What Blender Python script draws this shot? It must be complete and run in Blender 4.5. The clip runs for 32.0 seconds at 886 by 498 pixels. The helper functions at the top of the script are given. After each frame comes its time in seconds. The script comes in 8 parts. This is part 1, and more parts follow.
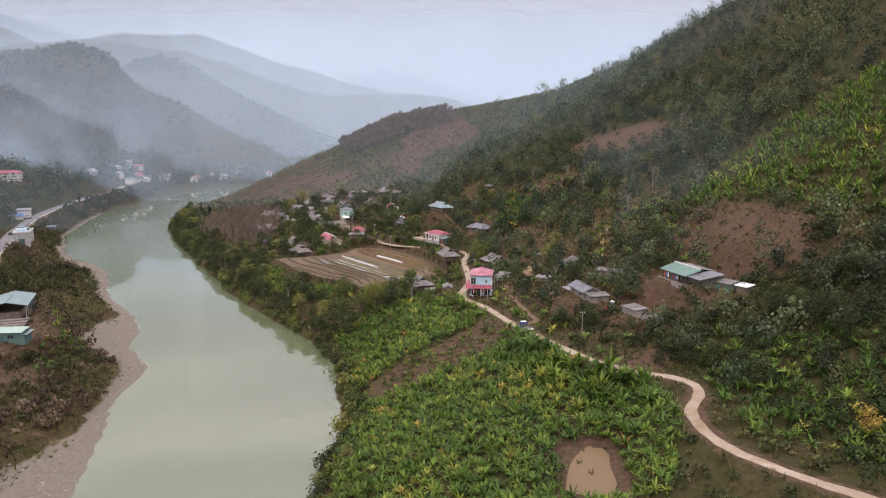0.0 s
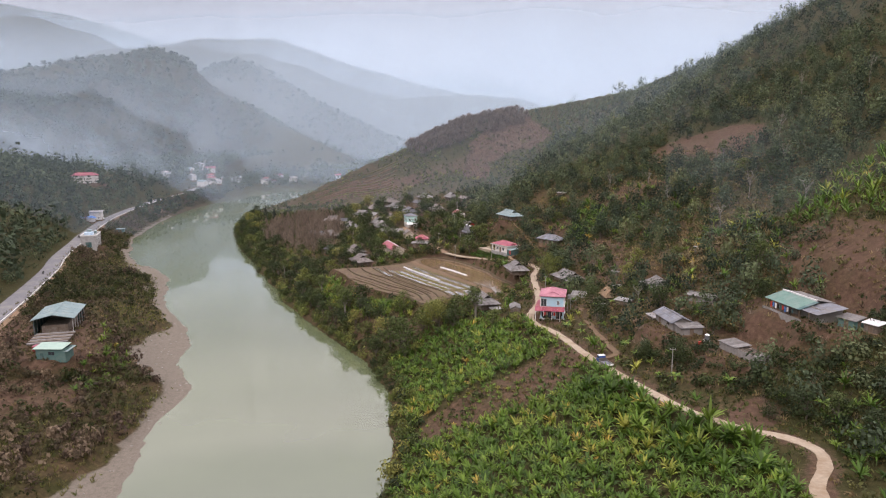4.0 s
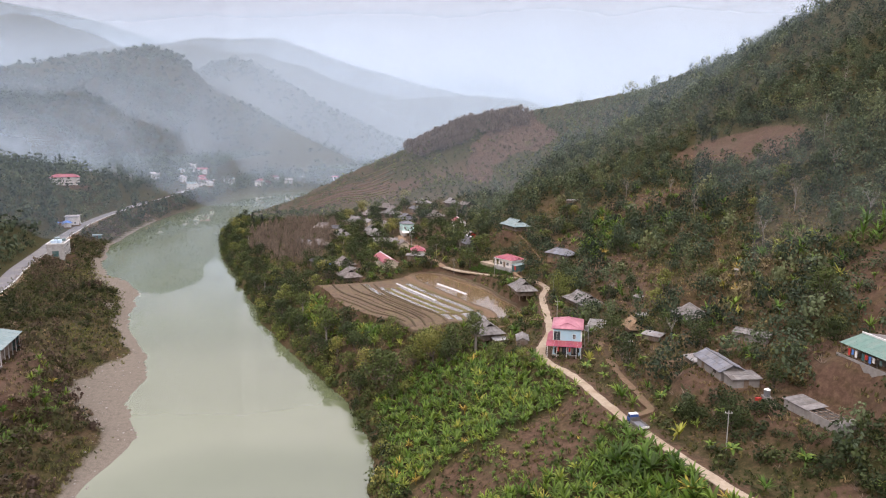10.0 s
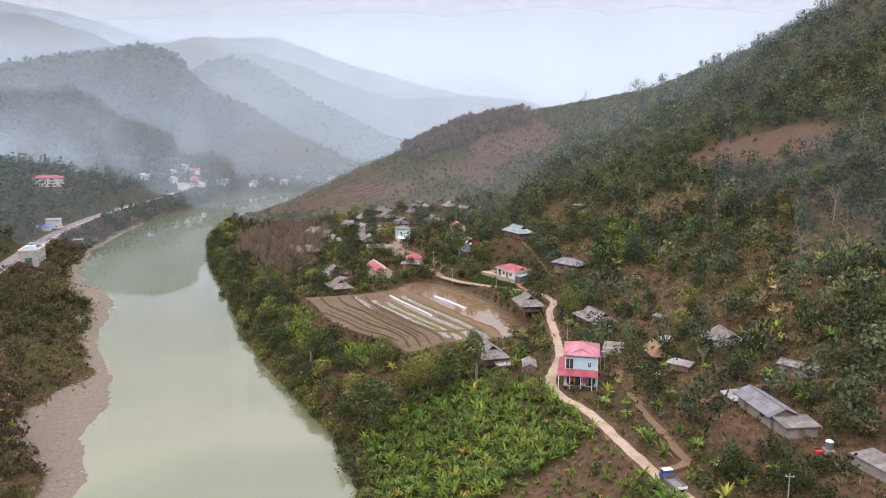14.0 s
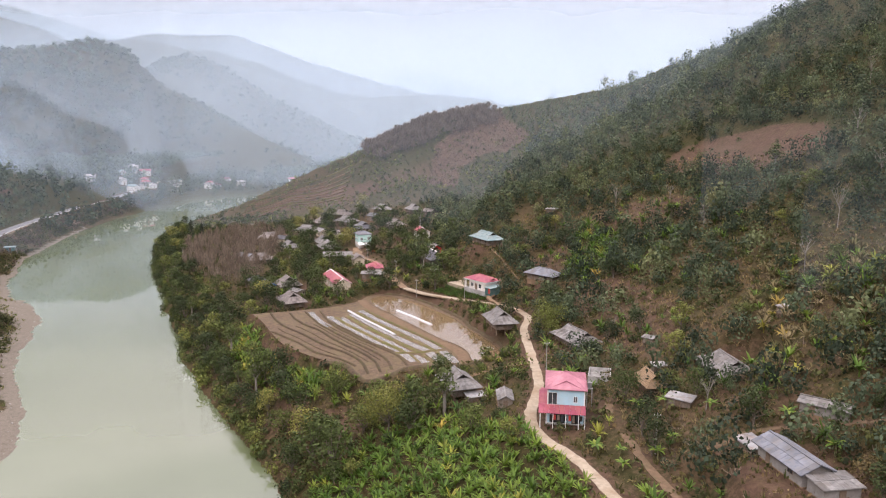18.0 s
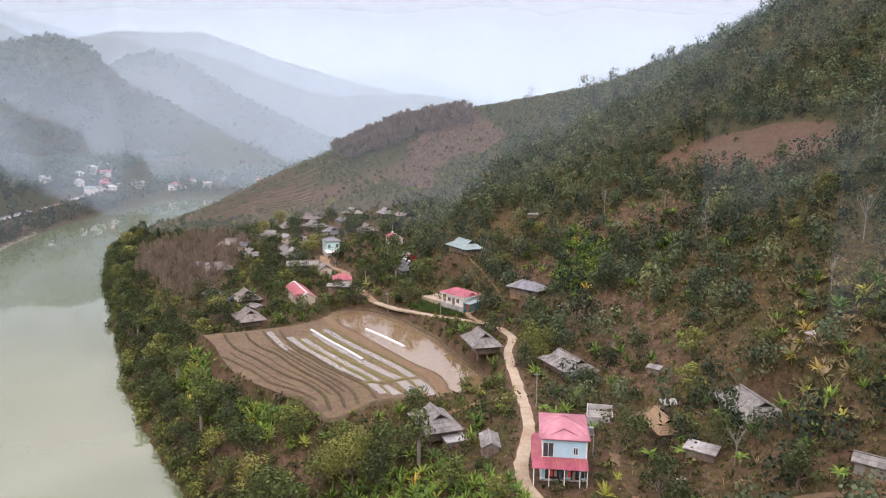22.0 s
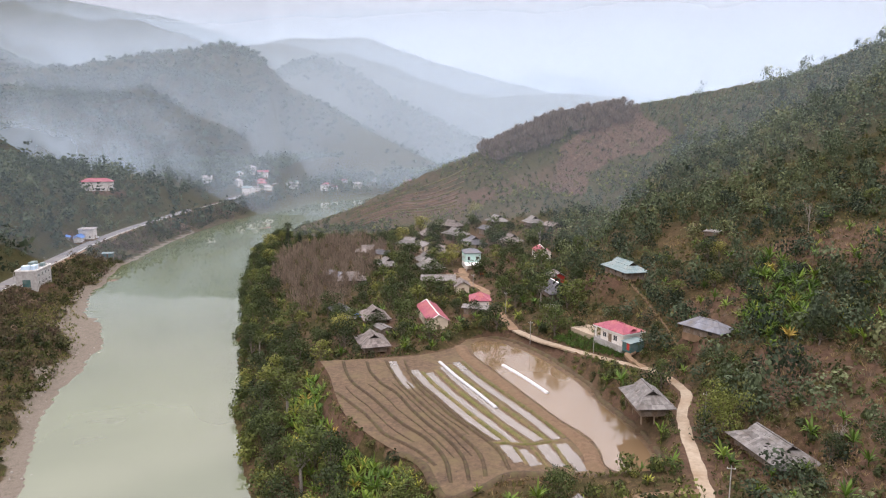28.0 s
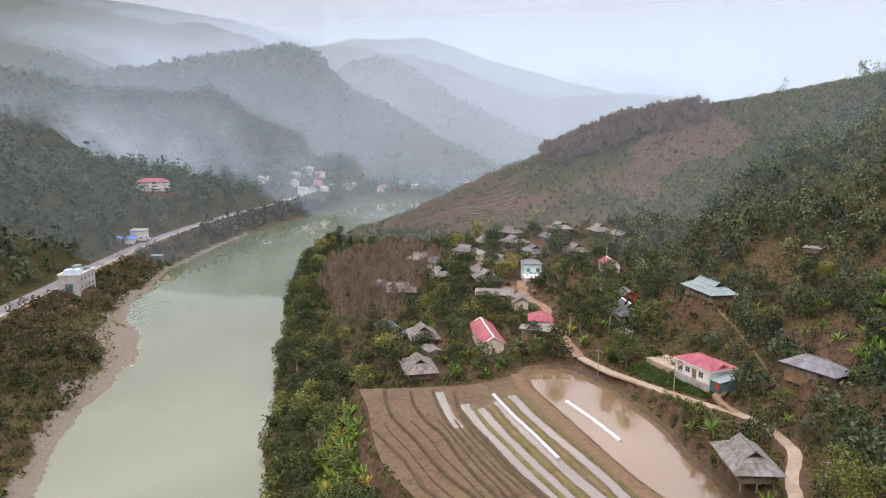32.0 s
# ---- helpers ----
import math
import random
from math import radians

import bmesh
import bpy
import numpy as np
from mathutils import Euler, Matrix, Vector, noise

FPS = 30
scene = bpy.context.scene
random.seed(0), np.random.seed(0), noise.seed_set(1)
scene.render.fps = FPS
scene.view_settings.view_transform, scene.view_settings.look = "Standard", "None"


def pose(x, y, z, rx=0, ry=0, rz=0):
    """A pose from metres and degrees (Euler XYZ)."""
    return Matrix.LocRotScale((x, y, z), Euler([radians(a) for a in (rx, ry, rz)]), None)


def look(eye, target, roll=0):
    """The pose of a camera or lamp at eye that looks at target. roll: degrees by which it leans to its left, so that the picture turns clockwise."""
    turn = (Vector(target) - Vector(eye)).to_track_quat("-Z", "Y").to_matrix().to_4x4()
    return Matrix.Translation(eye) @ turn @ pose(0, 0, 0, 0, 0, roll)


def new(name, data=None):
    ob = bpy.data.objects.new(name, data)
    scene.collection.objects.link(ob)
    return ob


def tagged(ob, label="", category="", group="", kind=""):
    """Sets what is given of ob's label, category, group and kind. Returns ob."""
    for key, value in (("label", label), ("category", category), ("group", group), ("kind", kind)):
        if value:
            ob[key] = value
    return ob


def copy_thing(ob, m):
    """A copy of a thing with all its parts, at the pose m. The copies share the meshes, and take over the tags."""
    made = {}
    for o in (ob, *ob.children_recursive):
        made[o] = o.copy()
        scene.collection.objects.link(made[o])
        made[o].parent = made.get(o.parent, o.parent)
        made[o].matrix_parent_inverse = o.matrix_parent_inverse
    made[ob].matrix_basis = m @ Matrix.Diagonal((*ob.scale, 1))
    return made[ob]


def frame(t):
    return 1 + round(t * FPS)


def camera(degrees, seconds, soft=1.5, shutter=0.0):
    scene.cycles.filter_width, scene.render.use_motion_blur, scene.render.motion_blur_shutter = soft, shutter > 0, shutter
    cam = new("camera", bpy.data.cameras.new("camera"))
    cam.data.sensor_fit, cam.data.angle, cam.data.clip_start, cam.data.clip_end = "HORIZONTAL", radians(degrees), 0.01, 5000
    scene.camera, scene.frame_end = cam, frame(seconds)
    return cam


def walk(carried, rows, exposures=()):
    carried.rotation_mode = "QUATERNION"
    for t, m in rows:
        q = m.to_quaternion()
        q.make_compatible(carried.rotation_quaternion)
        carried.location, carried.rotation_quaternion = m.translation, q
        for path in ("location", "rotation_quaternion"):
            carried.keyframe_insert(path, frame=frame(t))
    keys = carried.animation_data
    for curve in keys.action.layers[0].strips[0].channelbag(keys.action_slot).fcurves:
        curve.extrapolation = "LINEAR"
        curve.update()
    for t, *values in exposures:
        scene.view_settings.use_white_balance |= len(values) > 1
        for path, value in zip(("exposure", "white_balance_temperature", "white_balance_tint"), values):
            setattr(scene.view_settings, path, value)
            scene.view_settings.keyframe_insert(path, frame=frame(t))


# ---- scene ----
cam = camera(64.5, 32.0, 1.15)
METRES, EYE, TILT, LEAN, TURN = 175.0, 70.0, -9.5, 0.0, 0.0
ROWS = [
    (0.0, 0.0, 0.0, 0.0, 0.0, 0.0, -0.0),
    (0.5, 0.0005, 0.0155, 0.0031, 0.01, 0.03, -0.01),
    (1.0, 0.001, 0.0304, 0.007, 0.0, 0.01, -0.02),
    (1.5, 0.0014, 0.0452, 0.0106, -0.0, 0.05, -0.04),
    (2.0, 0.0013, 0.0599, 0.0138, 0.32, 0.06, -0.09),
    (2.5, 0.0018, 0.0747, 0.0169, 1.04, 0.07, -0.2),
    (3.0, 0.0012, 0.0889, 0.0202, 3.32, 0.06, -0.52),
    (3.5, 0.002, 0.1039, 0.0229, 4.74, 0.06, -0.72),
    (4.0, 0.0021, 0.1188, 0.0255, 5.61, 0.07, -0.87),
    (4.5, 0.0023, 0.1336, 0.0282, 5.82, 0.08, -0.92),
    (6.5, 0.0004, 0.1942, 0.0392, 5.78, 0.12, -1.05),
    (7.0, -0.0004, 0.2097, 0.0416, 5.76, 0.14, -1.07),
    (7.5, -0.0012, 0.2254, 0.044, 5.77, 0.15, -1.08),
    (8.0, -0.0023, 0.2409, 0.0465, 5.76, 0.13, -1.11),
    (8.5, -0.0033, 0.2566, 0.0489, 5.76, 0.14, -1.12),
    (9.0, -0.0043, 0.2723, 0.0513, 5.75, 0.14, -1.14),
    (9.5, -0.0055, 0.2878, 0.0536, 5.75, 0.15, -1.15),
    (10.0, -0.0065, 0.3035, 0.0558, 5.75, 0.16, -1.16),
    (10.5, -0.0076, 0.319, 0.0583, 5.74, 0.16, -1.17),
    (11.0, -0.0087, 0.3345, 0.0605, 5.75, 0.16, -1.18),
    (11.5, -0.0097, 0.3498, 0.0629, 5.74, 0.16, -1.19),
    (12.0, -0.011, 0.365, 0.0652, 5.73, 0.16, -1.2),
    (12.5, -0.0121, 0.3801, 0.0676, 5.72, 0.16, -1.2),
    (13.0, -0.0133, 0.3954, 0.07, 5.72, 0.16, -1.2),
    (13.5, -0.0145, 0.4107, 0.0724, 5.71, 0.17, -1.21),
    (15.5, -0.0189, 0.4735, 0.0809, 5.38, 0.24, -1.19),
    (16.0, -0.0203, 0.489, 0.0835, 4.41, 0.25, -1.06),
    (16.5, -0.0214, 0.5047, 0.0861, 3.35, 0.25, -0.92),
    (17.0, -0.023, 0.5191, 0.0883, 2.85, 0.24, -0.83),
    (17.5, -0.0242, 0.5348, 0.0909, 2.82, 0.23, -0.83),
    (18.0, -0.0251, 0.5507, 0.0933, 2.81, 0.22, -0.82),
    (18.5, -0.0259, 0.5666, 0.0959, 2.79, 0.22, -0.81),
    (19.0, -0.0264, 0.5827, 0.0983, 2.61, 0.23, -0.79),
    (19.5, -0.0269, 0.5987, 0.1008, 1.69, 0.24, -0.67),
    (20.0, -0.0279, 0.6142, 0.1035, 0.8, 0.24, -0.55),
    (20.5, -0.0286, 0.6298, 0.106, 0.77, 0.24, -0.53),
    (21.0, -0.029, 0.6456, 0.1086, 0.77, 0.23, -0.52),
    (21.5, -0.0294, 0.6614, 0.1111, 0.76, 0.23, -0.51),
    (22.0, -0.0298, 0.677, 0.1137, 0.75, 0.21, -0.51),
    (22.5, -0.0299, 0.6928, 0.1163, 0.74, 0.21, -0.49),
    (23.0, -0.031, 0.7081, 0.119, 1.95, 0.17, -0.65),
    (23.5, -0.0314, 0.7237, 0.1214, 3.87, 0.12, -0.91),
    (24.0, -0.0317, 0.7391, 0.1237, 5.79, 0.1, -1.18),
    (24.5, -0.0322, 0.7544, 0.1263, 7.75, 0.06, -1.46),
    (25.0, -0.0331, 0.7696, 0.1287, 9.73, 0.01, -1.76),
    (25.5, -0.0337, 0.7848, 0.1314, 11.69, -0.05, -2.03),
    (27.5, -0.0386, 0.8453, 0.142, 12.33, -0.01, -2.23),
    (28.0, -0.0414, 0.8603, 0.1443, 12.82, -0.02, -2.34),
    (28.5, -0.044, 0.8755, 0.1468, 13.81, -0.06, -2.49),
    (29.0, -0.0467, 0.8909, 0.1492, 14.82, -0.09, -2.64),
    (29.5, -0.0496, 0.9064, 0.1515, 15.81, -0.13, -2.8),
    (30.0, -0.0528, 0.9218, 0.154, 16.79, -0.18, -2.96),
    (30.5, -0.056, 0.9372, 0.1564, 17.54, -0.2, -3.1),
    (31.0, -0.0594, 0.9523, 0.1589, 17.62, -0.2, -3.15),
    (31.5, -0.0631, 0.9671, 0.1616, 17.62, -0.19, -3.19),
    (32.0, -0.0669, 0.9818, 0.1641, 17.61, -0.2, -3.22),
]
walk(cam, [(t, pose(0, 0, EYE, TILT, LEAN, TURN) @ pose(METRES * x, METRES * y, METRES * z, 90 + pitch, roll, yaw)) for t, x, y, z, yaw, pitch, roll in ROWS],
     [(0, 0.02, 6620, 24), (8, 0.18, 6640, 24), (20, 0.36, 6660, 24), (32, 0.27, 6680, 22)])

# ---------------------------------------------------------------- world, sun
world = bpy.data.worlds.new("overcast")
scene.world = world
world.use_nodes = True
wn, wl = world.node_tree.nodes, world.node_tree.links
wn.clear()
w_out = wn.new("ShaderNodeOutputWorld")
sky = wn.new("ShaderNodeTexSky")
sky.sky_type, sky.sun_disc, sky.sun_elevation, sky.sun_rotation = "NISHITA", False, radians(48), radians(-60)
bg_sky = wn.new("ShaderNodeBackground")
bg_sky.inputs["Strength"].default_value = 0.1
wl.new(sky.outputs[0], bg_sky.inputs["Color"])
geo = wn.new("ShaderNodeTexCoord")
sep = wn.new("ShaderNodeSeparateXYZ")
wl.new(geo.outputs["Generated"], sep.inputs[0])
# an overcast sky: brighter overhead than at the horizon, with flat cloud streaks
lift = wn.new("ShaderNodeMapRange")
lift.interpolation_type = "SMOOTHSTEP"
lift.inputs["From Min"].default_value, lift.inputs["From Max"].default_value = 0.06, 1.0
lift.inputs["To Min"].default_value, lift.inputs["To Max"].default_value = 0.445, 3.1
wl.new(sep.outputs["Z"], lift.inputs["Value"])
squash = wn.new("ShaderNodeMapping")
squash.inputs["Scale"].default_value = (1.6, 1.6, 11.0)
wl.new(geo.outputs["Generated"], squash.inputs["Vector"])
streaks = wn.new("ShaderNodeTexNoise")
streaks.inputs["Scale"].default_value, streaks.inputs["Detail"].default_value, streaks.inputs["Roughness"].default_value = 1.2, 4.0, 0.45
wl.new(squash.outputs[0], streaks.inputs["Vector"])
tone = wn.new("ShaderNodeValToRGB")
tone.color_ramp.elements[0].position, tone.color_ramp.elements[0].color = 0.36, (0.73, 0.745, 0.775, 1)
tone.color_ramp.elements[1].position, tone.color_ramp.elements[1].color = 0.64, (1.04, 1.035, 1.03, 1)
wl.new(streaks.outputs["Fac"], tone.inputs[0])
bg_cloud = wn.new("ShaderNodeBackground")
wl.new(tone.outputs[0], bg_cloud.inputs["Color"])
wl.new(lift.outputs[0], bg_cloud.inputs["Strength"])
mix = wn.new("ShaderNodeMixShader")
mix.inputs[0].default_value = 0.92
wl.new(bg_sky.outputs[0], mix.inputs[1])
wl.new(bg_cloud.outputs[0], mix.inputs[2])
wl.new(mix.outputs[0], w_out.inputs[0])

sun = new("sun", bpy.data.lights.new("sun", "SUN"))
sun.data.energy, sun.data.angle, sun.data.color = 0.9, radians(24), (1.0, 0.95, 0.88)
sun.matrix_world = look((-200, -160, 300), (0, 200, 0))

# ---------------------------------------------------------------- the lie of the land
EAST_BANK = np.array([(-400, 40), (-100, 5), (60, -18), (131, -25), (152, -23), (184, -29), (201, -30.5), (211, -34.5), (224, -40.5), (241, -51), (252, -61), (266, -69.5), (286, -82.5), (308, -96.3), (330, -107), (369, -130), (391, -141), (424, -160), (464, -178), (505, -199), (540, -208), (621, -229), (729, -236), (840, -236), (900, -190), (960, -60), (1040, 300), (1200, 900)], float)
WEST_BANK = np.array([(-400, -10), (-100, -40), (60, -58), (126, -71), (149, -79), (170, -84), (195, -88), (203, -89), (222, -103), (240, -107), (262, -117), (291, -141), (314, -154), (345, -166), (374, -189), (380, -200), (412, -226), (468, -255), (559, -284), (662, -303), (775, -309), (865, -309), (925, -262), (990, -100), (1080, 300), (1250, 900)], float)
FOOT = np.array([(140, -300, 26), (110, -60, 24), (70, 60, 22), (63, 90, 21), (54, 138, 20.5), (36, 165, 20.5), (25, 195, 19.5), (18, 230, 18.5), (14, 270, 18), (6, 300, 18), (-4, 330, 19), (-20, 352, 19), (-45, 400, 17.5), (-64, 430, 17), (-92, 470, 16), (-118, 505, 15), (-168, 560, 13), (-206, 620, 7), (-215, 700, 5)], float)
CREST = np.array([(480, -300, 260), (420, -60, 240), (370, 80, 228), (300, 220, 207), (250, 330, 182), (178, 467, 150), (153, 538, 129), (107, 631, 108), (36, 676, 96), (-41, 622, 81), (-72, 598, 66), (-122, 580, 44), (-175, 592, 20), (-212, 640, 6)], float)
WEST_ROAD = np.array([(-60, -60, 15), (-118, 110, 14), (-146, 180, 13), (-172, 240, 12), (-206, 310, 10), (-228, 350, 9), (-252, 400, 8), (-271, 442, 8), (-306, 533, 8), (-330, 640, 9), (-338, 735, 12), (-352, 840, 18)], float)
VILLAGE_ROAD = np.array([(100, 30, 22.5), (76, 68, 21.8), (62, 84, 21), (52, 95, 20.5), (46, 105, 20), (44.2, 113, 20), (45, 121, 20), (49, 128, 20), (50.3, 134, 20), (47, 138.5, 20), (40, 142, 20), (32.3, 150.5, 20), (25.2, 166, 19.6), (20.6, 178, 19), (16.4, 192, 18.4), (12.5, 206, 17.8), (7.2, 216, 17.5), (6, 225, 17.4), (8.6, 238, 17.3), (9.4, 250, 17.2), (8.9, 270, 17.2), (8.6, 286, 17.3), (10.6, 297, 17.5), (9.4, 303, 17.5), (7, 308.5, 17.5), (2.2, 313.8, 17.4), (-3.7, 317.7, 17.1), (-9, 322.6, 16.6), (-15.5, 329, 16.0), (-22.8, 336, 15.5), (-30.6, 345, 15.3), (-38.8, 363.5, 15.7), (-43, 372, 16), (-47, 390, 16), (-56, 404, 16), (-63, 428, 16.2)], float)
TRACK = np.array([(20.5, 181, 19.2), (24.8, 182, 19.8), (24.2, 190, 19.9), (21.9, 205, 19.9), (20.6, 224, 20), (26, 236, 21.2), (34, 241, 22.6)], float)
UPPER_TRACK = np.array([(30, 199, 22.9), (38, 203, 24.8), (48, 201, 27.2), (58, 197, 30.2), (70, 190, 34.5)], float)
HILL_PATH = np.array([(8.6, 303, 17.8), (12, 314, 19.8), (9, 328, 23), (4, 342, 27), (0, 351, 29.6)], float)
FIELD_Z = 13.1
FIELD = np.array([(-76, 312.5), (-69.6, 303), (-65.4, 295), (-57.5, 281.5), (-48, 272), (-42, 267.5), (-36.6, 264), (-30, 253.5), (-25, 258), (-21, 263.5), (-13, 265.3), (-4, 266.5), (3, 268.2), (4.4, 275), (2.6, 284), (-1.6, 293.5), (-6, 302), (-8.8, 311), (-14.5, 321), (-21.5, 332), (-31, 341.5), (-38, 344), (-43.5, 340), (-45.3, 332), (-53, 323), (-65, 317)], float)

_rng = np.random.RandomState(7)
_tab = _rng.rand(256, 256)


def lattice(x, y):
    xi, yi = np.floor(x).astype(int), np.floor(y).astype(int)
    fx, fy = x - xi, y - yi
    fx, fy = fx * fx * (3 - 2 * fx), fy * fy * (3 - 2 * fy)
    a, b = _tab[xi % 256, yi % 256], _tab[(xi + 1) % 256, yi % 256]
    c, d = _tab[xi % 256, (yi + 1) % 256], _tab[(xi + 1) % 256, (yi + 1) % 256]
    return (a * (1 - fx) + b * fx) * (1 - fy) + (c * (1 - fx) + d * fx) * fy


def fbm(x, y, size, octaves=4):
    """Rolling noise round zero, about -0.5 to 0.5."""
    total, gain = 0.0, 0.5
    for k in range(octaves):
        total = total + gain * (lattice(x / size * 2 ** k + 17.3 * k, y / size * 2 ** k + 5.1 * k) - 0.5) * 2
        gain *= 0.5
    return total * 0.5


def smooth(a, b, v):
    v = np.clip((v - a) / (b - a), 0, 1)
    return v * v * (3 - 2 * v)


def line_near(x, y, pts):
    """Distance to a line of points, the third value there, and the side (plus: to the line's left)."""
    best, val, side = np.full(np.shape(x), 1e9), np.zeros(np.shape(x)), np.zeros(np.shape(x))
    for p, q in zip(pts[:-1], pts[1:]):
        dx, dy = q[0] - p[0], q[1] - p[1]
        s = np.clip(((x - p[0]) * dx + (y - p[1]) * dy) / (dx * dx + dy * dy), 0, 1)
        d = np.hypot(x - p[0] - s * dx, y - p[1] - s * dy)
        near = d < best
        best = np.where(near, d, best)
        val = np.where(near, p[2] + s * (q[2] - p[2]) if len(p) > 2 else 0, val)
        side = np.where(near, np.sign(dx * (y - p[1]) - dy * (x - p[0])), side)
    return best, val, side


def inside(x, y, poly):
    """Signed distance to a closed outline, minus inside."""
    d, _, _ = line_near(x, y, np.vstack([poly, poly[:1]]))
    hit = np.zeros(np.shape(x), bool)
    for p, q in zip(poly, np.roll(poly, -1, 0)):
        cross = (p[1] > y) != (q[1] > y)
        hit ^= cross & (x < p[0] + (y - p[1]) * (q[0] - p[0]) / (q[1] - p[1] + 1e-9))
    return np.where(hit, -d, d)


def ridge(x, y, pts, slope):
    """A range of hills: its crest runs along the points, and its flanks fall off on both sides."""
    d, z, _ = line_near(x, y, np.array(pts, float))
    spur = fbm(x + 31, y, 260, 3)
    return z * (1 + 0.03 * fbm(x, y, 150, 4)) - slope * d * (1 + 1.2 * spur) - 5 * smooth(0, 60, 60 - d) + 46 * fbm(x + 400, y, 190, 4) * smooth(20, 140, d)


# crests of the misty hills
MAIN_HILL = ((-962, 900, 163), (-811, 1010, 164), (-764, 1060, 171), (-734, 1100, 188), (-688, 1180, 204), (-658, 1290, 229), (-647, 1340, 228), (-602, 1360, 191), (-577, 1365, 161), (-433, 1330, 92), (-269, 1240, 29))
FRONT_SPUR = ((-705, 760, 102), (-664, 780, 109), (-645, 800, 116), (-594, 820, 113), (-516, 840, 73), (-440, 820, 31))
SECOND_HILL = ((-833, 1720, 187), (-728, 1720, 244), (-671, 1720, 255), (-615, 1720, 240), (-465, 1720, 150), (-296, 1720, 68))
BACK_HILL = ((-1285, 2200, 341), (-1084, 2200, 343), (-987, 2200, 347), (-820, 2200, 305), (-537, 2200, 214), (-436, 2200, 164))
PALE_MOUNTAIN = ((-1761, 3100, 446), (-1337, 3100, 486), (-1022, 3100, 484), (-723, 3100, 380), (-392, 3100, 282), (-59, 3100, 211))
BLUE_RIDGE = ((-670, 2420, 158), (-519, 2420, 184), (-303, 2420, 207), (-131, 2420, 210), (33, 2420, 194), (194, 2420, 135))
FAINT_RIDGE = ((-694, 4200, 349), (-536, 4200, 377), (-414, 4200, 420), (-262, 4200, 408), (-82, 4200, 369), (152, 4200, 291))
CLOUDY_MOUNTAIN = ((-3842, 3600, 957), (-2652, 3600, 755), (-2294, 3600, 689), (-2054, 3600, 626), (-1757, 3600, 535), (-1502, 3600, 465))
WEST_SHOULDER = ((-1792, 1500, 378), (-1615, 1500, 331), (-1513, 1500, 308), (-1351, 1500, 264), (-1243, 1500, 223), (-1137, 1500, 190))
FAR_RIDGES = ((MAIN_HILL, 0.42), (FRONT_SPUR, 0.34), (SECOND_HILL, 0.5), (BACK_HILL, 0.45), (PALE_MOUNTAIN, 0.36), (BLUE_RIDGE, 0.4), (FAINT_RIDGE, 0.4), (CLOUDY_MOUNTAIN, 0.4), (WEST_SHOULDER, 0.4))


def bar_width(y):
    """How broad the sand and gravel is on the west bank."""
    return 12 * np.exp(-((y - 235) / 28.0) ** 2) + 12 * np.exp(-((y - 360) / 24.0) ** 2) + 12 * np.exp(-((y - 128) / 26.0) ** 2) + np.where(y < 420, 3.0, 0.8)


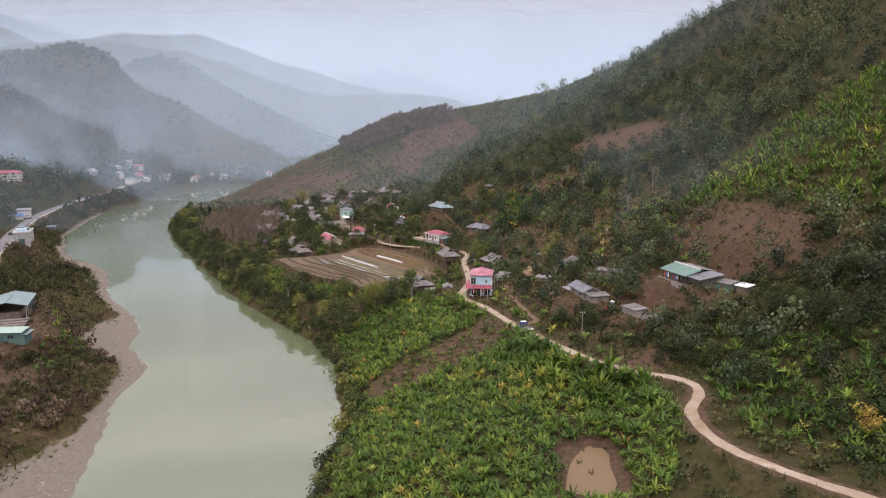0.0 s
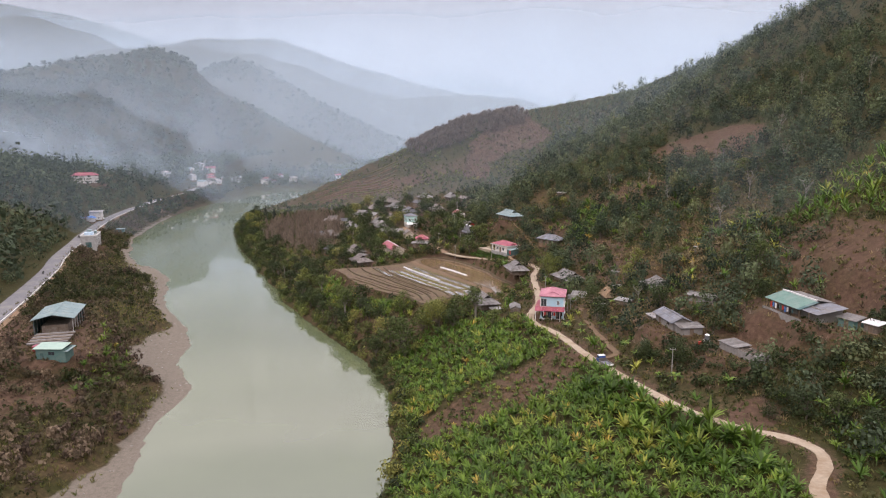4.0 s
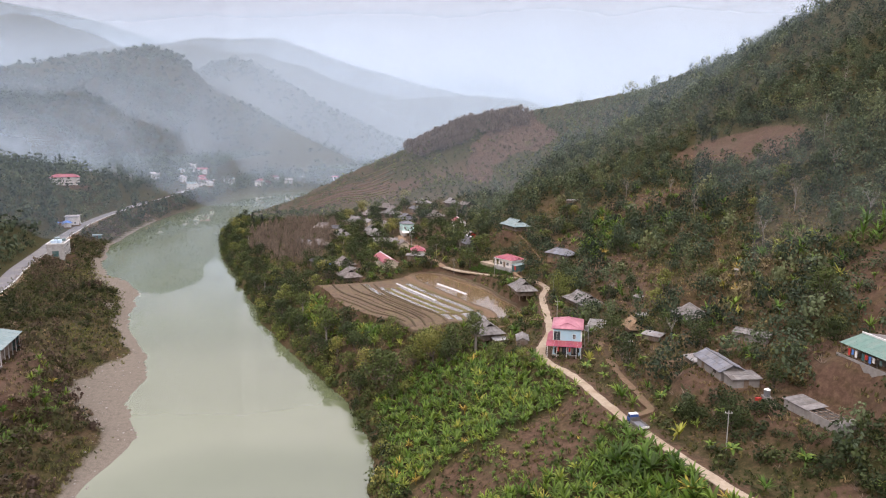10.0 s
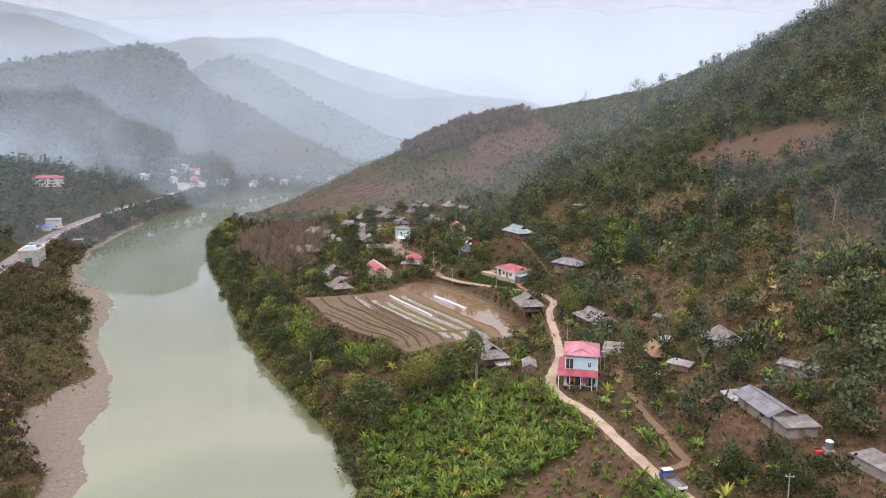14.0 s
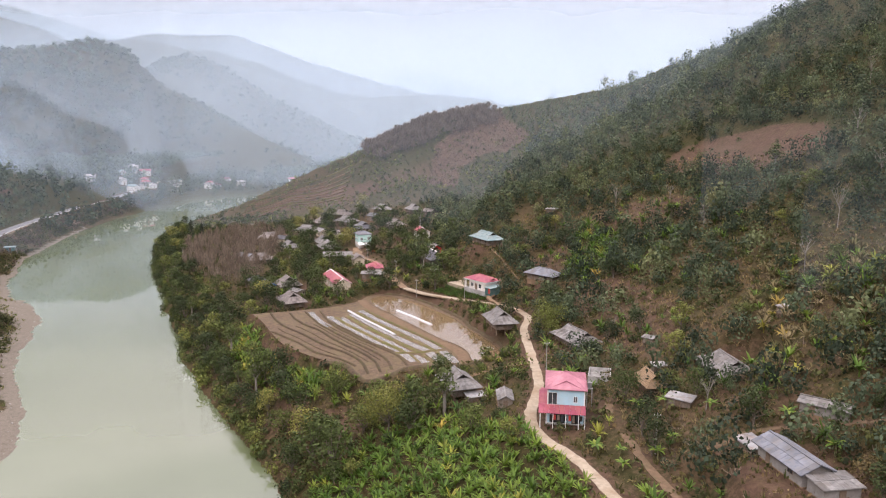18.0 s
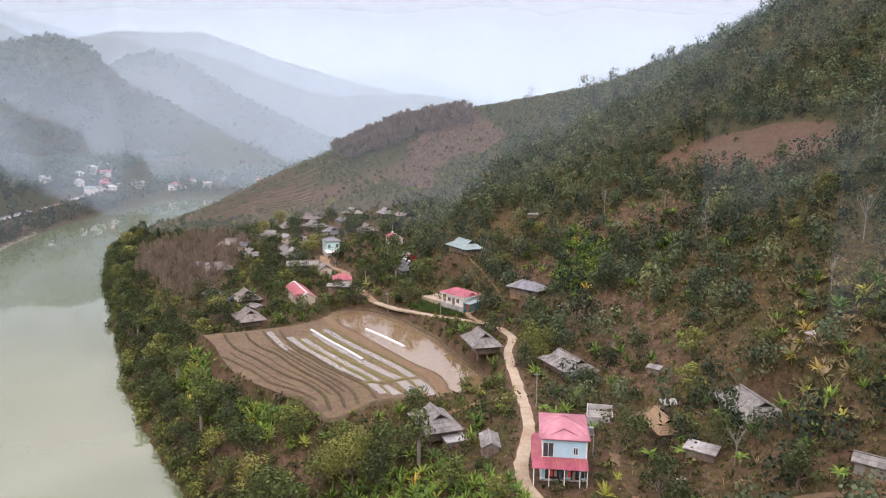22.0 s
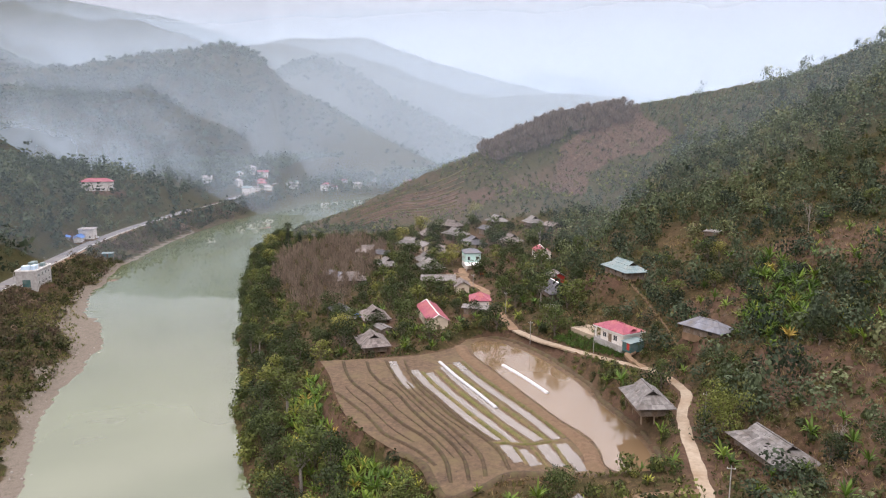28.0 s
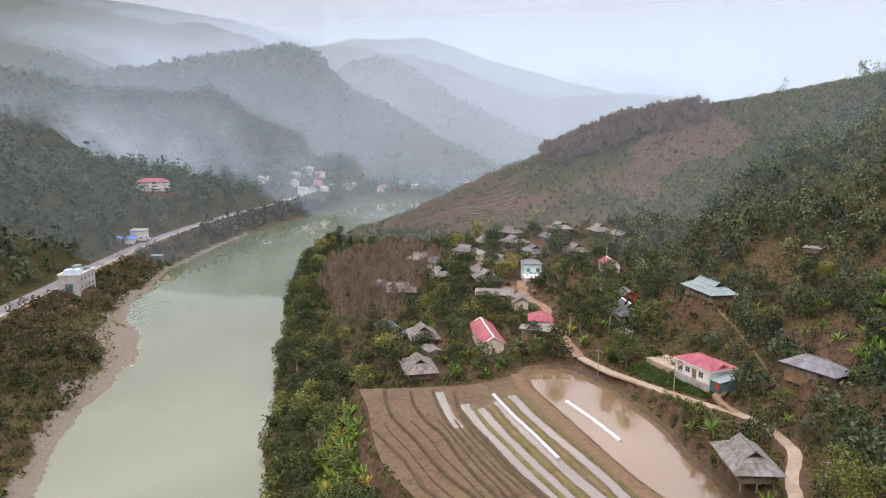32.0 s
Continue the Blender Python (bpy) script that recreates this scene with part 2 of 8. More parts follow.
def land(x, y):
    """Height of the bare ground, with the river's water at zero."""
    xe, xw = np.interp(y, EAST_BANK[:, 0], EAST_BANK[:, 1]), np.interp(y, WEST_BANK[:, 0], WEST_BANK[:, 1])
    wob = 5.0 * fbm(x, y, 16, 3)
    de, dw = (x - xe) * 0.86 + wob, (xw - x) * 0.86 + wob
    # east: bank, bench, hillside
    df, zf, sf = line_near(x, y, FOOT)
    dc, zc, sc = line_near(x, y, CREST)
    g = np.clip(de / (np.abs(de) + df + 1), 0, 1)
    low = np.minimum(np.maximum(de, 0) * 0.55, 4.5 + np.maximum(zf - 4.5, 0) * g ** 0.75)
    v = df / (df + dc + 1e-6)
    high = zf + (zc - zf) * v ** 1.2 * (1 + 0.16 * fbm(x, y, 80, 4) * smooth(0, 40, df) * smooth(0, 40, dc))
    beyond = zc - 0.45 * dc
    up = (sf < 0) & (y < 760)
    east = np.where(up, np.where(sc < 0, beyond, high), low)
    east = np.where((y > 640) & ~up, np.minimum(low, 6), east)
    east = np.maximum(east, np.where(de > 0, np.minimum(de * 0.3, 4), -3))
    # west: gravel bar, scrub bench, road, forested hill
    dr, zr, sr = line_near(x, y, WEST_ROAD)
    bar = bar_width(y)
    db = np.maximum(dw - bar, 0)
    g = np.clip(db / (db + dr + 1), 0, 1)
    bench = 0.05 * np.minimum(np.maximum(dw, 0), bar) + (zr - 1) * g ** 0.7
    top = np.interp(y, [-100, 200, 350, 440, 500, 560, 620, 720, 900], [130, 130, 125, 112, 86, 56, 40, 24, 18])
    hill = zr + top * (1 - np.exp(-np.maximum(dr - 5, 0) * 0.72 / top)) * (1 + 0.25 * fbm(x, y, 70, 4) * smooth(5, 50, dr))
    west = np.where(sr > 0, hill, bench)
    bed = -2.6 * smooth(0, 8, -np.maximum(de, dw))
    z = np.where(de > 0, east, np.where(dw > 0, west, bed))
    far = np.full(np.shape(x), -50.0)
    for pts, slope in FAR_RIDGES:
        far = np.maximum(far, ridge(x, y, pts, slope))
    z = np.where((dw > 40) | (y > 900), np.maximum(z, far), z)
    z = np.where((y > 1100) & (z < 14), 14 + 4 * fbm(x, y, 90, 3), z)
    z = z + np.where((de > 6) | (dw > 12), 0.7 * fbm(x, y, 13, 3), 0)
    # levelled ground: the paddy, the roads, the tracks
    for px, py, pz, half, fade in PADS:
        d = np.hypot(x - px, y - py)
        z = np.where(d < fade, pz + (z - pz) * smooth(half, fade, d), z)
    for pts, half, fade in ((WEST_ROAD, 6, 14), (UPPER_TRACK, 1.6, 6), (HILL_PATH, 1, 4), (TRACK, 1.8, 5), (VILLAGE_ROAD, 2.2, 8.0)):
        d, zr, _ = line_near(x, y, pts)
        z = np.where(d < fade, zr + (z - zr) * smooth(half, fade, d), z)
    d = inside(x, y, FIELD)
    return np.where(d < 2.6, FIELD_Z + (z - FIELD_Z) * smooth(0.8, 2.6, d), z)


# levelled house plots: x, y, height, flat radius, faded radius
PADS = (
    (12.7, 225.5, 17.6, 6, 9), (-2.6, 327.2, 19.5, 6.4, 8.2), (64.2, 174.5, 32.2, 9.5, 15), (39.5, 188.5, 25.0, 7, 11), (49.8, 170, 24.3, 6, 10),
    (2.2, 288.6, 17.0, 5.5, 8), (20.6, 268, 18.6, 6, 9), (-8.2, 245.4, 13.8, 5, 8), (44.2, 230.6, 24.4, 6, 9), (29.4, 229.8, 22.0, 3, 5),
    (-137, 216, 12.0, 11, 18), (-126, 198, 12.0, 11, 17), (-237.5, 393.5, 8, 7, 10), (-299, 497, 9, 9, 14), (16.8, 318.2, 25.0, 5, 8), (-0.9, 359, 29.9, 5.5, 9),
    (-365, 593, 29, 14, 22), (-57.4, 355.8, 12.8, 9, 13), (-67.6, 328.8, 12.0, 6, 9), (25, 106.5, 13.4, 5.5, 9.5), (25.5, 115.5, 13.4, 5.5, 9.5),
)
def ground(x, y):
    return float(land(np.array([float(x)]), np.array([float(y)]))[0])

# ---------------------------------------------------------------- materials
def nodes_of(name):
    m = bpy.data.materials.new(name)
    m.use_nodes = True
    n, l = m.node_tree.nodes, m.node_tree.links
    return m, n, l, n["Principled BSDF"]


def ramp(n, l, fac, stops):
    r = n.new("ShaderNodeValToRGB")
    while len(r.color_ramp.elements) < len(stops):
        r.color_ramp.elements.new(0.5)
    for e, (p, c) in zip(r.color_ramp.elements, stops):
        e.position, e.color = p, (*c, 1)
    l.new(fac, r.inputs[0])
    return r.outputs[0]


def noise_tex(n, l, scale, detail=5.0, rough=0.6, vec=None):
    t = n.new("ShaderNodeTexNoise")
    t.inputs["Scale"].default_value, t.inputs["Detail"].default_value, t.inputs["Roughness"].default_value = scale, detail, rough
    if vec is not None:
        l.new(vec, t.inputs["Vector"])
    return t.outputs["Fac"]


def blend(n, l, fac, a, b, mode="MIX"):
    m = n.new("ShaderNodeMix")
    m.data_type, m.blend_type = "RGBA", mode
    for sock, v in ((m.inputs[0], fac), (m.inputs[6], a), (m.inputs[7], b)):
        if isinstance(v, (int, float)):
            sock.default_value = v
        elif isinstance(v, tuple):
            sock.default_value = (*v, 1)
        else:
            l.new(v, sock)
    return m.outputs[2]


def add_bump(n, l, bsdf, height, strength, distance=0.05):
    b = n.new("ShaderNodeBump")
    b.inputs["Strength"].default_value, b.inputs["Distance"].default_value = strength, distance
    l.new(height, b.inputs["Height"])
    l.new(b.outputs[0], bsdf.inputs["Normal"])


def world_vec(n):
    return n.new("ShaderNodeNewGeometry").outputs["Position"]


def plain(name, dark, light, scale, roughness=0.85, bump=0.3, stain=None, stain_scale=0.4, metallic=0.0, vary=0.12, spec=0.3):
    """A weathered surface: grain at one scale, stains at another, and a little change from piece to piece."""
    m, n, l, b = nodes_of(name)
    v = world_vec(n)
    fine = noise_tex(n, l, scale, 6, 0.65, v)
    col = ramp(n, l, fine, ((0.3, dark), (0.7, light)))
    if stain:
        big = noise_tex(n, l, stain_scale, 5, 0.7, v)
        mask = ramp(n, l, big, ((0.45, (0, 0, 0)), (0.68, (1, 1, 1))))
        col = blend(n, l, mask, col, stain)
    info = n.new("ShaderNodeObjectInfo")
    shade = n.new("ShaderNodeMapRange")
    shade.inputs["To Min"].default_value, shade.inputs["To Max"].default_value = 1 - vary, 1 + vary
    l.new(info.outputs["Random"], shade.inputs["Value"])
    hsv = n.new("ShaderNodeHueSaturation")
    l.new(shade.outputs[0], hsv.inputs["Value"])
    l.new(col, hsv.inputs["Color"])
    l.new(hsv.outputs[0], b.inputs["Base Color"])
    b.inputs["Roughness"].default_value, b.inputs["Metallic"].default_value = roughness, metallic
    b.inputs["Specular IOR Level"].default_value = spec
    if bump:
        add_bump(n, l, b, fine, bump)
    return m


def leafy(name, stops, spread=0.55, through_light=0.3, rough=0.75):
    """Leaves: the tone of each plant picks the green, each leaf differs a little, and light passes through."""
    m, n, l, b = nodes_of(name)
    tone_at = n.new("ShaderNodeAttribute")
    tone_at.attribute_name = "tone"
    g = n.new("ShaderNodeNewGeometry")
    col = ramp(n, l, tone_at.outputs["Fac"], stops)
    shade = n.new("ShaderNodeMapRange")
    shade.inputs["To Min"].default_value, shade.inputs["To Max"].default_value = 1 - spread, 1 + spread
    l.new(g.outputs["Random Per Island"], shade.inputs["Value"])
    hsv = n.new("ShaderNodeHueSaturation")
    l.new(shade.outputs[0], hsv.inputs["Value"])
    l.new(col, hsv.inputs["Color"])
    l.new(hsv.outputs[0], b.inputs["Base Color"])
    b.inputs["Roughness"].default_value, b.inputs["Specular IOR Level"].default_value = rough, 0.25
    t = n.new("ShaderNodeBsdfTranslucent")
    l.new(hsv.outputs[0], t.inputs["Color"])
    mx = n.new("ShaderNodeMixShader")
    mx.inputs[0].default_value = through_light
    l.new(b.outputs[0], mx.inputs[1])
    l.new(t.outputs[0], mx.inputs[2])
    l.new(mx.outputs[0], n["Material Output"].inputs[0])
    return m


FOREST = leafy("forest_leaves", ((0.0, (0.021, 0.034, 0.019)), (0.35, (0.063, 0.088, 0.047)), (0.6, (0.104, 0.130, 0.060)), (0.8, (0.148, 0.162, 0.072)), (0.95, (0.18, 0.165, 0.085))), 0.36, 0.14)
FAR_FOREST = leafy("far_forest_leaves", ((0.0, (0.030, 0.046, 0.026)), (0.5, (0.062, 0.086, 0.046)), (1.0, (0.11, 0.125, 0.062))), 0.16, 0.12)
TREE_LEAF = leafy("tree_leaves", ((0.0, (0.022, 0.034, 0.012)), (0.4, (0.058, 0.080, 0.022)), (0.75, (0.122, 0.140, 0.032)), (1.0, (0.20, 0.19, 0.05))), 0.42, 0.2)
SCRUB = leafy("scrub_leaves", ((0.0, (0.034, 0.047, 0.016)), (0.4, (0.068, 0.083, 0.025)), (0.7, (0.112, 0.102, 0.036)), (1.0, (0.150, 0.106, 0.050))))
BANK_SCRUB = leafy("bank_scrub_leaves", ((0.0, (0.026, 0.036, 0.012)), (0.3, (0.066, 0.074, 0.024)), (0.55, (0.086, 0.070, 0.040)), (0.8, (0.090, 0.062, 0.047)), (1.0, (0.19, 0.142, 0.094))), 0.5, 0.4)
DRY = leafy("dry_twigs", ((0.0, (0.098, 0.074, 0.057)), (0.5, (0.138, 0.106, 0.083)), (1.0, (0.207, 0.162, 0.122))), 0.45, 0.15)
STRAW_TWIGS = leafy("pale_twigs", ((0.0, (0.15, 0.116, 0.088)), (0.5, (0.22, 0.174, 0.136)), (1.0, (0.34, 0.29, 0.24))), 0.4, 0.15)
BANK_GRASS = leafy("bank_grass_blades", ((0.0, (0.085, 0.105, 0.030)), (0.5, (0.150, 0.155, 0.042)), (1.0, (0.220, 0.180, 0.085))), 0.35)
STONE = plain("river_stone", (0.16, 0.145, 0.125), (0.34, 0.32, 0.285), 1.5, 0.9, 0.3)
GRASS = leafy("grass_blades", ((0.0, (0.040, 0.063, 0.019)), (0.5, (0.110, 0.105, 0.034)), (1.0, (0.30, 0.225, 0.115))), 0.45)
BANANA = leafy("banana_leaves", ((0.0, (0.033, 0.072, 0.012)), (0.4, (0.075, 0.140, 0.019)), (0.7, (0.132, 0.198, 0.027)), (0.88, (0.24, 0.24, 0.037)), (1.0, (0.35, 0.25, 0.052))), 0.5, 0.28, 0.5)
BANANA_DRY = leafy("withered_banana_leaves", ((0.0, (0.0864, 0.0975, 0.036)), (0.5, (0.1548, 0.1248, 0.0576)), (1.0, (0.2304, 0.1833, 0.0972))), 0.35, 0.25)
BARK = plain("bark", (0.075, 0.058, 0.045), (0.21, 0.18, 0.15), 5.0, 0.9, 0.5)
PALE_BARK = plain("pale_bark", (0.15, 0.135, 0.115), (0.30, 0.275, 0.24), 4.0, 0.9, 0.4)
STEM = plain("banana_stem", (0.09, 0.10, 0.045), (0.22, 0.19, 0.10), 4.0, 0.7, 0.3)


def ground_material():
    """Earth, grass, sand and gravel, laid out by the masks on the ground."""
    m, n, l, b = nodes_of("ground")
    v = world_vec(n)
    at = n.new("ShaderNodeAttribute")
    at.attribute_name = "cover"
    sp = n.new("ShaderNodeSeparateColor")
    l.new(at.outputs["Color"], sp.inputs[0])
    f1, f2, f3 = noise_tex(n, l, 0.9, 10, 0.78, v), noise_tex(n, l, 0.11, 6, 0.65, v), noise_tex(n, l, 5.0, 4, 0.6, v)
    litter = ramp(n, l, f1, ((0.28, (0.020, 0.0145, 0.0075)), (0.5, (0.064, 0.044, 0.022)), (0.72, (0.150, 0.100, 0.054))))
    green = ramp(n, l, f1, ((0.3, (0.01658, 0.01924, 0.005994)), (0.55, (0.03978, 0.03848, 0.01199)), (0.75, (0.08288, 0.06364, 0.02398))))
    base = blend(n, l, ramp(n, l, f2, ((0.42, (0, 0, 0)), (0.62, (1, 1, 1)))), litter, green)
    base = blend(n, l, sp.outputs[1], base, green)
    soil = ramp(n, l, f1, ((0.25, (0.036, 0.021, 0.0135)), (0.5, (0.080, 0.048, 0.032)), (0.75, (0.145, 0.092, 0.062))))
    soil = blend(n, l, ramp(n, l, f2, ((0.5, (0, 0, 0)), (0.75, (0.7, 0.7, 0.7)))), soil, (0.066, 0.056, 0.027))
    f4 = noise_tex(n, l, 0.38, 6, 0.7, v)
    soil = blend(n, l, ramp(n, l, f4, ((0.46, (0, 0, 0)), (0.66, (0.85, 0.85, 0.85)))), soil, litter)
    sand = ramp(n, l, f3, ((0.3, (0.1188, 0.1021, 0.081)), (0.7, (0.2075, 0.1798, 0.1458))))
    sand = blend(n, l, ramp(n, l, f1, ((0.48, (0, 0, 0)), (0.62, (0.8, 0.8, 0.8)))), sand, (0.105, 0.092, 0.068))
    # ragged edges between the covers
    def ragged(mask):
        a = n.new("ShaderNodeMath")
        a.operation = "ADD"
        l.new(mask, a.inputs[0])
        h = n.new("ShaderNodeMapRange")
        h.inputs["To Min"].default_value, h.inputs["To Max"].default_value = -0.55, 0.55
        l.new(f1, h.inputs["Value"])
        l.new(h.outputs[0], a.inputs[1])
        return ramp(n, l, a.outputs[0], ((0.38, (0, 0, 0)), (0.62, (1, 1, 1))))
    col = blend(n, l, ragged(sp.outputs[0]), base, soil)
    col = blend(n, l, ragged(sp.outputs[2]), col, sand)
    l.new(col, b.inputs["Base Color"])
    b.inputs["Roughness"].default_value, b.inputs["Specular IOR Level"].default_value = 0.95, 0.15
    add_bump(n, l, b, f1, 0.6, 0.25)
    return m


def water_material(name, deep, roughness, ripple, ior=1.9):
    m, n, l, b = nodes_of(name)
    v = world_vec(n)
    big = noise_tex(n, l, 0.012, 4, 0.55, v)
    l.new(ramp(n, l, big, ((0.35, tuple(c * 0.88 for c in deep)), (0.65, tuple(c * 1.1 for c in deep)))), b.inputs["Base Color"])
    b.inputs["Roughness"].default_value, b.inputs["IOR"].default_value = roughness, ior
    b.inputs["Specular IOR Level"].default_value = 0.5
    mp = n.new("ShaderNodeMapping")
    mp.inputs["Scale"].default_value = (0.5, 0.22, 1)
    l.new(v, mp.inputs["Vector"])
    add_bump(n, l, b, noise_tex(n, l, 0.8, 5, 0.6, mp.outputs[0]), ripple, 0.2)
    return m


def mist_material(name, thick, low, high, patch, size, west=-9000.0, east=9000.0, foot=0.0):
    """A thin see-through sheet, lit by daylight, whose pale blue imitates haze and thins out with height."""
    m, n, l, b = nodes_of(name)
    n.remove(b)
    v = world_vec(n)
    sp = n.new("ShaderNodeSeparateXYZ")
    l.new(v, sp.inputs[0])
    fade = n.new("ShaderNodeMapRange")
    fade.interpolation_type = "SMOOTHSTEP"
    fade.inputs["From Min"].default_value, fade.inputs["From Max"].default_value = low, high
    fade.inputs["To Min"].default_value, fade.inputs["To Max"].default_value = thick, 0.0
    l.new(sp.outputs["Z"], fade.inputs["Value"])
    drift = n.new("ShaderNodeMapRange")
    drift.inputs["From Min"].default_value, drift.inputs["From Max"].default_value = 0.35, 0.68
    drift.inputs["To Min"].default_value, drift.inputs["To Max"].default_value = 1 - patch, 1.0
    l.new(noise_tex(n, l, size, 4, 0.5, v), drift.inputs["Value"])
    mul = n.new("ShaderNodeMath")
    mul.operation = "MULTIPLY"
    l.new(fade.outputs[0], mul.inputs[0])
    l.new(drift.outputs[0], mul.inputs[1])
    if foot:
        # hangs clear of the water
        rise = n.new("ShaderNodeMapRange")
        rise.interpolation_type = "SMOOTHSTEP"
        rise.inputs["From Min"].default_value, rise.inputs["From Max"].default_value = 0.5, foot
        l.new(sp.outputs["Z"], rise.inputs["Value"])
        more = n.new("ShaderNodeMath")
        more.operation = "MULTIPLY"
        l.new(mul.outputs[0], more.inputs[0])
        l.new(rise.outputs[0], more.inputs[1])
        mul = more
    # thins out to nothing towards both ends
    for edge, far in ((west, west + 160), (east, east - 130)):
        side = n.new("ShaderNodeMapRange")
        side.interpolation_type = "SMOOTHSTEP"
        side.inputs["From Min"].default_value, side.inputs["From Max"].default_value = edge, far
        l.new(sp.outputs["X"], side.inputs["Value"])
        more = n.new("ShaderNodeMath")
        more.operation = "MULTIPLY"
        l.new(mul.outputs[0], more.inputs[0])
        l.new(side.outputs[0], more.inputs[1])
        mul = more
    clear, haze_diffuse = n.new("ShaderNodeBsdfTransparent"), n.new("ShaderNodeBsdfDiffuse")
    haze_diffuse.inputs[0].default_value = (0.60, 0.76, 0.90, 1)
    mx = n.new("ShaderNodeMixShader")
    # shading normal tilted skyward, so the upright haze sheet comes out brighter
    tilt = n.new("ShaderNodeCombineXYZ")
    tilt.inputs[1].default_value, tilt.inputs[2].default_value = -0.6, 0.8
    l.new(tilt.outputs[0], haze_diffuse.inputs["Normal"])
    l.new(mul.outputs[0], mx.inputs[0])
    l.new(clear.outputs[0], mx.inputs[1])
    l.new(haze_diffuse.outputs[0], mx.inputs[2])
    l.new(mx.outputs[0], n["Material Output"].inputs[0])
    return m


# ---------------------------------------------------------------- helpers for meshes
def mesh_from(name, verts, faces, mats, tone=None, face_mat=None, soft=False):
    """A mesh from arrays: verts (n, 3), faces (m, 3 or 4)."""
    me = bpy.data.meshes.new(name)
    verts, faces = np.asarray(verts, np.float32), np.asarray(faces, np.int32)
    k = faces.shape[1]
    me.vertices.add(len(verts))
    me.vertices.foreach_set("co", verts.ravel())
    me.loops.add(faces.size)
    me.loops.foreach_set("vertex_index", faces.ravel())
    me.polygons.add(len(faces))
    me.polygons.foreach_set("loop_start", np.arange(0, faces.size, k, dtype=np.int32))
    if face_mat is not None:
        me.polygons.foreach_set("material_index", np.asarray(face_mat, np.int32))
    if soft:
        me.polygons.foreach_set("use_smooth", np.ones(len(faces), bool))
    for m in mats:
        me.materials.append(m)
    if tone is not None:
        a = me.attributes.new("tone", "FLOAT", "POINT")
        a.data.foreach_set("value", np.asarray(tone, np.float32))
    me.update(calc_edges=True)
    return me


def part(name, bm, material, parent=None, label="", at=None):
    """Links a bmesh as one mesh object under a thing or a part."""
    me = bpy.data.meshes.new(name)
    bm.to_mesh(me)
    bm.free()
    me.materials.append(material)
    ob = new(name, me)
    if at is not None:
        ob.matrix_world = at
    if parent is not None:
        ob.parent = parent
    if label:
        tagged(ob, label)
    return ob


def thing(name, m, label, category, group="", kind=""):
    ob = new(name)
    ob.matrix_world = m
    return tagged(ob, label, category, group, kind)


# ---------------------------------------------------------------- ground
def steps(bounds):
    out = [np.arange(a, b, s) for a, b, s in bounds]
    return np.concatenate(out + [[bounds[-1][1]]])

# houses of the village: x, y, turn, length
VILLAGE = ((-98.6, 478.5, -20, 9), (-94, 495.5, -60, 8), (-78, 487, -40, 9), (-65, 465, -62, 9.5), (-76.2, 451.5, -40, 9), (-74.7, 423, -62, 9.5), (-54.8, 388, -70, 5.5), (-59.4, 498, -50, 7.5), (-62, 484, -50, 6), (-47, 459, -50, 7), (-80.5, 437, -60, 7), (-103, 408.5, 20, 7.5), (-96, 432, -50, 7), (-112, 415, -30, 6.5), (-115.5, 465, 10, 9), (-88, 466, -50, 6), (-84, 505, -20, 7), (-40, 484, -60, 7), (-104, 452, -20, 5.5), (-30, 470, -50, 6))

# bare or thin patches on the slopes: x, y, half length, half width, turn in degrees, bareness
CLEARINGS = (
    (84, 345, 37, 13, -70, 1.0), (50, 336, 22, 10, -53, 0.85), (22, 330, 13, 9, -50, 0.8), (33, 284, 25, 8, -70, 0.85), (80, 190, 30, 11, 100, 1.0),
    (34, 254, 8, 12, 0, 0.6), (60, 182, 10, 9, 0, 0.8), (48, 176, 14, 8, 20, 0.55), (-40, 560, 40, 16, 30, 0.5), (-110, 550, 40, 14, -10, 0.9), (-75, 545, 30, 14, 20, 0.5),
    (-12, 372, 12, 5, -50, 0.9), (24.5, 111, 5, 10, -12, 1.0), (-60, 268, 12, 6, -52, 0.9), (-47, 250, 9, 5, -40, 0.85), 
    (-58, 284, 7, 14, 30, 0.7), (-34, 240, 6, 9, 30, 0.7), (45, 148, 5, 5, 0, 1.0), (46, 214, 14, 10, 0, 0.5), (-95, 470, 40, 16, -50, 0.8), (-40, 425, 22, 20, 0, 0.6), (-72, 472, 32, 15, -40, 0.8), (-64, 410, 10, 16, 0, 0.8), (-72, 350, 16, 9, 30, 0.7), (-118, 171, 15, 11, 60, 0.9), (-148, 205, 8, 24, 20, 0.8),
)


# the felled strip under the spur's crest, and the strip of young plants across the banana grove
SCAR = np.array([(-36, 534), (-35, 578), (-26, 606), (-10, 634), (11, 649), (30, 611), (16, 585), (-4, 574), (-17, 556), (-20, 532)], float)
YOUNG_STRIP = np.array([(-22, 178), (-12, 182), (-3, 184), (8, 193.5), (14.5, 196), (18.5, 181), (13, 171.5), (1, 164), (-12, 164), (-22, 168)], float)


def patch(x, y):
    total = smooth(4, -3, inside(x, y, SCAR) + 14 * fbm(x, y, 16, 3))
    for cx, cy, a, b, turn, bare in CLEARINGS:
        c, s = math.cos(radians(turn)), math.sin(radians(turn))
        u, v = (x - cx) * c + (y - cy) * s, -(x - cx) * s + (y - cy) * c
        total = np.maximum(total, bare * smooth(1.25, 0.75, np.hypot(u / a, v / b) + 0.35 * fbm(x, y, 18, 3)))
    return total


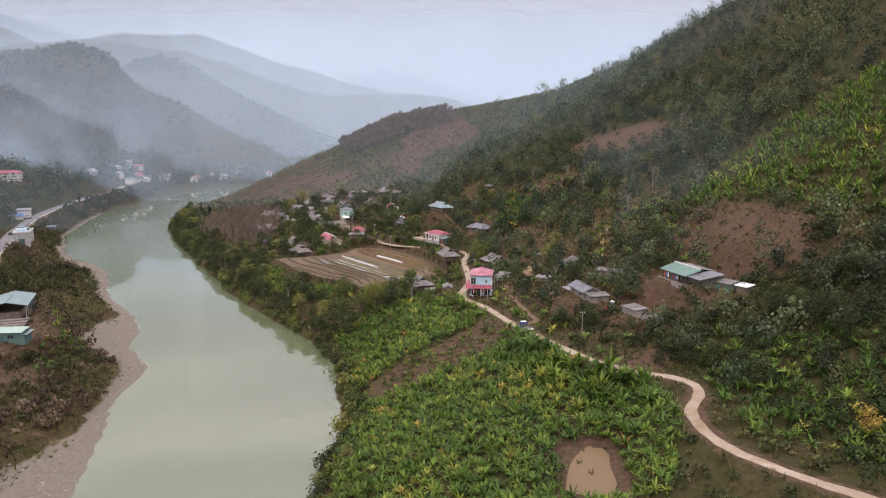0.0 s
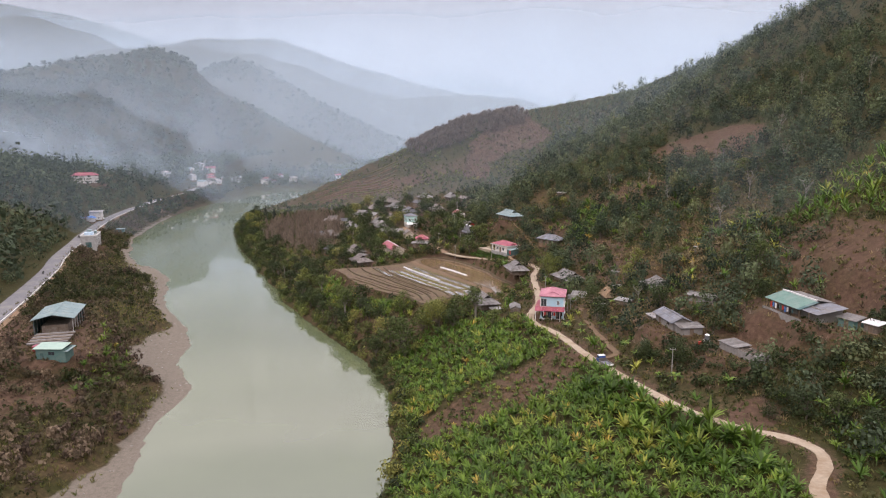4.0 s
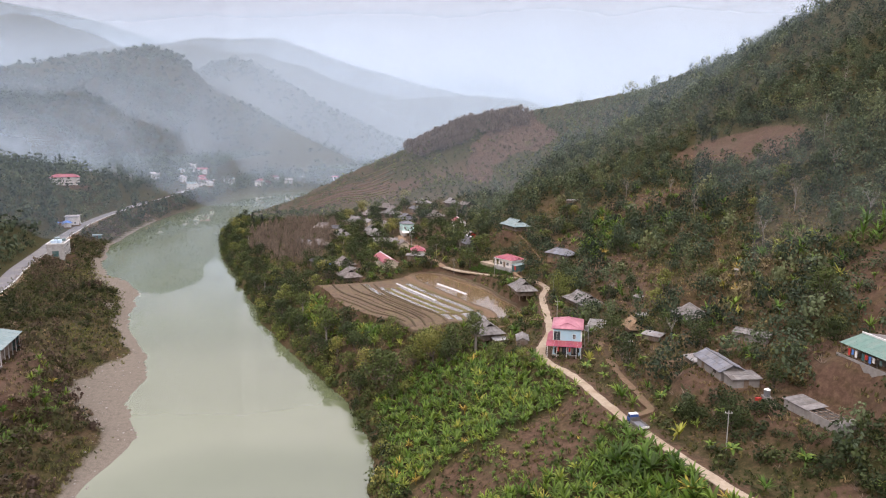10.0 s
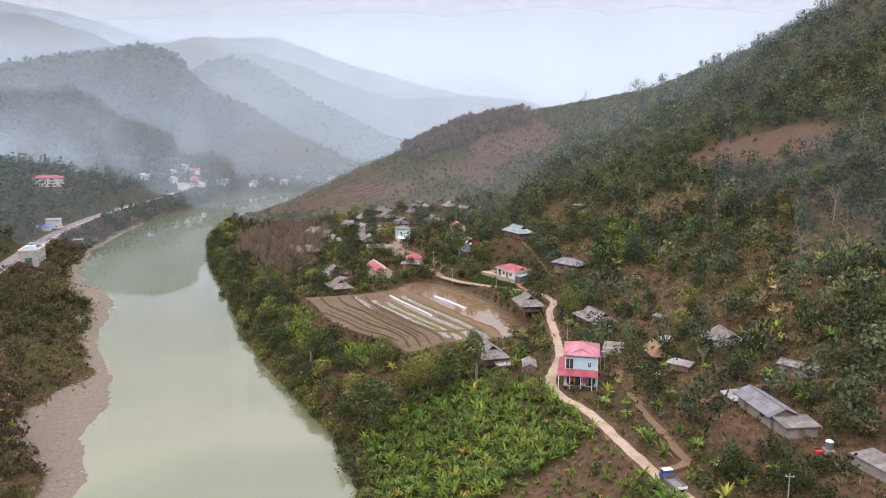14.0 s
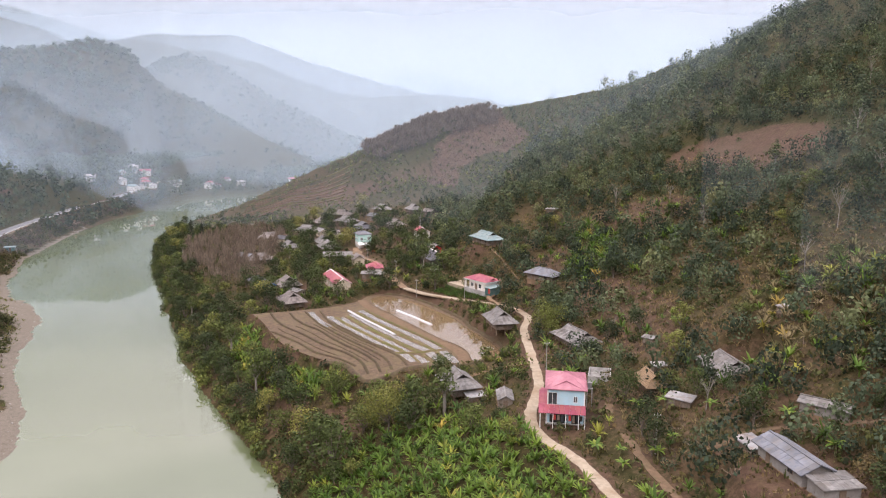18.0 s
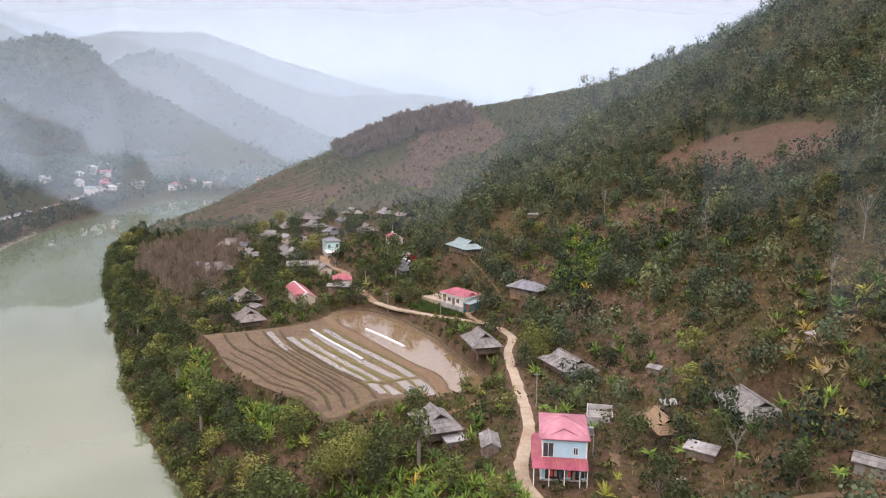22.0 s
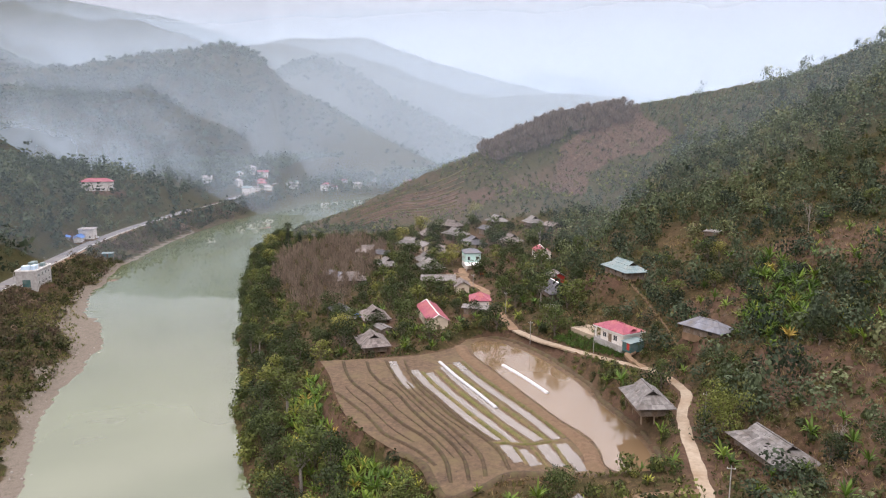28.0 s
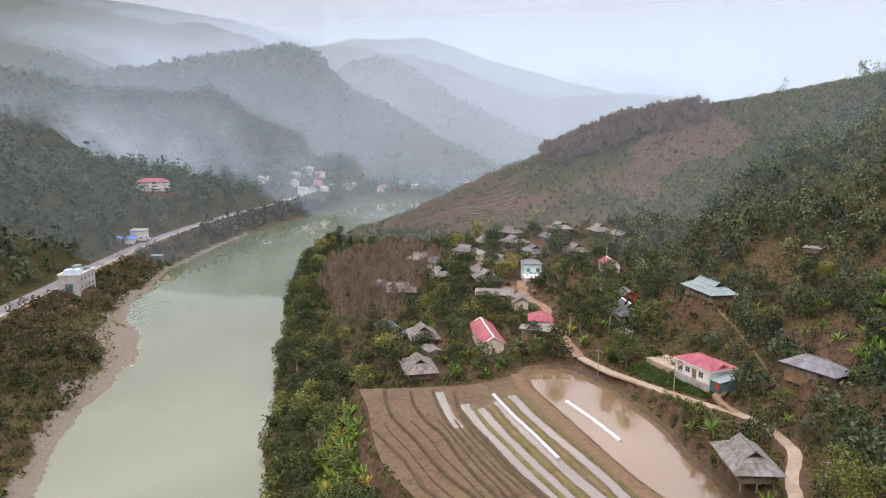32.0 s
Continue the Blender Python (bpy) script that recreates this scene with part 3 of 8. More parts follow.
def masks(x, y, z):
    """Where the land is what: distances and shares for planting and colour."""
    xe, xw = np.interp(y, EAST_BANK[:, 0], EAST_BANK[:, 1]), np.interp(y, WEST_BANK[:, 0], WEST_BANK[:, 1])
    de, dw = (x - xe) * 0.86, (xw - x) * 0.86
    df, zf, sf = line_near(x, y, FOOT)
    dr, _, sr = line_near(x, y, WEST_ROAD)
    bar = bar_width(y)
    road = dr
    for pts in (VILLAGE_ROAD, TRACK, UPPER_TRACK, HILL_PATH):
        road = np.minimum(road, line_near(x, y, pts)[0] + (2.4 if pts is HILL_PATH else 1.2 if pts is not VILLAGE_ROAD else 0))
    return dict(de=de, dw=dw, df=df, up=(sf < 0) & (de > 0), west_hill=(sr > 0) & (dw > 0), road=road, field=inside(x, y, FIELD), bar=bar, bare=patch(x, y))


xs = steps(((-4800, -1500, 75), (-1500, -700, 26), (-700, -340, 9), (-340, -145, 3.4), (-145, 112, 2.2), (112, 330, 6), (330, 700, 12), (700, 3000, 80)))
ys = steps(((-420, 20, 8), (20, 372, 2.2), (372, 700, 5), (700, 1000, 8), (1000, 2200, 26), (2200, 4800, 80)))
gx, gy = np.meshgrid(xs, ys)
gz = land(gx, gy)
nx, ny = len(xs), len(ys)
idx = np.arange(nx * ny).reshape(ny, nx)
quads = np.stack([idx[:-1, :-1], idx[:-1, 1:], idx[1:, 1:], idx[1:, :-1]], -1).reshape(-1, 4)
me = mesh_from("ground", np.stack([gx, gy, gz], -1).reshape(-1, 3), quads, [ground_material()], soft=True)
mk = masks(gx, gy, gz)
soil = np.maximum(mk["bare"], 0.75 * smooth(4, 1.5, mk["road"]))
soil = np.maximum(soil, 0.9 * smooth(1.6, 0.2, mk["field"]))
for px, py, pz, half, fade in PADS:
    soil = np.maximum(soil, 0.75 * smooth(fade + 2, half, np.hypot(gx - px, gy - py)))
soil = np.maximum(soil, 0.42 * smooth(45, 0, mk["df"]) * (mk["de"] > 25) * (gy > 150) * (gy < 480))
soil = np.maximum(soil, np.where((mk["de"] > 0) & (mk["de"] < 3.5) & (gy < 560), 0.3 + 1.2 * fbm(gx, gy, 22, 2), 0))
green = np.where((mk["de"] > 4) & ~mk["up"] & (gy < 215), 0.7, 0) + np.where(mk["up"] & (gy < 160) & (gx > 40), 0.9, 0) + np.where(mk["up"] & (gy >= 160), 0.75 * smooth(40, 80, mk["df"]), 0) + np.where((mk["dw"] > 12) & ~mk["west_hill"] & (gx > -400) & (gy < 700), 0.3, 0) + np.where((mk["west_hill"] & (mk["dw"] > 12)) | ((gy >= 700) & (gx < 400)), 0.85, 0)
sand = smooth(2.5, -1.5, mk["dw"] - mk["bar"] - 3 * smooth(270, 330, gy) * smooth(480, 430, gy) + (9 + 10 * smooth(270, 330, gy)) * fbm(gx, gy, 13, 3)) * (mk["dw"] > -12) * (gy < 600)
sand = np.maximum(sand, np.where((mk["dw"] > -9) & (gz < 0.2) & (gy < 560), 1, 0))
sand = np.maximum(sand, np.exp(-((gx + 205) / 12.0) ** 2 - ((gy - 498) / 22.0) ** 2) * 1.2 * (mk["de"] > -6) * (gz < 3))
sand = np.maximum(sand, np.exp(-((gx + 236) / 10.0) ** 2 - ((gy - 715) / 60.0) ** 2) * 1.4 * (mk["de"] > -6) * (gz < 4))
for hx, hy, turn, length in VILLAGE:
    sand = np.maximum(sand, 0.5 * smooth(length + 3, 0.5 * length, np.hypot(gx - hx, gy - hy)))
scar = smooth(4, -3, inside(gx, gy, SCAR) + 14 * fbm(gx, gy, 16, 3))
sand, soil = np.maximum(sand, 0.3 * scar), np.maximum(soil, scar)
soil = np.maximum(soil, 0.62 * smooth(1.5, -2, inside(gx, gy, YOUNG_STRIP)))
cov = me.attributes.new("cover", "FLOAT_COLOR", "POINT")
cov.data.foreach_set("color", np.stack([np.clip(soil, 0, 1), np.clip(green, 0, 1), np.clip(sand, 0, 1), np.ones_like(soil)], -1).astype(np.float32).ravel())
tagged(new("ground", me), "river valley with wooded slopes, bare clearings and sandy banks", "ground", kind="structure")

bm = bmesh.new()
for v in ((-420, -420, 0), (420, -420, 0), (1400, 1400, 0), (-420, 1100, 0)):
    bm.verts.new(v)
bm.faces.new(bm.verts)
river = part("river", bm, water_material("river_water", (0.106, 0.128, 0.067), 0.02, 0.008, 2.15))
tagged(river, "calm pale green river reflecting the overcast sky", "river", kind="structure")


# ---------------------------------------------------------------- mist and distance haze, imitated by upright sheets
def mist(pts, bottom, top, material):
    bm = bmesh.new()
    rows = []
    for k in range(41):
        s = k / 40 * (len(pts) - 1)
        i = min(int(s), len(pts) - 2)
        p = Vector(pts[i]).lerp(Vector(pts[i + 1]), s - i)
        rows.append((bm.verts.new((p.x, p.y, bottom)), bm.verts.new((p.x, p.y, top))))
    for a, b in zip(rows, rows[1:]):
        bm.faces.new((a[0], b[0], b[1], a[1]))
    return tagged(part("mist_sheet", bm, material), "thin grey-blue sheet standing in for valley mist and haze", "mist", "valley mist", kind="stuff")


# faint tinted sheets that pale and blue the slopes like haze
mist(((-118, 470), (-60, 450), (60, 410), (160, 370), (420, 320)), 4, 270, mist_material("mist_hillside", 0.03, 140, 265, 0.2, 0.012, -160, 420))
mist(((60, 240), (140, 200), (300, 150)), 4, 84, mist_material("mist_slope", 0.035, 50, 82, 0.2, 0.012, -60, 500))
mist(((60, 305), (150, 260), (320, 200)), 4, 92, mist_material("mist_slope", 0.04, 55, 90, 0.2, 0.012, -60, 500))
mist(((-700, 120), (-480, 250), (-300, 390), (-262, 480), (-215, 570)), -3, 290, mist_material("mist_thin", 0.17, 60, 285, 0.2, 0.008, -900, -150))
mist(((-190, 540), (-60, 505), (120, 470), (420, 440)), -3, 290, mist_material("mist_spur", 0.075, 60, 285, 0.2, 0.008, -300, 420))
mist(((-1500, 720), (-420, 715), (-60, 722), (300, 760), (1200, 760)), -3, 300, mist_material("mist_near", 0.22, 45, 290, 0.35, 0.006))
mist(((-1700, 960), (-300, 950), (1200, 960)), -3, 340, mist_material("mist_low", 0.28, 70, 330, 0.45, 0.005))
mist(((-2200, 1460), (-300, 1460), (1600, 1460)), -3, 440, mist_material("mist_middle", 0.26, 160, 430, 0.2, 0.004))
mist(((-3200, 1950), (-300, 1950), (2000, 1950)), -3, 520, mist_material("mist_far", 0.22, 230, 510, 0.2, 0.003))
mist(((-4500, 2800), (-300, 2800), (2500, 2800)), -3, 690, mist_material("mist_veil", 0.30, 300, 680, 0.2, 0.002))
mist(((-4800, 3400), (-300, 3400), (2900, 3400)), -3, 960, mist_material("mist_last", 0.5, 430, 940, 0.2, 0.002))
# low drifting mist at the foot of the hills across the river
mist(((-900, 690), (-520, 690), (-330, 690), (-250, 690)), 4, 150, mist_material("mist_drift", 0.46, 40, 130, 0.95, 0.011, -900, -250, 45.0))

# ---------------------------------------------------------------- roads
CONCRETE = plain("road_concrete", (0.25, 0.205, 0.145), (0.38, 0.315, 0.235), 1.2, 0.9, 0.2, (0.21, 0.145, 0.088), 0.12)
ASPHALT = plain("asphalt", (0.105, 0.105, 0.112), (0.165, 0.165, 0.172), 1.5, 0.85, 0.2, (0.21, 0.20, 0.18), 0.15)
EARTH = plain("trodden_earth", (0.165, 0.105, 0.064), (0.27, 0.18, 0.115), 1.0, 0.95, 0.4, (0.12, 0.09, 0.05), 0.3)
PATH_EARTH = plain("dark_trodden_earth", (0.085, 0.053, 0.031), (0.165, 0.108, 0.066), 1.0, 0.95, 0.5, (0.10, 0.08, 0.04), 0.4)
LINE_PAINT = plain("road_paint", (0.55, 0.54, 0.50), (0.75, 0.74, 0.70), 3.0, 0.8, 0.1)


def dense(pts, step=2.0):
    """The line as a smooth curve of close points."""
    p = np.asarray(pts, float)
    out = []
    for i in range(len(p) - 1):
        a, b, c, d = p[max(i - 1, 0)], p[i], p[i + 1], p[min(i + 2, len(p) - 1)]
        k = max(2, int(np.linalg.norm(c[:2] - b[:2]) / step))
        for s in np.arange(k) / k:
            out.append(0.5 * (2 * b + (c - a) * s + (2 * a - 5 * b + 4 * c - d) * s * s + (3 * b - a - 3 * c + d) * s ** 3))
    return np.array(out + [p[-1]])


def strip(pts, left, right, lift, thick=0.25, ragged=0.0, step=2.0):
    """A band along a line, with sides that go into the ground."""
    q = dense(pts, step)
    t = np.gradient(q[:, :2], axis=0)
    t /= np.linalg.norm(t, axis=1)[:, None]
    nrm = np.stack([-t[:, 1], t[:, 0]], 1)
    rng = np.random.RandomState(len(q))
    bm = bmesh.new()
    rows = []
    for i in range(len(q)):
        a, b = left + ragged * (rng.rand() - 0.5), right + ragged * (rng.rand() - 0.5)
        pl, pr = q[i, :2] + nrm[i] * a, q[i, :2] - nrm[i] * b
        z = q[i, 2] + lift
        rows.append([bm.verts.new(v) for v in ((*pl, z - thick), (*pl, z), (*pr, z), (*pr, z - thick))])
    for a, b in zip(rows, rows[1:]):
        for k in range(3):
            bm.faces.new((a[k], a[k + 1], b[k + 1], b[k]))
    bmesh.ops.recalc_face_normals(bm, faces=bm.faces)
    return bm


def setting(name, bm, material, label, category):
    return tagged(part(name, bm, material), label, category, kind="structure")


setting("village_road", strip(VILLAGE_ROAD[:31], 1.1, 1.1, 0.1, 0.4, 0.35), CONCRETE, "narrow pale concrete village road winding past the paddy", "road")
setting("village_lane", strip(VILLAGE_ROAD[30:], 1.4, 1.4, 0.16, 0.3, 0.6), EARTH, "bare earth lane between the village houses", "road")
setting("dirt_track", strip(TRACK, 0.75, 0.75, 0.06, 0.5, 0.6), PATH_EARTH, "rutted reddish dirt track climbing beside the road", "track")
setting("upper_track", strip(UPPER_TRACK, 0.8, 0.8, 0.08, 0.5, 0.6), PATH_EARTH, "worn earth track along the slope above the houses", "track")
setting("hill_path", strip(HILL_PATH[1:], 0.3, 0.3, 0.08, 0.6, 0.3), PATH_EARTH, "narrow brown footpath up the hillside", "path")
setting("hall_path", strip(((3.0, 313.6, 17.5), (0.8, 316.2, 18.0), (-0.6, 318.6, 18.7), (1.0, 320.4, 19.2)), 0.7, 0.7, 0.08, 0.6, 0.5, 1.0), EARTH, "short earth path up to the hall", "path")
setting("main_road", strip(WEST_ROAD, 3.4, 3.4, 0.2, 0.5, 0.0), ASPHALT, "grey asphalt road following the far bank", "road")
edge = strip(WEST_ROAD, -3.7, 4.1, 0.55, 0.7)
setting("road_kerb", edge, plain("kerb_concrete", (0.42, 0.41, 0.39), (0.58, 0.57, 0.54), 2.0, 0.9, 0.2), "low pale concrete kerb along the river side of the road", "kerb")
setting("road_shoulder", strip(WEST_ROAD, -4.2, 6.2, 0.05, 0.4, 0.8), EARTH, "dusty shoulder beside the asphalt road", "shoulder")

# plots kept free of plants: x, y, radius
PLOTS = ((2.2, 288.6, 6), (20.6, 268, 7), (-8.2, 245.4, 7.5), (1.6, 235, 4), (44.2, 230.6, 7), (29.4, 229.8, 4), (39.2, 190, 6), (41.8, 182.6, 4), (36.6, 200, 4), (49.6, 203.4, 4.5), (49.8, 170, 6.5), (64.2, 175.4, 9), (69, 165, 4), (16.8, 318.2, 6), (-13.5, 331.5, 4.5), (-6, 323.5, 4.5), (-0.9, 359, 7.5), (-21.2, 366.5, 6), (-21.8, 381, 4), (-57.4, 355.8, 8), (-53, 347, 5), (-62, 364, 5), (-44.6, 366.5, 5), (-44.2, 360, 5), (-67.6, 328.8, 7), (-76.4, 356.6, 7), (-90.2, 363, 5), (-69.6, 344, 4), (-65.4, 397.5, 8), (-31, 430, 6), (-59.6, 431, 7), (-138, 218, 10), (-130.5, 203.6, 8.5), (-121, 190, 6), (-128, 195, 4), (-237.5, 393.5, 9), (-300, 496, 12), (-268.5, 477.5, 4), (-364, 590, 14), (-3, 326.6, 8), (12.7, 226, 7.5), (-6, 262, 4), (21.5, 240.5, 4), (21.5, 174.5, 3))

PLOTS = PLOTS + tuple((x, y, 0.62 * length) for x, y, turn, length in VILLAGE)

# ---------------------------------------------------------------- plants
def leaves_on(rng, centres, radii, count, size, up=0.35, jitter=0.7, flat=1.0):
    """Leaf blades on the skin of a cluster of lobes: (count*4, 3) corners."""
    pick = rng.choice(len(centres), count, p=np.array(radii) ** 2 / np.sum(np.array(radii) ** 2))
    d = rng.normal(size=(count, 3))
    d[:, 2] += up
    d /= np.linalg.norm(d, axis=1)[:, None]
    pos = np.array(centres)[pick] + d * np.array(radii)[pick][:, None] * rng.uniform(0.72, 1.1, (count, 1)) * (1, 1, flat)
    nrm = d + rng.normal(size=(count, 3)) * jitter
    nrm /= np.linalg.norm(nrm, axis=1)[:, None]
    t = np.cross(nrm, rng.normal(size=(count, 3)))
    t /= np.linalg.norm(t, axis=1)[:, None]
    b = np.cross(nrm, t)
    s = size * rng.uniform(0.6, 1.35, (count, 1))
    w = s * rng.uniform(0.5, 0.9, (count, 1))
    q = np.stack([pos - t * s, pos - b * w + nrm * s * 0.15, pos + t * s, pos + b * w + nrm * s * 0.15], 1)
    return q.reshape(-1, 3)


ICO = ((0, 0, -1), (0.724, -0.526, -0.447), (-0.276, -0.851, -0.447), (-0.894, 0, -0.447), (-0.276, 0.851, -0.447), (0.724, 0.526, -0.447), (0.276, -0.851, 0.447), (-0.724, -0.526, 0.447), (-0.724, 0.526, 0.447), (0.276, 0.851, 0.447), (0.894, 0, 0.447), (0, 0, 1))
ICO_F = ((0, 1, 2), (1, 0, 5), (0, 2, 3), (0, 3, 4), (0, 4, 5), (1, 5, 10), (2, 1, 6), (3, 2, 7), (4, 3, 8), (5, 4, 9), (1, 10, 6), (2, 6, 7), (3, 7, 8), (4, 8, 9), (5, 9, 10), (6, 10, 11), (7, 6, 11), (8, 7, 11), (9, 8, 11), (10, 9, 11))


def crown(seed, count, size, lobes=6, tall=1.0, core=0.62, spread=0.55, up=0.35, jitter=0.27, cores=4):
    """A crown of about one metre's radius standing on z = 0: leaf corners and faces, with a dark heart that closes the gaps."""
    rng = np.random.RandomState(seed)
    cen, rad = [], []
    for k in range(lobes):
        a, r = rng.uniform(0, 6.28), rng.uniform(0.1, spread)
        cen.append((r * math.cos(a), r * math.sin(a), tall * rng.uniform(0.35, 1.25)))
        rad.append(rng.uniform(0.36, 0.6))
    v = leaves_on(rng, cen, rad, count, size, up, jitter)
    f = np.arange(len(v)).reshape(-1, 4)
    if core:
        for c, r in list(zip(cen, rad))[:cores]:
            ico = np.array(ICO) * r * core * rng.uniform(0.8, 1.15, (12, 1)) + c
            tri = np.array(ICO_F) + len(v)
            f = np.vstack([f, np.c_[tri, tri[:, 2]]])
            v = np.vstack([v, ico])
    return v, f


def banana(seed, leaves=9, segs=3):
    """A banana plant of about one metre: a bare stem and a fountain of blades that rise, arch and fold along the rib."""
    rng = np.random.RandomState(seed)
    vs, fs = [], []
    for a in (0.0, 1.57):
        c, sn = 0.045 * math.cos(a), 0.045 * math.sin(a)
        p = len(vs)
        vs += [(-c, -sn, -0.1), (c, sn, -0.1), (0.6 * c, 0.6 * sn, 0.55), (-0.6 * c, -0.6 * sn, 0.55)]
        fs.append((p, p + 1, p + 2, p + 3))
    for k in range(leaves):
        a = k * 2.4 + rng.uniform(-0.3, 0.3)
        s_up = rng.uniform(0, 1)
        rise, run, droop = 0.45 + 0.55 * s_up, 0.62 - 0.28 * s_up + rng.uniform(0, 0.15), rng.uniform(0.12, 0.75) * (1.1 - 0.6 * s_up)
        wid = rng.uniform(0.05, 0.08)
        z0 = rng.uniform(0.35, 0.52)
        base = len(vs)
        for i in range(segs + 1):
            s = i / segs
            r, z = run * s, z0 + rise * s - droop * s ** 2.2
            w = wid * ((0.35, 1.0, 0.9, 0.12) if segs == 3 else (0.4, 1.0, 0.15))[i]
            c, sn = math.cos(a), math.sin(a)
            vs += [(r * c - w * sn, r * sn + w * c, z - w * 0.45), (r * c, r * sn, z), (r * c + w * sn, r * sn - w * c, z - w * 0.45)]
        for i in range(segs):
            p = base + 3 * i
            fs += [(p, p + 1, p + 4, p + 3), (p + 1, p + 2, p + 5, p + 4)]
    return np.array(vs), np.array(fs)


def tuft(seed, blades=7, lean=0.6):
    rng = np.random.RandomState(seed)
    vs, fs = [], []
    for k in range(blades):
        a, r, h, o = rng.uniform(0, 6.28), rng.uniform(0.05, 0.12), rng.uniform(0.6, 1.1), rng.uniform(0, 0.35)
        b = rng.uniform(0, 6.28)
        x, y = o * math.cos(b), o * math.sin(b)
        tx, ty = x + lean * rng.uniform(0.2, 1) * math.cos(b), y + lean * rng.uniform(0.2, 1) * math.sin(b)
        p = len(vs)
        vs += [(x - r * math.sin(a), y + r * math.cos(a), -0.05), (x + r * math.sin(a), y - r * math.cos(a), -0.05), (tx + 0.4 * r * math.sin(a), ty - 0.4 * r * math.cos(a), h), (tx - 0.4 * r * math.sin(a), ty + 0.4 * r * math.cos(a), h)]
        fs.append((p, p + 1, p + 2, p + 3))
    return np.array(vs), np.array(fs)


def bare_tree(seed, twigs=60):
    """A leafless tree of about one metre: a thin stem and a brush of steep twigs."""
    rng = np.random.RandomState(seed)
    vs, fs = [], []
    def stick(p, q, r):
        n = len(vs)
        d = np.array(q) - p
        side = np.cross(d, rng.normal(size=3))
        side = side / (np.linalg.norm(side) + 1e-9) * r
        vs.extend([np.array(p) - side, np.array(p) + side, np.array(q) + side * 0.4, np.array(q) - side * 0.4])
        fs.append((n, n + 1, n + 2, n + 3))
    stick((0, 0, -0.03), (0.01, 0.0, 0.6), 0.012)
    stick((0, 0, -0.03), (0.0, 0.01, 0.6), 0.012)
    for k in range(twigs):
        z = rng.uniform(0.3, 0.85)
        a, r = rng.uniform(0, 6.28), rng.uniform(0.03, 0.2) * (1.2 - z)
        p = (r * math.cos(a), r * math.sin(a), z)
        stick(p, (p[0] * rng.uniform(1.2, 2.6), p[1] * rng.uniform(1.2, 2.6), z + rng.uniform(0.1, 0.3)), 0.012)
    return np.array(vs), np.array(fs)


def scatter(name, templates, xyz, scale, tone, materials, label, category, seed=1, lean=0.0):
    """Many plants of one kind as one mesh: each is a turned and scaled copy of one of the templates."""
    rng = np.random.RandomState(seed)
    n = len(xyz)
    scale = np.asarray(scale, float)
    if scale.ndim == 1:
        scale = np.stack([scale] * 3, 1)
    which, turn = rng.randint(len(templates), size=n), rng.uniform(0, 6.283, n)
    tilt = rng.normal(size=(n, 2)) * lean
    allv, allf, allt, base = [], [], [], 0
    for k, (v, f) in enumerate(templates):
        sel = np.where(which == k)[0]
        if not len(sel):
            continue
        c, s = np.cos(turn[sel])[:, None], np.sin(turn[sel])[:, None]
        p = v[None] * scale[sel][:, None, :]
        w = np.stack([p[..., 0] * c - p[..., 1] * s + p[..., 2] * tilt[sel, :1], p[..., 0] * s + p[..., 1] * c + p[..., 2] * tilt[sel, 1:], p[..., 2]], -1) + xyz[sel][:, None, :]
        allv.append(w.reshape(-1, 3))
        allf.append((f[None] + (np.arange(len(sel)) * len(v))[:, None, None]).reshape(-1, f.shape[1]) + base)
        allt.append(np.repeat(tone[sel], len(v)))
        base += len(sel) * len(v)
    f = np.vstack(allf)
    me = mesh_from(name, np.vstack(allv), f, materials, np.concatenate(allt))
    me.validate()
    return tagged(new(name, me), label, category, kind="stuff")


def sown(x0, x1, y0, y1, step, seed):
    """A jittered grid of places with the height and the masks there."""
    rng = np.random.RandomState(seed)
    x, y = np.meshgrid(np.arange(x0, x1, step), np.arange(y0, y1, step))
    x, y = (x + rng.uniform(-0.5, 0.5, x.shape) * step).ravel(), (y + rng.uniform(-0.5, 0.5, y.shape) * step).ravel()
    z = land(x, y)
    m = masks(x, y, z)
    free = (m["road"] > 3.0) & (m["field"] > 1.2) & (z > 0.25)
    for px, py, pz, half, fade in PADS:
        free &= np.hypot(x - px, y - py) > half + 0.6
    for hx, hy, r in PLOTS:
        free &= np.hypot(x - hx, y - hy) > r
    m.update(x=x, y=y, z=z, free=free, dice=rng.rand(len(x)), dice2=rng.rand(len(x)), p=np.stack([x, y, z], 1))
    return m


BANANA_FIELD = np.array([(-24, 100), (-24, 128), (-22, 152), (-27, 182), (-30, 204), (-36, 222), (-24, 232), (-8, 232), (3, 224), (10, 205), (18, 180), (28, 152), (40, 139), (44, 128), (41, 112), (34, 98), (10, 92)], float)
BANANA_SLOPE = np.array([(72, 226), (87, 234), (118, 246), (160, 235), (215, 215), (190, 120), (120, 130), (102, 161), (97, 178), (87, 206)], float)
BANANA_NEAR = np.array([(55, 145), (70, 142), (92, 128), (100, 95), (76, 84), (62, 97), (52, 112), (52, 128)], float)
BANANA_KNOLL = np.array([(22, 326), (35, 348), (42, 320), (31, 303), (24, 312)], float)
BANANA_BANK = np.array([(-81, 305), (-77, 311), (-69, 298), (-60, 282), (-49, 270), (-38, 263), (-32, 253), (-40, 250), (-52, 258), (-64, 270), (-75, 288)], float)
BANANA_DRY_SLOPE = np.array([(58, 206), (75, 226), (78, 250), (62, 262), (50, 240), (46, 214)], float)
GROVE = np.array([(-168, 475), (-142, 508), (-112, 480), (-98, 420), (-92, 372), (-108, 365), (-122, 390), (-148, 430)], float)
PINES = np.array([(-70, 595, 70), (-42, 612, 80), (-4, 640, 89)], float)


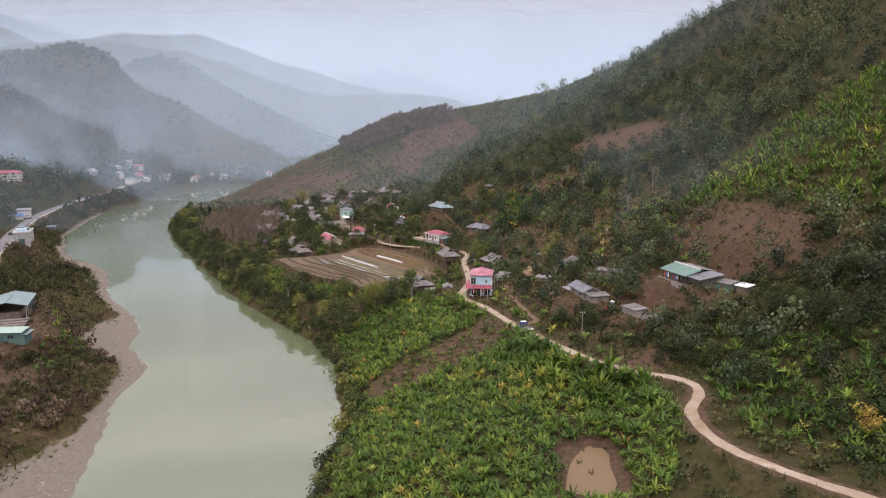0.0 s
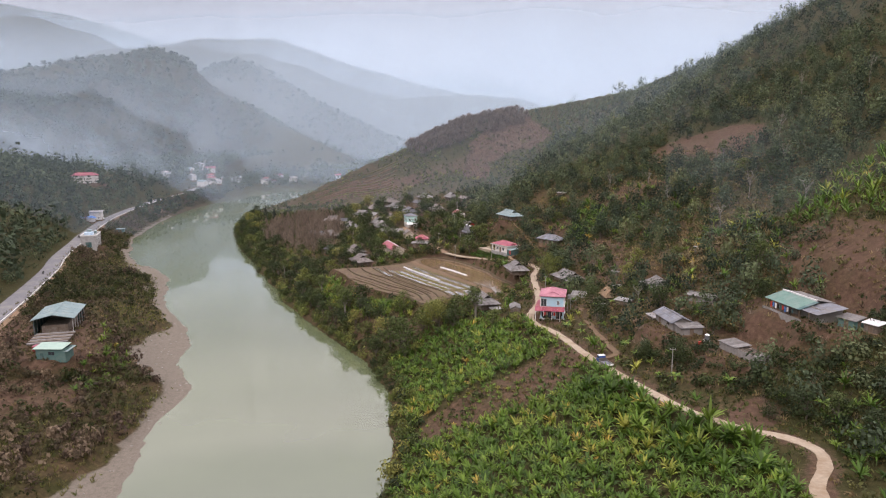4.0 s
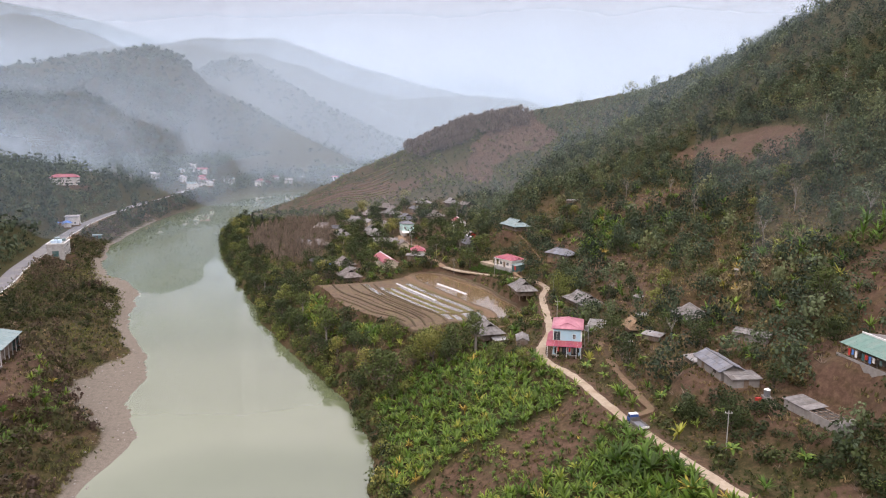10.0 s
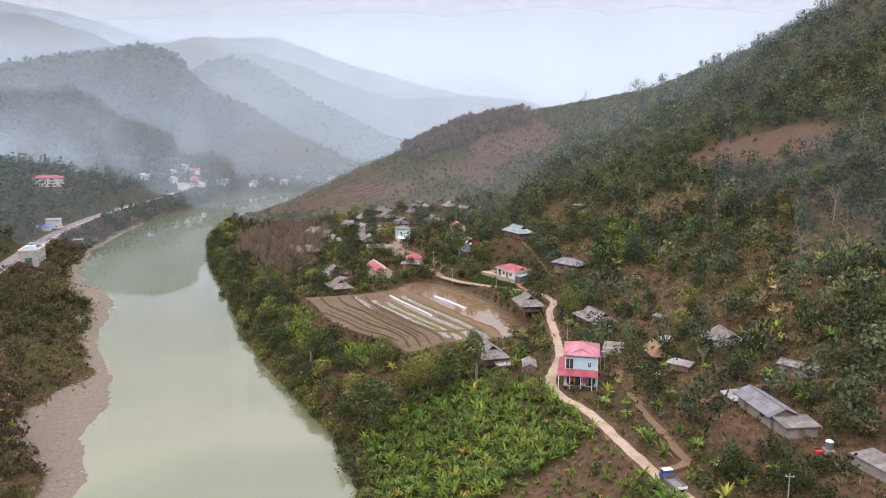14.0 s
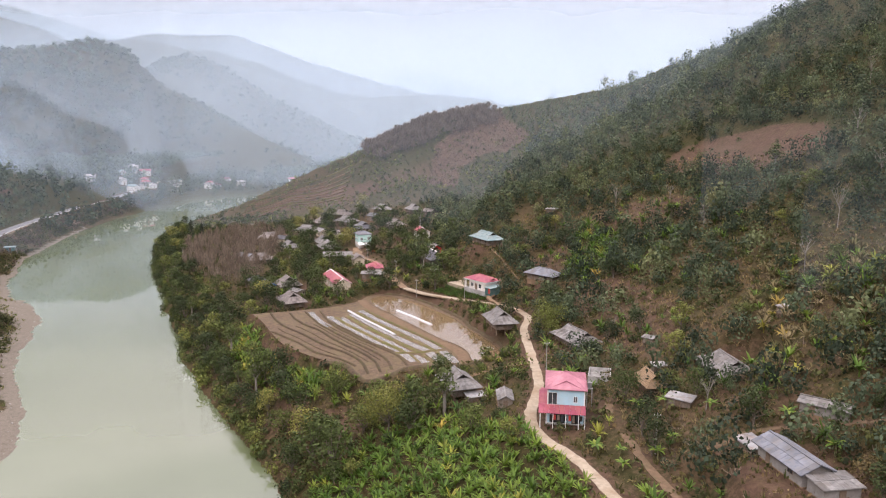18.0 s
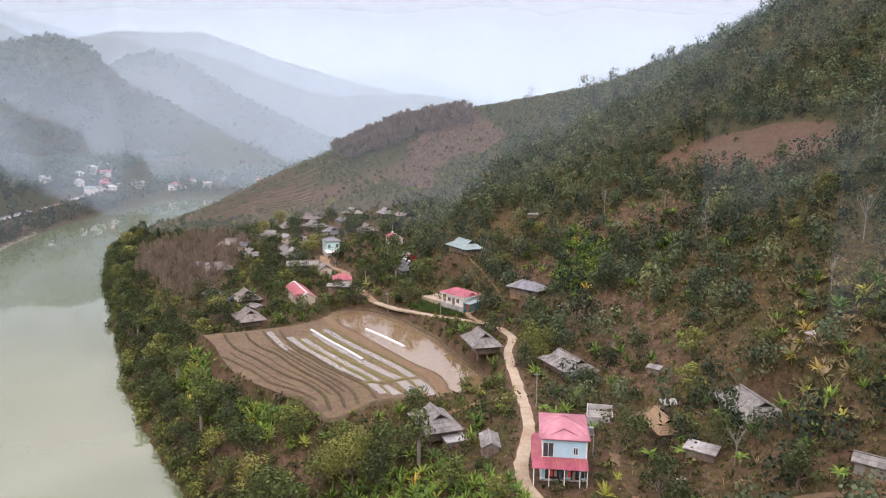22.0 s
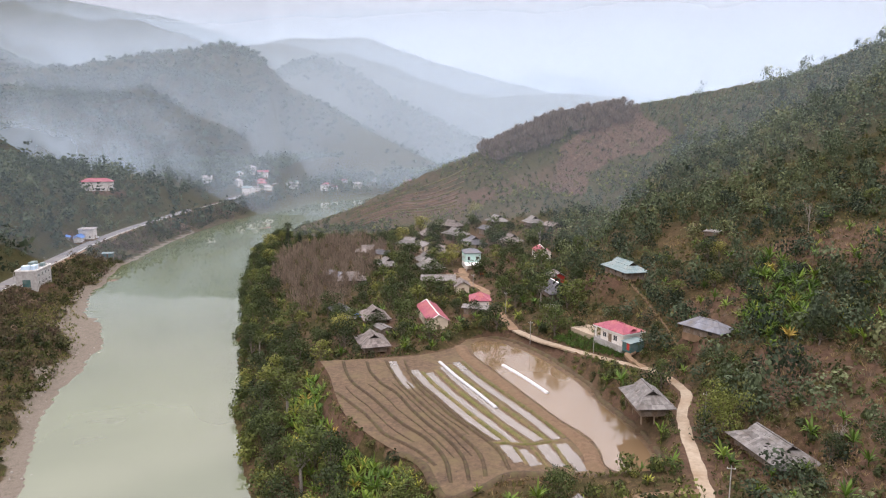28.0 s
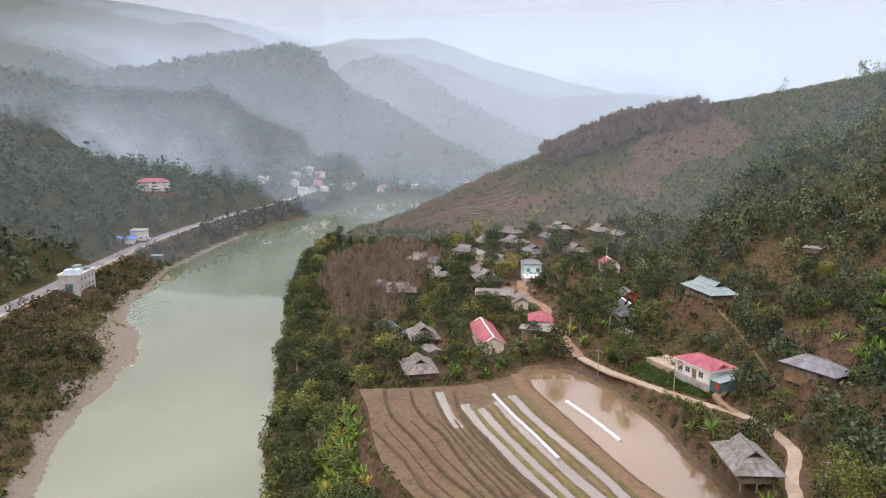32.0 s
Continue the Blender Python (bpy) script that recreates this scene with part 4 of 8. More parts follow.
def spur_share(x, y):
    """One on the bare western spur, nought on the wooded hill."""
    return smooth(480, 540, y + 0.35 * (x < 0) * 60 - 0.25 * np.maximum(x, 0))


# -- woods on the eastern hill
wood = [crown(s, 175, 0.088, 8, t, 0.84, cores=4) for s, t in ((1, 0.9), (2, 1.2), (3, 0.8), (4, 1.4), (5, 1.0), (6, 0.7))]
high_wood = [crown(s, 72, 0.112, 6, t, 0.86, cores=2) for s, t in ((1, 0.9), (2, 1.2), (3, 0.8), (4, 1.4), (5, 1.0), (6, 0.7))]
m = sown(-30, 320, 120, 690, 4.4, 11)
clump = fbm(m["x"], m["y"], 40, 3)
low_band = smooth(185, 215, m["y"]) * smooth(285, 250, m["y"])
share = np.clip(0.10 + 0.95 * smooth(8 + 26 * low_band, 50 + 34 * low_band, m["df"]) + 0.5 * clump, 0.06, 1) * (1 - 0.97 * m["bare"]) * (1 - 0.85 * spur_share(m["x"], m["y"]))
knots = fbm(m["x"] + 13, m["y"] + 7, 26, 3)
lower_slope = smooth(75, 45, m["df"]) * smooth(150, 190, m["y"]) * smooth(420, 380, m["y"])
share = share * (1 - lower_slope) + lower_slope * (1 - 0.9 * m["bare"]) * np.where(knots > -0.09, 0.95, 0.12)
share = np.where(inside(m["x"], m["y"], BANANA_SLOPE) < 2, 0.03, share)
share = np.where(inside(m["x"], m["y"], BANANA_DRY_SLOPE) < 0, 0.2, share)
share = np.where(inside(m["x"], m["y"], BANANA_NEAR) < 0, 0.05, share)
ok = m["free"] & m["up"] & (m["dice"] < share) & (line_near(m["x"], m["y"], CREST)[2] > 0)
rng = np.random.RandomState(12)
n = ok.sum()
size = rng.uniform(1.8, 4.6, n) * (1 + 0.5 * clump[ok])
tones = np.clip(0.33 - 0.08 * lower_slope[ok] + 0.55 * clump[ok] + rng.normal(size=n) * 0.21, 0, 1)
stand, tall = np.stack([size, size, size * rng.uniform(0.8, 1.5, n)], 1), m["p"][ok] + (0, 0, -0.2)
lower = (tall[:, 0] < 150) & (tall[:, 1] < 400)
scatter("hill_forest", wood, tall[lower], stand[lower], tones[lower], [FOREST], "mixed woodland on the lower hillside", "forest", 13)
scatter("hill_forest", high_wood, tall[~lower], stand[~lower], tones[~lower], [FOREST], "dense dark green woodland covering the upper hillside", "forest", 14)

# -- dark thickets on the slope beside the near bananas
m = sown(28, 112, 92, 180, 2.5, 15)
ok = m["free"] & m["up"] & (m["road"] > 4) & (m["dice"] < np.where(m["y"] < 160, 0.85, 0.6) + 0.9 * fbm(m["x"], m["y"], 20, 3)) & (m["bare"] < 0.85)
n = ok.sum()
rng = np.random.RandomState(16)
size = rng.uniform(1.1, 2.9, n)
scatter("dark_thicket", [crown(s, 120, 0.105, 7, t, 0.82, cores=3) for s, t in ((1, 0.9), (2, 1.2), (3, 0.8), (6, 0.7))], m["p"][ok] + (0, 0, -0.2), np.stack([size, size, size * rng.uniform(0.6, 1.1, n)], 1), np.clip(rng.normal(size=n) * 0.14 + 0.06, 0, 1), [TREE_LEAF], "dark green thicket on the slope above the road", "thicket", 17)

# -- far side of the river: wooded hill
m = sown(-760, -60, 120, 1080, 10.0, 21)
clump = fbm(m["x"] + 90, m["y"], 55, 3)
ok = m["free"] & (m["west_hill"] | ((m["y"] > 560) & (m["dw"] > 5))) & (m["road"] > 8) & (m["dice"] < 0.95 + 0.5 * clump) & (m["z"] < 150)
n = ok.sum()
rng = np.random.RandomState(22)
size = rng.uniform(3.8, 7.0, n)
far_wood = [crown(s, 30, 0.20, 5, t, 0.88, cores=1) for s, t in ((31, 0.9), (32, 1.1), (33, 1.3), (34, 0.8))]
scatter("west_forest", far_wood, m["p"][ok] + (0, 0, -0.3), np.stack([size, size, size * rng.uniform(0.8, 1.4, n)], 1), np.clip(0.3 + 0.7 * clump[ok] + rng.normal(size=n) * 0.18, 0, 1), [FAR_FOREST], "misty dark woodland above the road across the river", "forest", 23)

# -- the nearer woods over the road across the river
m = sown(-470, -120, 200, 640, 5.8, 25)
clump = fbm(m["x"] + 90, m["y"], 40, 3)
ok = m["free"] & m["west_hill"] & (m["road"] > 7) & (m["road"] < 130) & (m["dice"] < 0.95 + 0.9 * clump)
n = ok.sum()
rng = np.random.RandomState(26)
size = rng.uniform(2.4, 4.4, n)
scatter("roadside_woods", [crown(s, 80, 0.088, 6, t, 0.88, cores=3) for s, t in ((1, 0.9), (2, 1.1), (3, 0.8), (5, 1.0))], m["p"][ok] + (0, 0, -0.3), np.stack([size, size, size * rng.uniform(0.8, 1.3, n)], 1), np.clip(0.36 + 0.7 * clump[ok] + rng.normal(size=n) * 0.2, 0, 1), [FOREST], "grey-green woodland on the bank above the road", "forest", 27)

# -- woods on the misty hills behind
m = sown(-1350, -160, 740, 1750, 12, 31)
clump = fbm(m["x"], m["y"] + 40, 130, 4)
ok = (m["dice"] < 0.7 + 3.0 * clump) & (m["z"] > 14) & (m["dw"] > 30)
n = ok.sum()
rng = np.random.RandomState(32)
size = rng.uniform(5.0, 8.5, n)
distant = [crown(s, 26, 0.27, 4, t, 0.9, cores=1) for s, t in ((41, 0.7), (42, 0.9), (43, 0.6))]
scatter("distant_forest", distant, m["p"][ok] + (0, 0, -0.5), np.stack([size, size, size * rng.uniform(0.6, 1.0, n)], 1), np.clip(0.35 + 0.9 * clump[ok] + rng.normal(size=n) * 0.15, 0, 1), [FAR_FOREST], "woods on the misty hills beyond the river bend", "forest", 33)

# -- scrub on the west bank
m = sown(-345, -60, 60, 760, 2.6, 41)
mix_n = fbm(m["x"], m["y"], 17, 3)
inner = (m["dw"] > m["bar"] + 1.5) & ~m["west_hill"] & (m["road"] > 6.5)
lawn = (fbm(m["x"], m["y"] + 33, 15, 3) > 0.02) & (m["dw"] < m["bar"] + 18) & (m["y"] > 205)
ok = m["free"] & inner & (m["dice"] < np.where(lawn, 0.1 + 0.5 * smooth(390, 430, m["y"]), 0.70 + 0.2 * smooth(380, 430, m["y"])) + 0.8 * mix_n * (1 - 0.9 * (m["bare"] > 0.5)) - 0.6 * m["bare"] + 0.2 * smooth(0, 20, m["dw"] - m["bar"]))
n = ok.sum()
rng = np.random.RandomState(42)
bush = [crown(s, 50, 0.16, 4, t, 0.7, cores=1) for s, t in ((51, 0.6), (52, 0.8), (53, 0.5), (54, 0.9))]
size = rng.uniform(0.8, 2.7, n) * (1 + 0.6 * mix_n[ok])
scatter("bank_scrub", bush, m["p"][ok] + (0, 0, -0.15), np.stack([size, size, size * rng.uniform(0.8, 1.5, n)], 1), np.clip(0.72 - 0.28 * smooth(220, 300, m["y"][ok]) + 1.5 * fbm(m["x"], m["y"] + 70, 22, 3)[ok] + rng.normal(size=n) * 0.22, 0, 1), [BANK_SCRUB], "brown and green scrub on the river bank", "scrub", 43)

# -- scrub and saplings on the eastern slopes and bench
m = sown(-240, 130, 75, 640, 3.5, 51)
mix_n = fbm(m["x"], m["y"], 24, 3)
banana_any = np.minimum.reduce([inside(m["x"], m["y"], q) for q in (BANANA_FIELD, BANANA_SLOPE, BANANA_NEAR)])
share = np.where(m["up"], 0.78 + 0.8 * mix_n, 0.7 + 0.6 * mix_n)
share = np.where((m["de"] > 1) & (m["de"] < 16), 0.8, share) * (1 - 0.86 * m["bare"])
share = np.maximum(share, 0.75 * spur_share(m["x"], m["y"]) * m["up"] * (0.5 + mix_n))
share = np.where(banana_any < 0, 0.10, share)
ok = m["free"] & (m["de"] > 1) & (m["dice"] < share) & (m["dw"] < 0)
n = ok.sum()
rng = np.random.RandomState(52)
size = rng.uniform(0.9, 2.2, n) * (1 + 0.6 * mix_n[ok])
small_bush = [crown(s, 26, 0.21, 4, t, 0.7, cores=1) for s, t in ((55, 0.6), (56, 0.8), (57, 0.5))]
tones = np.clip(0.30 + 0.9 * fbm(m["x"] + 60, m["y"], 26, 3)[ok] + 0.06 * m["up"][ok] + rng.normal(size=n) * 0.2, 0, 1)
stand, tall = np.stack([size, size, size * rng.uniform(0.7, 1.3, n)], 1), m["p"][ok] + (0, 0, -0.12)
near_half, keep_far = tall[:, 1] < 330, (tall[:, 1] >= 330) & (rng.rand(n) < 0.68)
scatter("slope_scrub", bush, tall[near_half], stand[near_half], tones[near_half], [SCRUB], "mixed green and brown scrub on the slopes", "scrub", 53)
scatter("slope_scrub", small_bush, tall[keep_far], stand[keep_far], tones[keep_far], [SCRUB], "mixed green and brown scrub behind the village", "scrub", 54)

# -- grass
m = sown(-230, 130, 80, 420, 2.0, 61)
share = np.where(m["de"] > 0, 0.42, 0.55) * (1 - 0.75 * m["bare"])
ok = (m["road"] > 1.9) & (m["field"] > 0.3) & (m["z"] > 0.6) & (m["dice"] < share) & ((m["de"] > 3) | (m["dw"] > m["bar"] - 3)) & ~m["west_hill"] & (m["df"] * m["up"] < 60)
n = ok.sum()
rng = np.random.RandomState(62)
scatter("rough_grass", [tuft(s) for s in (71, 72, 73, 74)], m["p"][ok], rng.uniform(0.5, 1.2, n), np.clip(0.45 + 0.9 * fbm(m["x"], m["y"], 22, 3)[ok] + rng.normal(size=n) * 0.2, 0, 1), [GRASS], "tufts of rough grass, green and straw-coloured", "grass", 63)

# -- banana groves
plants = [banana(s, k) for s, k in ((81, 14), (82, 13), (83, 15), (84, 12), (85, 14), (86, 16))]
plain_plants = [banana(s, k, 2) for s, k in ((81, 9), (82, 8), (83, 9), (84, 7))]


def grove(name, poly, step, seed, low, high, tone_at, gaps, materials, label, thin=0.0, shapes=None):
    x0, y0, x1, y1 = *poly.min(0), *poly.max(0)
    m = sown(x0, x1, y0, y1, step, seed)
    ok = (m["road"] > 1.9) & (m["z"] > 1.2) & (inside(m["x"], m["y"], poly) < 0) & (m["dice"] < 1 - gaps * m["bare"] - thin)
    young = inside(m["x"], m["y"], YOUNG_STRIP) < 1.5 * fbm(m["x"], m["y"], 6, 2)
    ok &= ~young | (m["dice"] < 0.42)
    for px, py, pz, half, fade in PADS:
        ok &= np.hypot(m["x"] - px, m["y"] - py) > half + 0.5
    n = ok.sum()
    rng = np.random.RandomState(seed + 1)
    size = rng.uniform(low, high, n) * np.where(young[ok], 0.55, 1.0)
    scatter(name, shapes or plants, m["p"][ok] + (0, 0, -0.2), np.stack([size * 1.1, size * 1.1, size * rng.uniform(0.8, 1.15, n)], 1), np.clip(tone_at + 0.45 * fbm(m["x"], m["y"], 20, 3)[ok] + rng.normal(size=n) * 0.19, 0, 1), materials, label, "banana grove", seed + 2, 0.06)


grove("banana_grove", BANANA_FIELD, 1.62, 90, 1.4, 2.5, 0.50, 0.85, [BANANA], "dense banana plantation of bright green broad leaves")
grove("banana_grove", BANANA_SLOPE, 2.4, 94, 2.4, 3.8, 0.42, 0.6, [BANANA], "banana plants on the steep hillside, bright green and yellowing", 0.12, plain_plants)
grove("banana_grove", BANANA_NEAR, 2.1, 98, 1.6, 2.7, 0.34, 0.6, [BANANA], "scattered banana plants beside the concrete road", 0.3)
grove("banana_grove", BANANA_KNOLL, 2.3, 102, 2.4, 3.8, 0.45, 0.4, [BANANA], "small banana clump on the slope", 0.1)
grove("banana_grove", BANANA_BANK, 2.0, 106, 1.8, 3.0, 0.55, 0.2, [BANANA], "bright green banana plants on the bank beside the paddy", 0.1)
grove("withered_grove", BANANA_DRY_SLOPE, 2.9, 110, 1.6, 2.9, 0.5, 0.3, [BANANA_DRY], "withered banana plants with hanging brown leaves", 0.25)
grove("banana_grove", BANANA_DRY_SLOPE, 4.2, 114, 1.8, 3.2, 0.6, 0.3, [BANANA], "green banana plants among withered ones on the slope", 0.35)

# a tall row beside the road's inner side
ROAD_ROW = np.array([(18, 171), (23, 164), (29, 150), (38, 138.5), (44, 134), (40, 128), (30, 133), (22, 146), (14, 164)], float)
grove("banana_grove", ROAD_ROW, 2.1, 118, 2.8, 4.0, 0.42, 0.0, [BANANA], "tall banana plants leaning over the road's edge", 0.25)

# -- single banana plants over the lower slopes and by the bank
m = sown(-75, 75, 150, 375, 4.2, 140)
ok = m["free"] & (m["de"] > 5) & (m["dice"] < np.where(m["up"], 0.22, 0.34) + 1.1 * fbm(m["x"], m["y"], 26, 2)) & (m["df"] * m["up"] < 62) & (inside(m["x"], m["y"], BANANA_FIELD) > 1)
n = ok.sum()
rng = np.random.RandomState(141)
scatter("stray_bananas", plants, m["p"][ok] + (0, 0, -0.15), rng.uniform(1.6, 3.4, n), np.clip(0.5 + rng.normal(size=n) * 0.2, 0, 0.86), [BANANA], "stray banana plants among the scrub", "banana plants", 142, 0.06)

# -- rows of young trees under the skyline
rows_x, rows_y = np.meshgrid(np.arange(0, 80), np.arange(0, 60))
px_, py_ = (10 + rows_x * 2.6 - rows_y * 0.7).ravel(), (690 - rows_x * 1.9 - rows_y * 3.1).ravel()
jit = np.random.RandomState(150)
px_, py_ = px_ + jit.uniform(-0.5, 0.5, px_.shape), py_ + jit.uniform(-0.5, 0.5, py_.shape)
d, zc_, side_ = line_near(px_, py_, CREST)
ok = (patch(px_, py_) < 0.35) & (side_ > 0) & (d > 1.5) & (d < 55 + 20 * fbm(px_, py_, 30, 2)) & (py_ > 500) & (px_ > -5)
n = ok.sum()
scatter("young_plantation", small_bush, np.stack([px_, py_, land(px_, py_)], 1)[ok], jit.uniform(1.1, 1.8, n), jit.uniform(0.3, 0.7, n), [FOREST], "rows of young grey-green trees below the skyline", "plantation", 151)

# -- thick greenery along the east bank, round the paddy and between the village houses
lush = [crown(s, 100, 0.125, 6, t, 0.7, cores=2) for s, t in ((161, 0.6), (162, 0.8), (163, 0.5), (164, 1.0), (165, 0.7))]
m = sown(-225, 8, 80, 560, 3.5, 160)
tone_n = fbm(m["x"] + 11, m["y"], 16, 3)
share = np.where(m["de"] < 14, 0.85, 0.66 + 0.7 * fbm(m["x"], m["y"] + 9, 26, 2))
opened = (m["y"] > 212) & (m["y"] < 316) & (m["de"] > 5)
share = np.where(opened, np.where(fbm(m["x"] + 40, m["y"], 18, 2) > 0.04, 0.75, 0.10), share)
share = np.where((m["y"] > 318) & (m["de"] > 14), 0.5 + 0.5 * tone_n, share) * (1 - 0.8 * m["bare"])
share = np.where(inside(m["x"], m["y"], GROVE) < 0, 0.08, share)
edge_row = (m["de"] > 0.3) & (m["de"] < 6)
share = np.where(edge_row, 0.95, share)
ok = m["free"] & (m["de"] > 0.3) & ~(m["up"] & (m["df"] > 10)) & (m["dice"] < share) & (edge_row | ((m["y"] > 212) & (inside(m["x"], m["y"], BANANA_FIELD) > 0))) & (inside(m["x"], m["y"], BANANA_BANK) > 0)
n = ok.sum()
rng = np.random.RandomState(161)
size = rng.uniform(1.1, 2.6, n)
scatter("bank_greenery", lush, m["p"][ok] + (0, 0, -0.2), np.stack([size, size, size * rng.uniform(0.8, 1.3, n)], 1), np.clip(0.28 + 0.14 * smooth(330, 290, m["y"][ok]) + 0.8 * tone_n[ok] + rng.normal(size=n) * 0.24, 0, 1), [TREE_LEAF], "thick green bushes and small trees along the bank", "bushes", 162)

# -- leafless grove, and the stand on the spur's crest
stems = [bare_tree(s) for s in (121, 122, 123, 124)]
m = sown(-182, -80, 352, 518, 3.5, 120)
ok = m["free"] & (inside(m["x"], m["y"], GROVE) < 5 * fbm(m["x"], m["y"], 14, 2)) & (m["z"] > 2)
n = ok.sum()
rng = np.random.RandomState(121)
scatter("leafless_grove", stems, m["p"][ok], rng.uniform(3.5, 8.0, n), rng.uniform(0.0, 0.5, n), [STRAW_TWIGS], "grey-brown leafless plantation trees on the point", "grove", 122, 0.04)
m = sown(-95, 30, 575, 680, 2.1, 130)
d, _, _ = line_near(m["x"], m["y"], PINES)
ok = (d < 16 + 10 * fbm(m["x"], m["y"], 12, 2)) & (m["dice"] < 0.6)
n = ok.sum()
rng = np.random.RandomState(131)
scatter("crest_plantation", [bare_tree(s, 85) for s in (131, 132, 133)], m["p"][ok] + (0, 0, -0.2), rng.uniform(4.2, 7.4, n)[:, None] * (1.8, 1.8, 1.0), rng.uniform(0.5, 1.0, n), [DRY], "row of tall bare trees along the spur's crest", "plantation", 133, 0.02)

# -- dry grass on the lower slopes
m = sown(-22, 112, 128, 385, 1.5, 170)
ok = (m["road"] > 1.7) & (m["field"] > 0.5) & m["up"] & (m["df"] < 85) & (m["dice"] < 0.55 + 1.6 * fbm(m["x"] + 5, m["y"], 19, 3))
n = ok.sum()
rng = np.random.RandomState(171)
scatter("dry_grass", [tuft(s, 8, 0.9) for s in (75, 76, 77, 78)], m["p"][ok], rng.uniform(0.4, 0.95, n), np.clip(0.78 + 0.8 * fbm(m["x"], m["y"], 22, 3)[ok] + rng.normal(size=n) * 0.2, 0, 1), [GRASS], "dry straw-coloured grass on the lower slopes", "grass", 172)

# -- dry grass in the open patches above the bank
m = sown(-95, 0, 205, 320, 1.3, 320)
ok = (m["field"] > 0.8) & (m["de"] > 4) & ~m["up"] & (m["road"] > 2) & (m["dice"] < 0.45 + 0.5 * m["bare"] + fbm(m["x"], m["y"], 12, 2)) & (inside(m["x"], m["y"], BANANA_FIELD) > 0)
n = ok.sum()
rng = np.random.RandomState(321)
scatter("dry_grass", [tuft(s, 8, 0.9) for s in (322, 323, 324)], m["p"][ok], rng.uniform(0.4, 0.9, n), np.clip(0.62 + 0.9 * fbm(m["x"], m["y"], 14, 3)[ok] + rng.normal(size=n) * 0.2, 0, 1), [GRASS], "brown and green rough grass above the bank", "grass", 325)

# -- hedge between the paddy and the road
m = sown(-42, 12, 262, 352, 1.35, 175)
line_d = line_near(m["x"], m["y"], VILLAGE_ROAD)[0]
ok = (line_d > 2.0) & (line_d < 13) & (m["field"] > 0.5) & (m["dice"] < 0.62 + 0.5 * fbm(m["x"], m["y"], 9, 2)) & (line_near(m["x"], m["y"], VILLAGE_ROAD)[2] > 0) & (m["field"] < 9) & (np.hypot(m["x"] - 2.2, m["y"] - 288.6) > 5.6)
n = ok.sum()
rng = np.random.RandomState(176)
scatter("roadside_hedge", lush, m["p"][ok] + (0, 0, -0.1), rng.uniform(0.45, 1.25, n), np.clip(0.45 + rng.normal(size=n) * 0.3, 0, 1), [TREE_LEAF], "green scrub and hedge between the paddy and the road", "hedge", 177)

# -- west shore: green tussocks and stones on the gravel
m = sown(-260, -55, 80, 470, 1.5, 180)
tuss = fbm(m["x"], m["y"] + 33, 15, 3)
ok = (m["dw"] > m["bar"] - 5) & (m["dw"] < m["bar"] + 18) & (m["z"] > 0.25) & ~m["west_hill"] & (m["road"] > 5) & (m["dice"] < 0.2 + 0.25 * smooth(270, 320, m["y"]) + 3.0 * tuss + 0.2 * smooth(-3, 5, m["dw"] - m["bar"]))
n = ok.sum()
rng = np.random.RandomState(181)
scatter("bank_grass", [tuft(s, 9, 0.9) for s in (79, 80, 87, 88)], m["p"][ok], rng.uniform(0.5, 1.1, n), np.clip(0.4 + 0.9 * tuss[ok] + rng.normal(size=n) * 0.25, 0, 1), [BANK_GRASS], "yellow-green grass tussocks above the gravel", "grass", 182)
m = sown(-260, -55, 80, 480, 1.6, 185)
ok = (m["dw"] > 0.2) & (m["dw"] < m["bar"] + 3) & (m["z"] > -0.1) & (m["dice"] < 0.16 + 0.5 * fbm(m["x"], m["y"], 25, 2))
n = ok.sum()
rng = np.random.RandomState(186)
pebble = (np.array(ICO) * (0.5, 0.38, 0.26), np.array(ICO_F))
scatter("bank_stones", [pebble], m["p"][ok], rng.uniform(0.25, 1.0, n), np.zeros(n), [STONE], "grey stones scattered along the gravel shore", "stones", 187)

# -- low weeds and fallen stalks that roughen the slopes and banks
def weed(seed, blades=8):
    rng = np.random.RandomState(seed)
    v = leaves_on(rng, [(0, 0, 0.12), (0.3, 0.1, 0.08)], [0.42, 0.36], blades, 0.2, 0.8, 0.6, 0.55)
    return v, np.arange(len(v)).reshape(-1, 4)


weeds = [weed(s) for s in (191, 192, 193, 194, 195)]
m = sown(-60, 112, 120, 385, 1.5, 190)
patchy = fbm(m["x"] + 3, m["y"] + 40, 12, 3)
ok = (m["road"] > 1.7) & (m["field"] > 0.8) & (m["de"] > 10) & (m["dice"] < 0.62 + 1.3 * patchy - 0.3 * m["bare"]) & (m["df"] * m["up"] < 85) & ((inside(m["x"], m["y"], BANANA_FIELD) > -2) | (inside(m["x"], m["y"], YOUNG_STRIP) < 0))
n = ok.sum()
rng = np.random.RandomState(196)
scatter("undergrowth", weeds, m["p"][ok], rng.uniform(0.7, 1.9, n), np.clip(0.55 + 1.5 * fbm(m["x"], m["y"] + 12, 17, 3)[ok] + rng.normal(size=n) * 0.28, 0, 1), [SCRUB], "low tangled weeds, green and dead brown", "undergrowth", 197)
m = sown(-265, -60, 90, 470, 1.7, 198)
ok = (m["dw"] > m["bar"] + 1) & ~m["west_hill"] & (m["road"] > 5.5) & (m["dice"] < 0.55 + fbm(m["x"], m["y"], 12, 2))
n = ok.sum()
rng = np.random.RandomState(199)
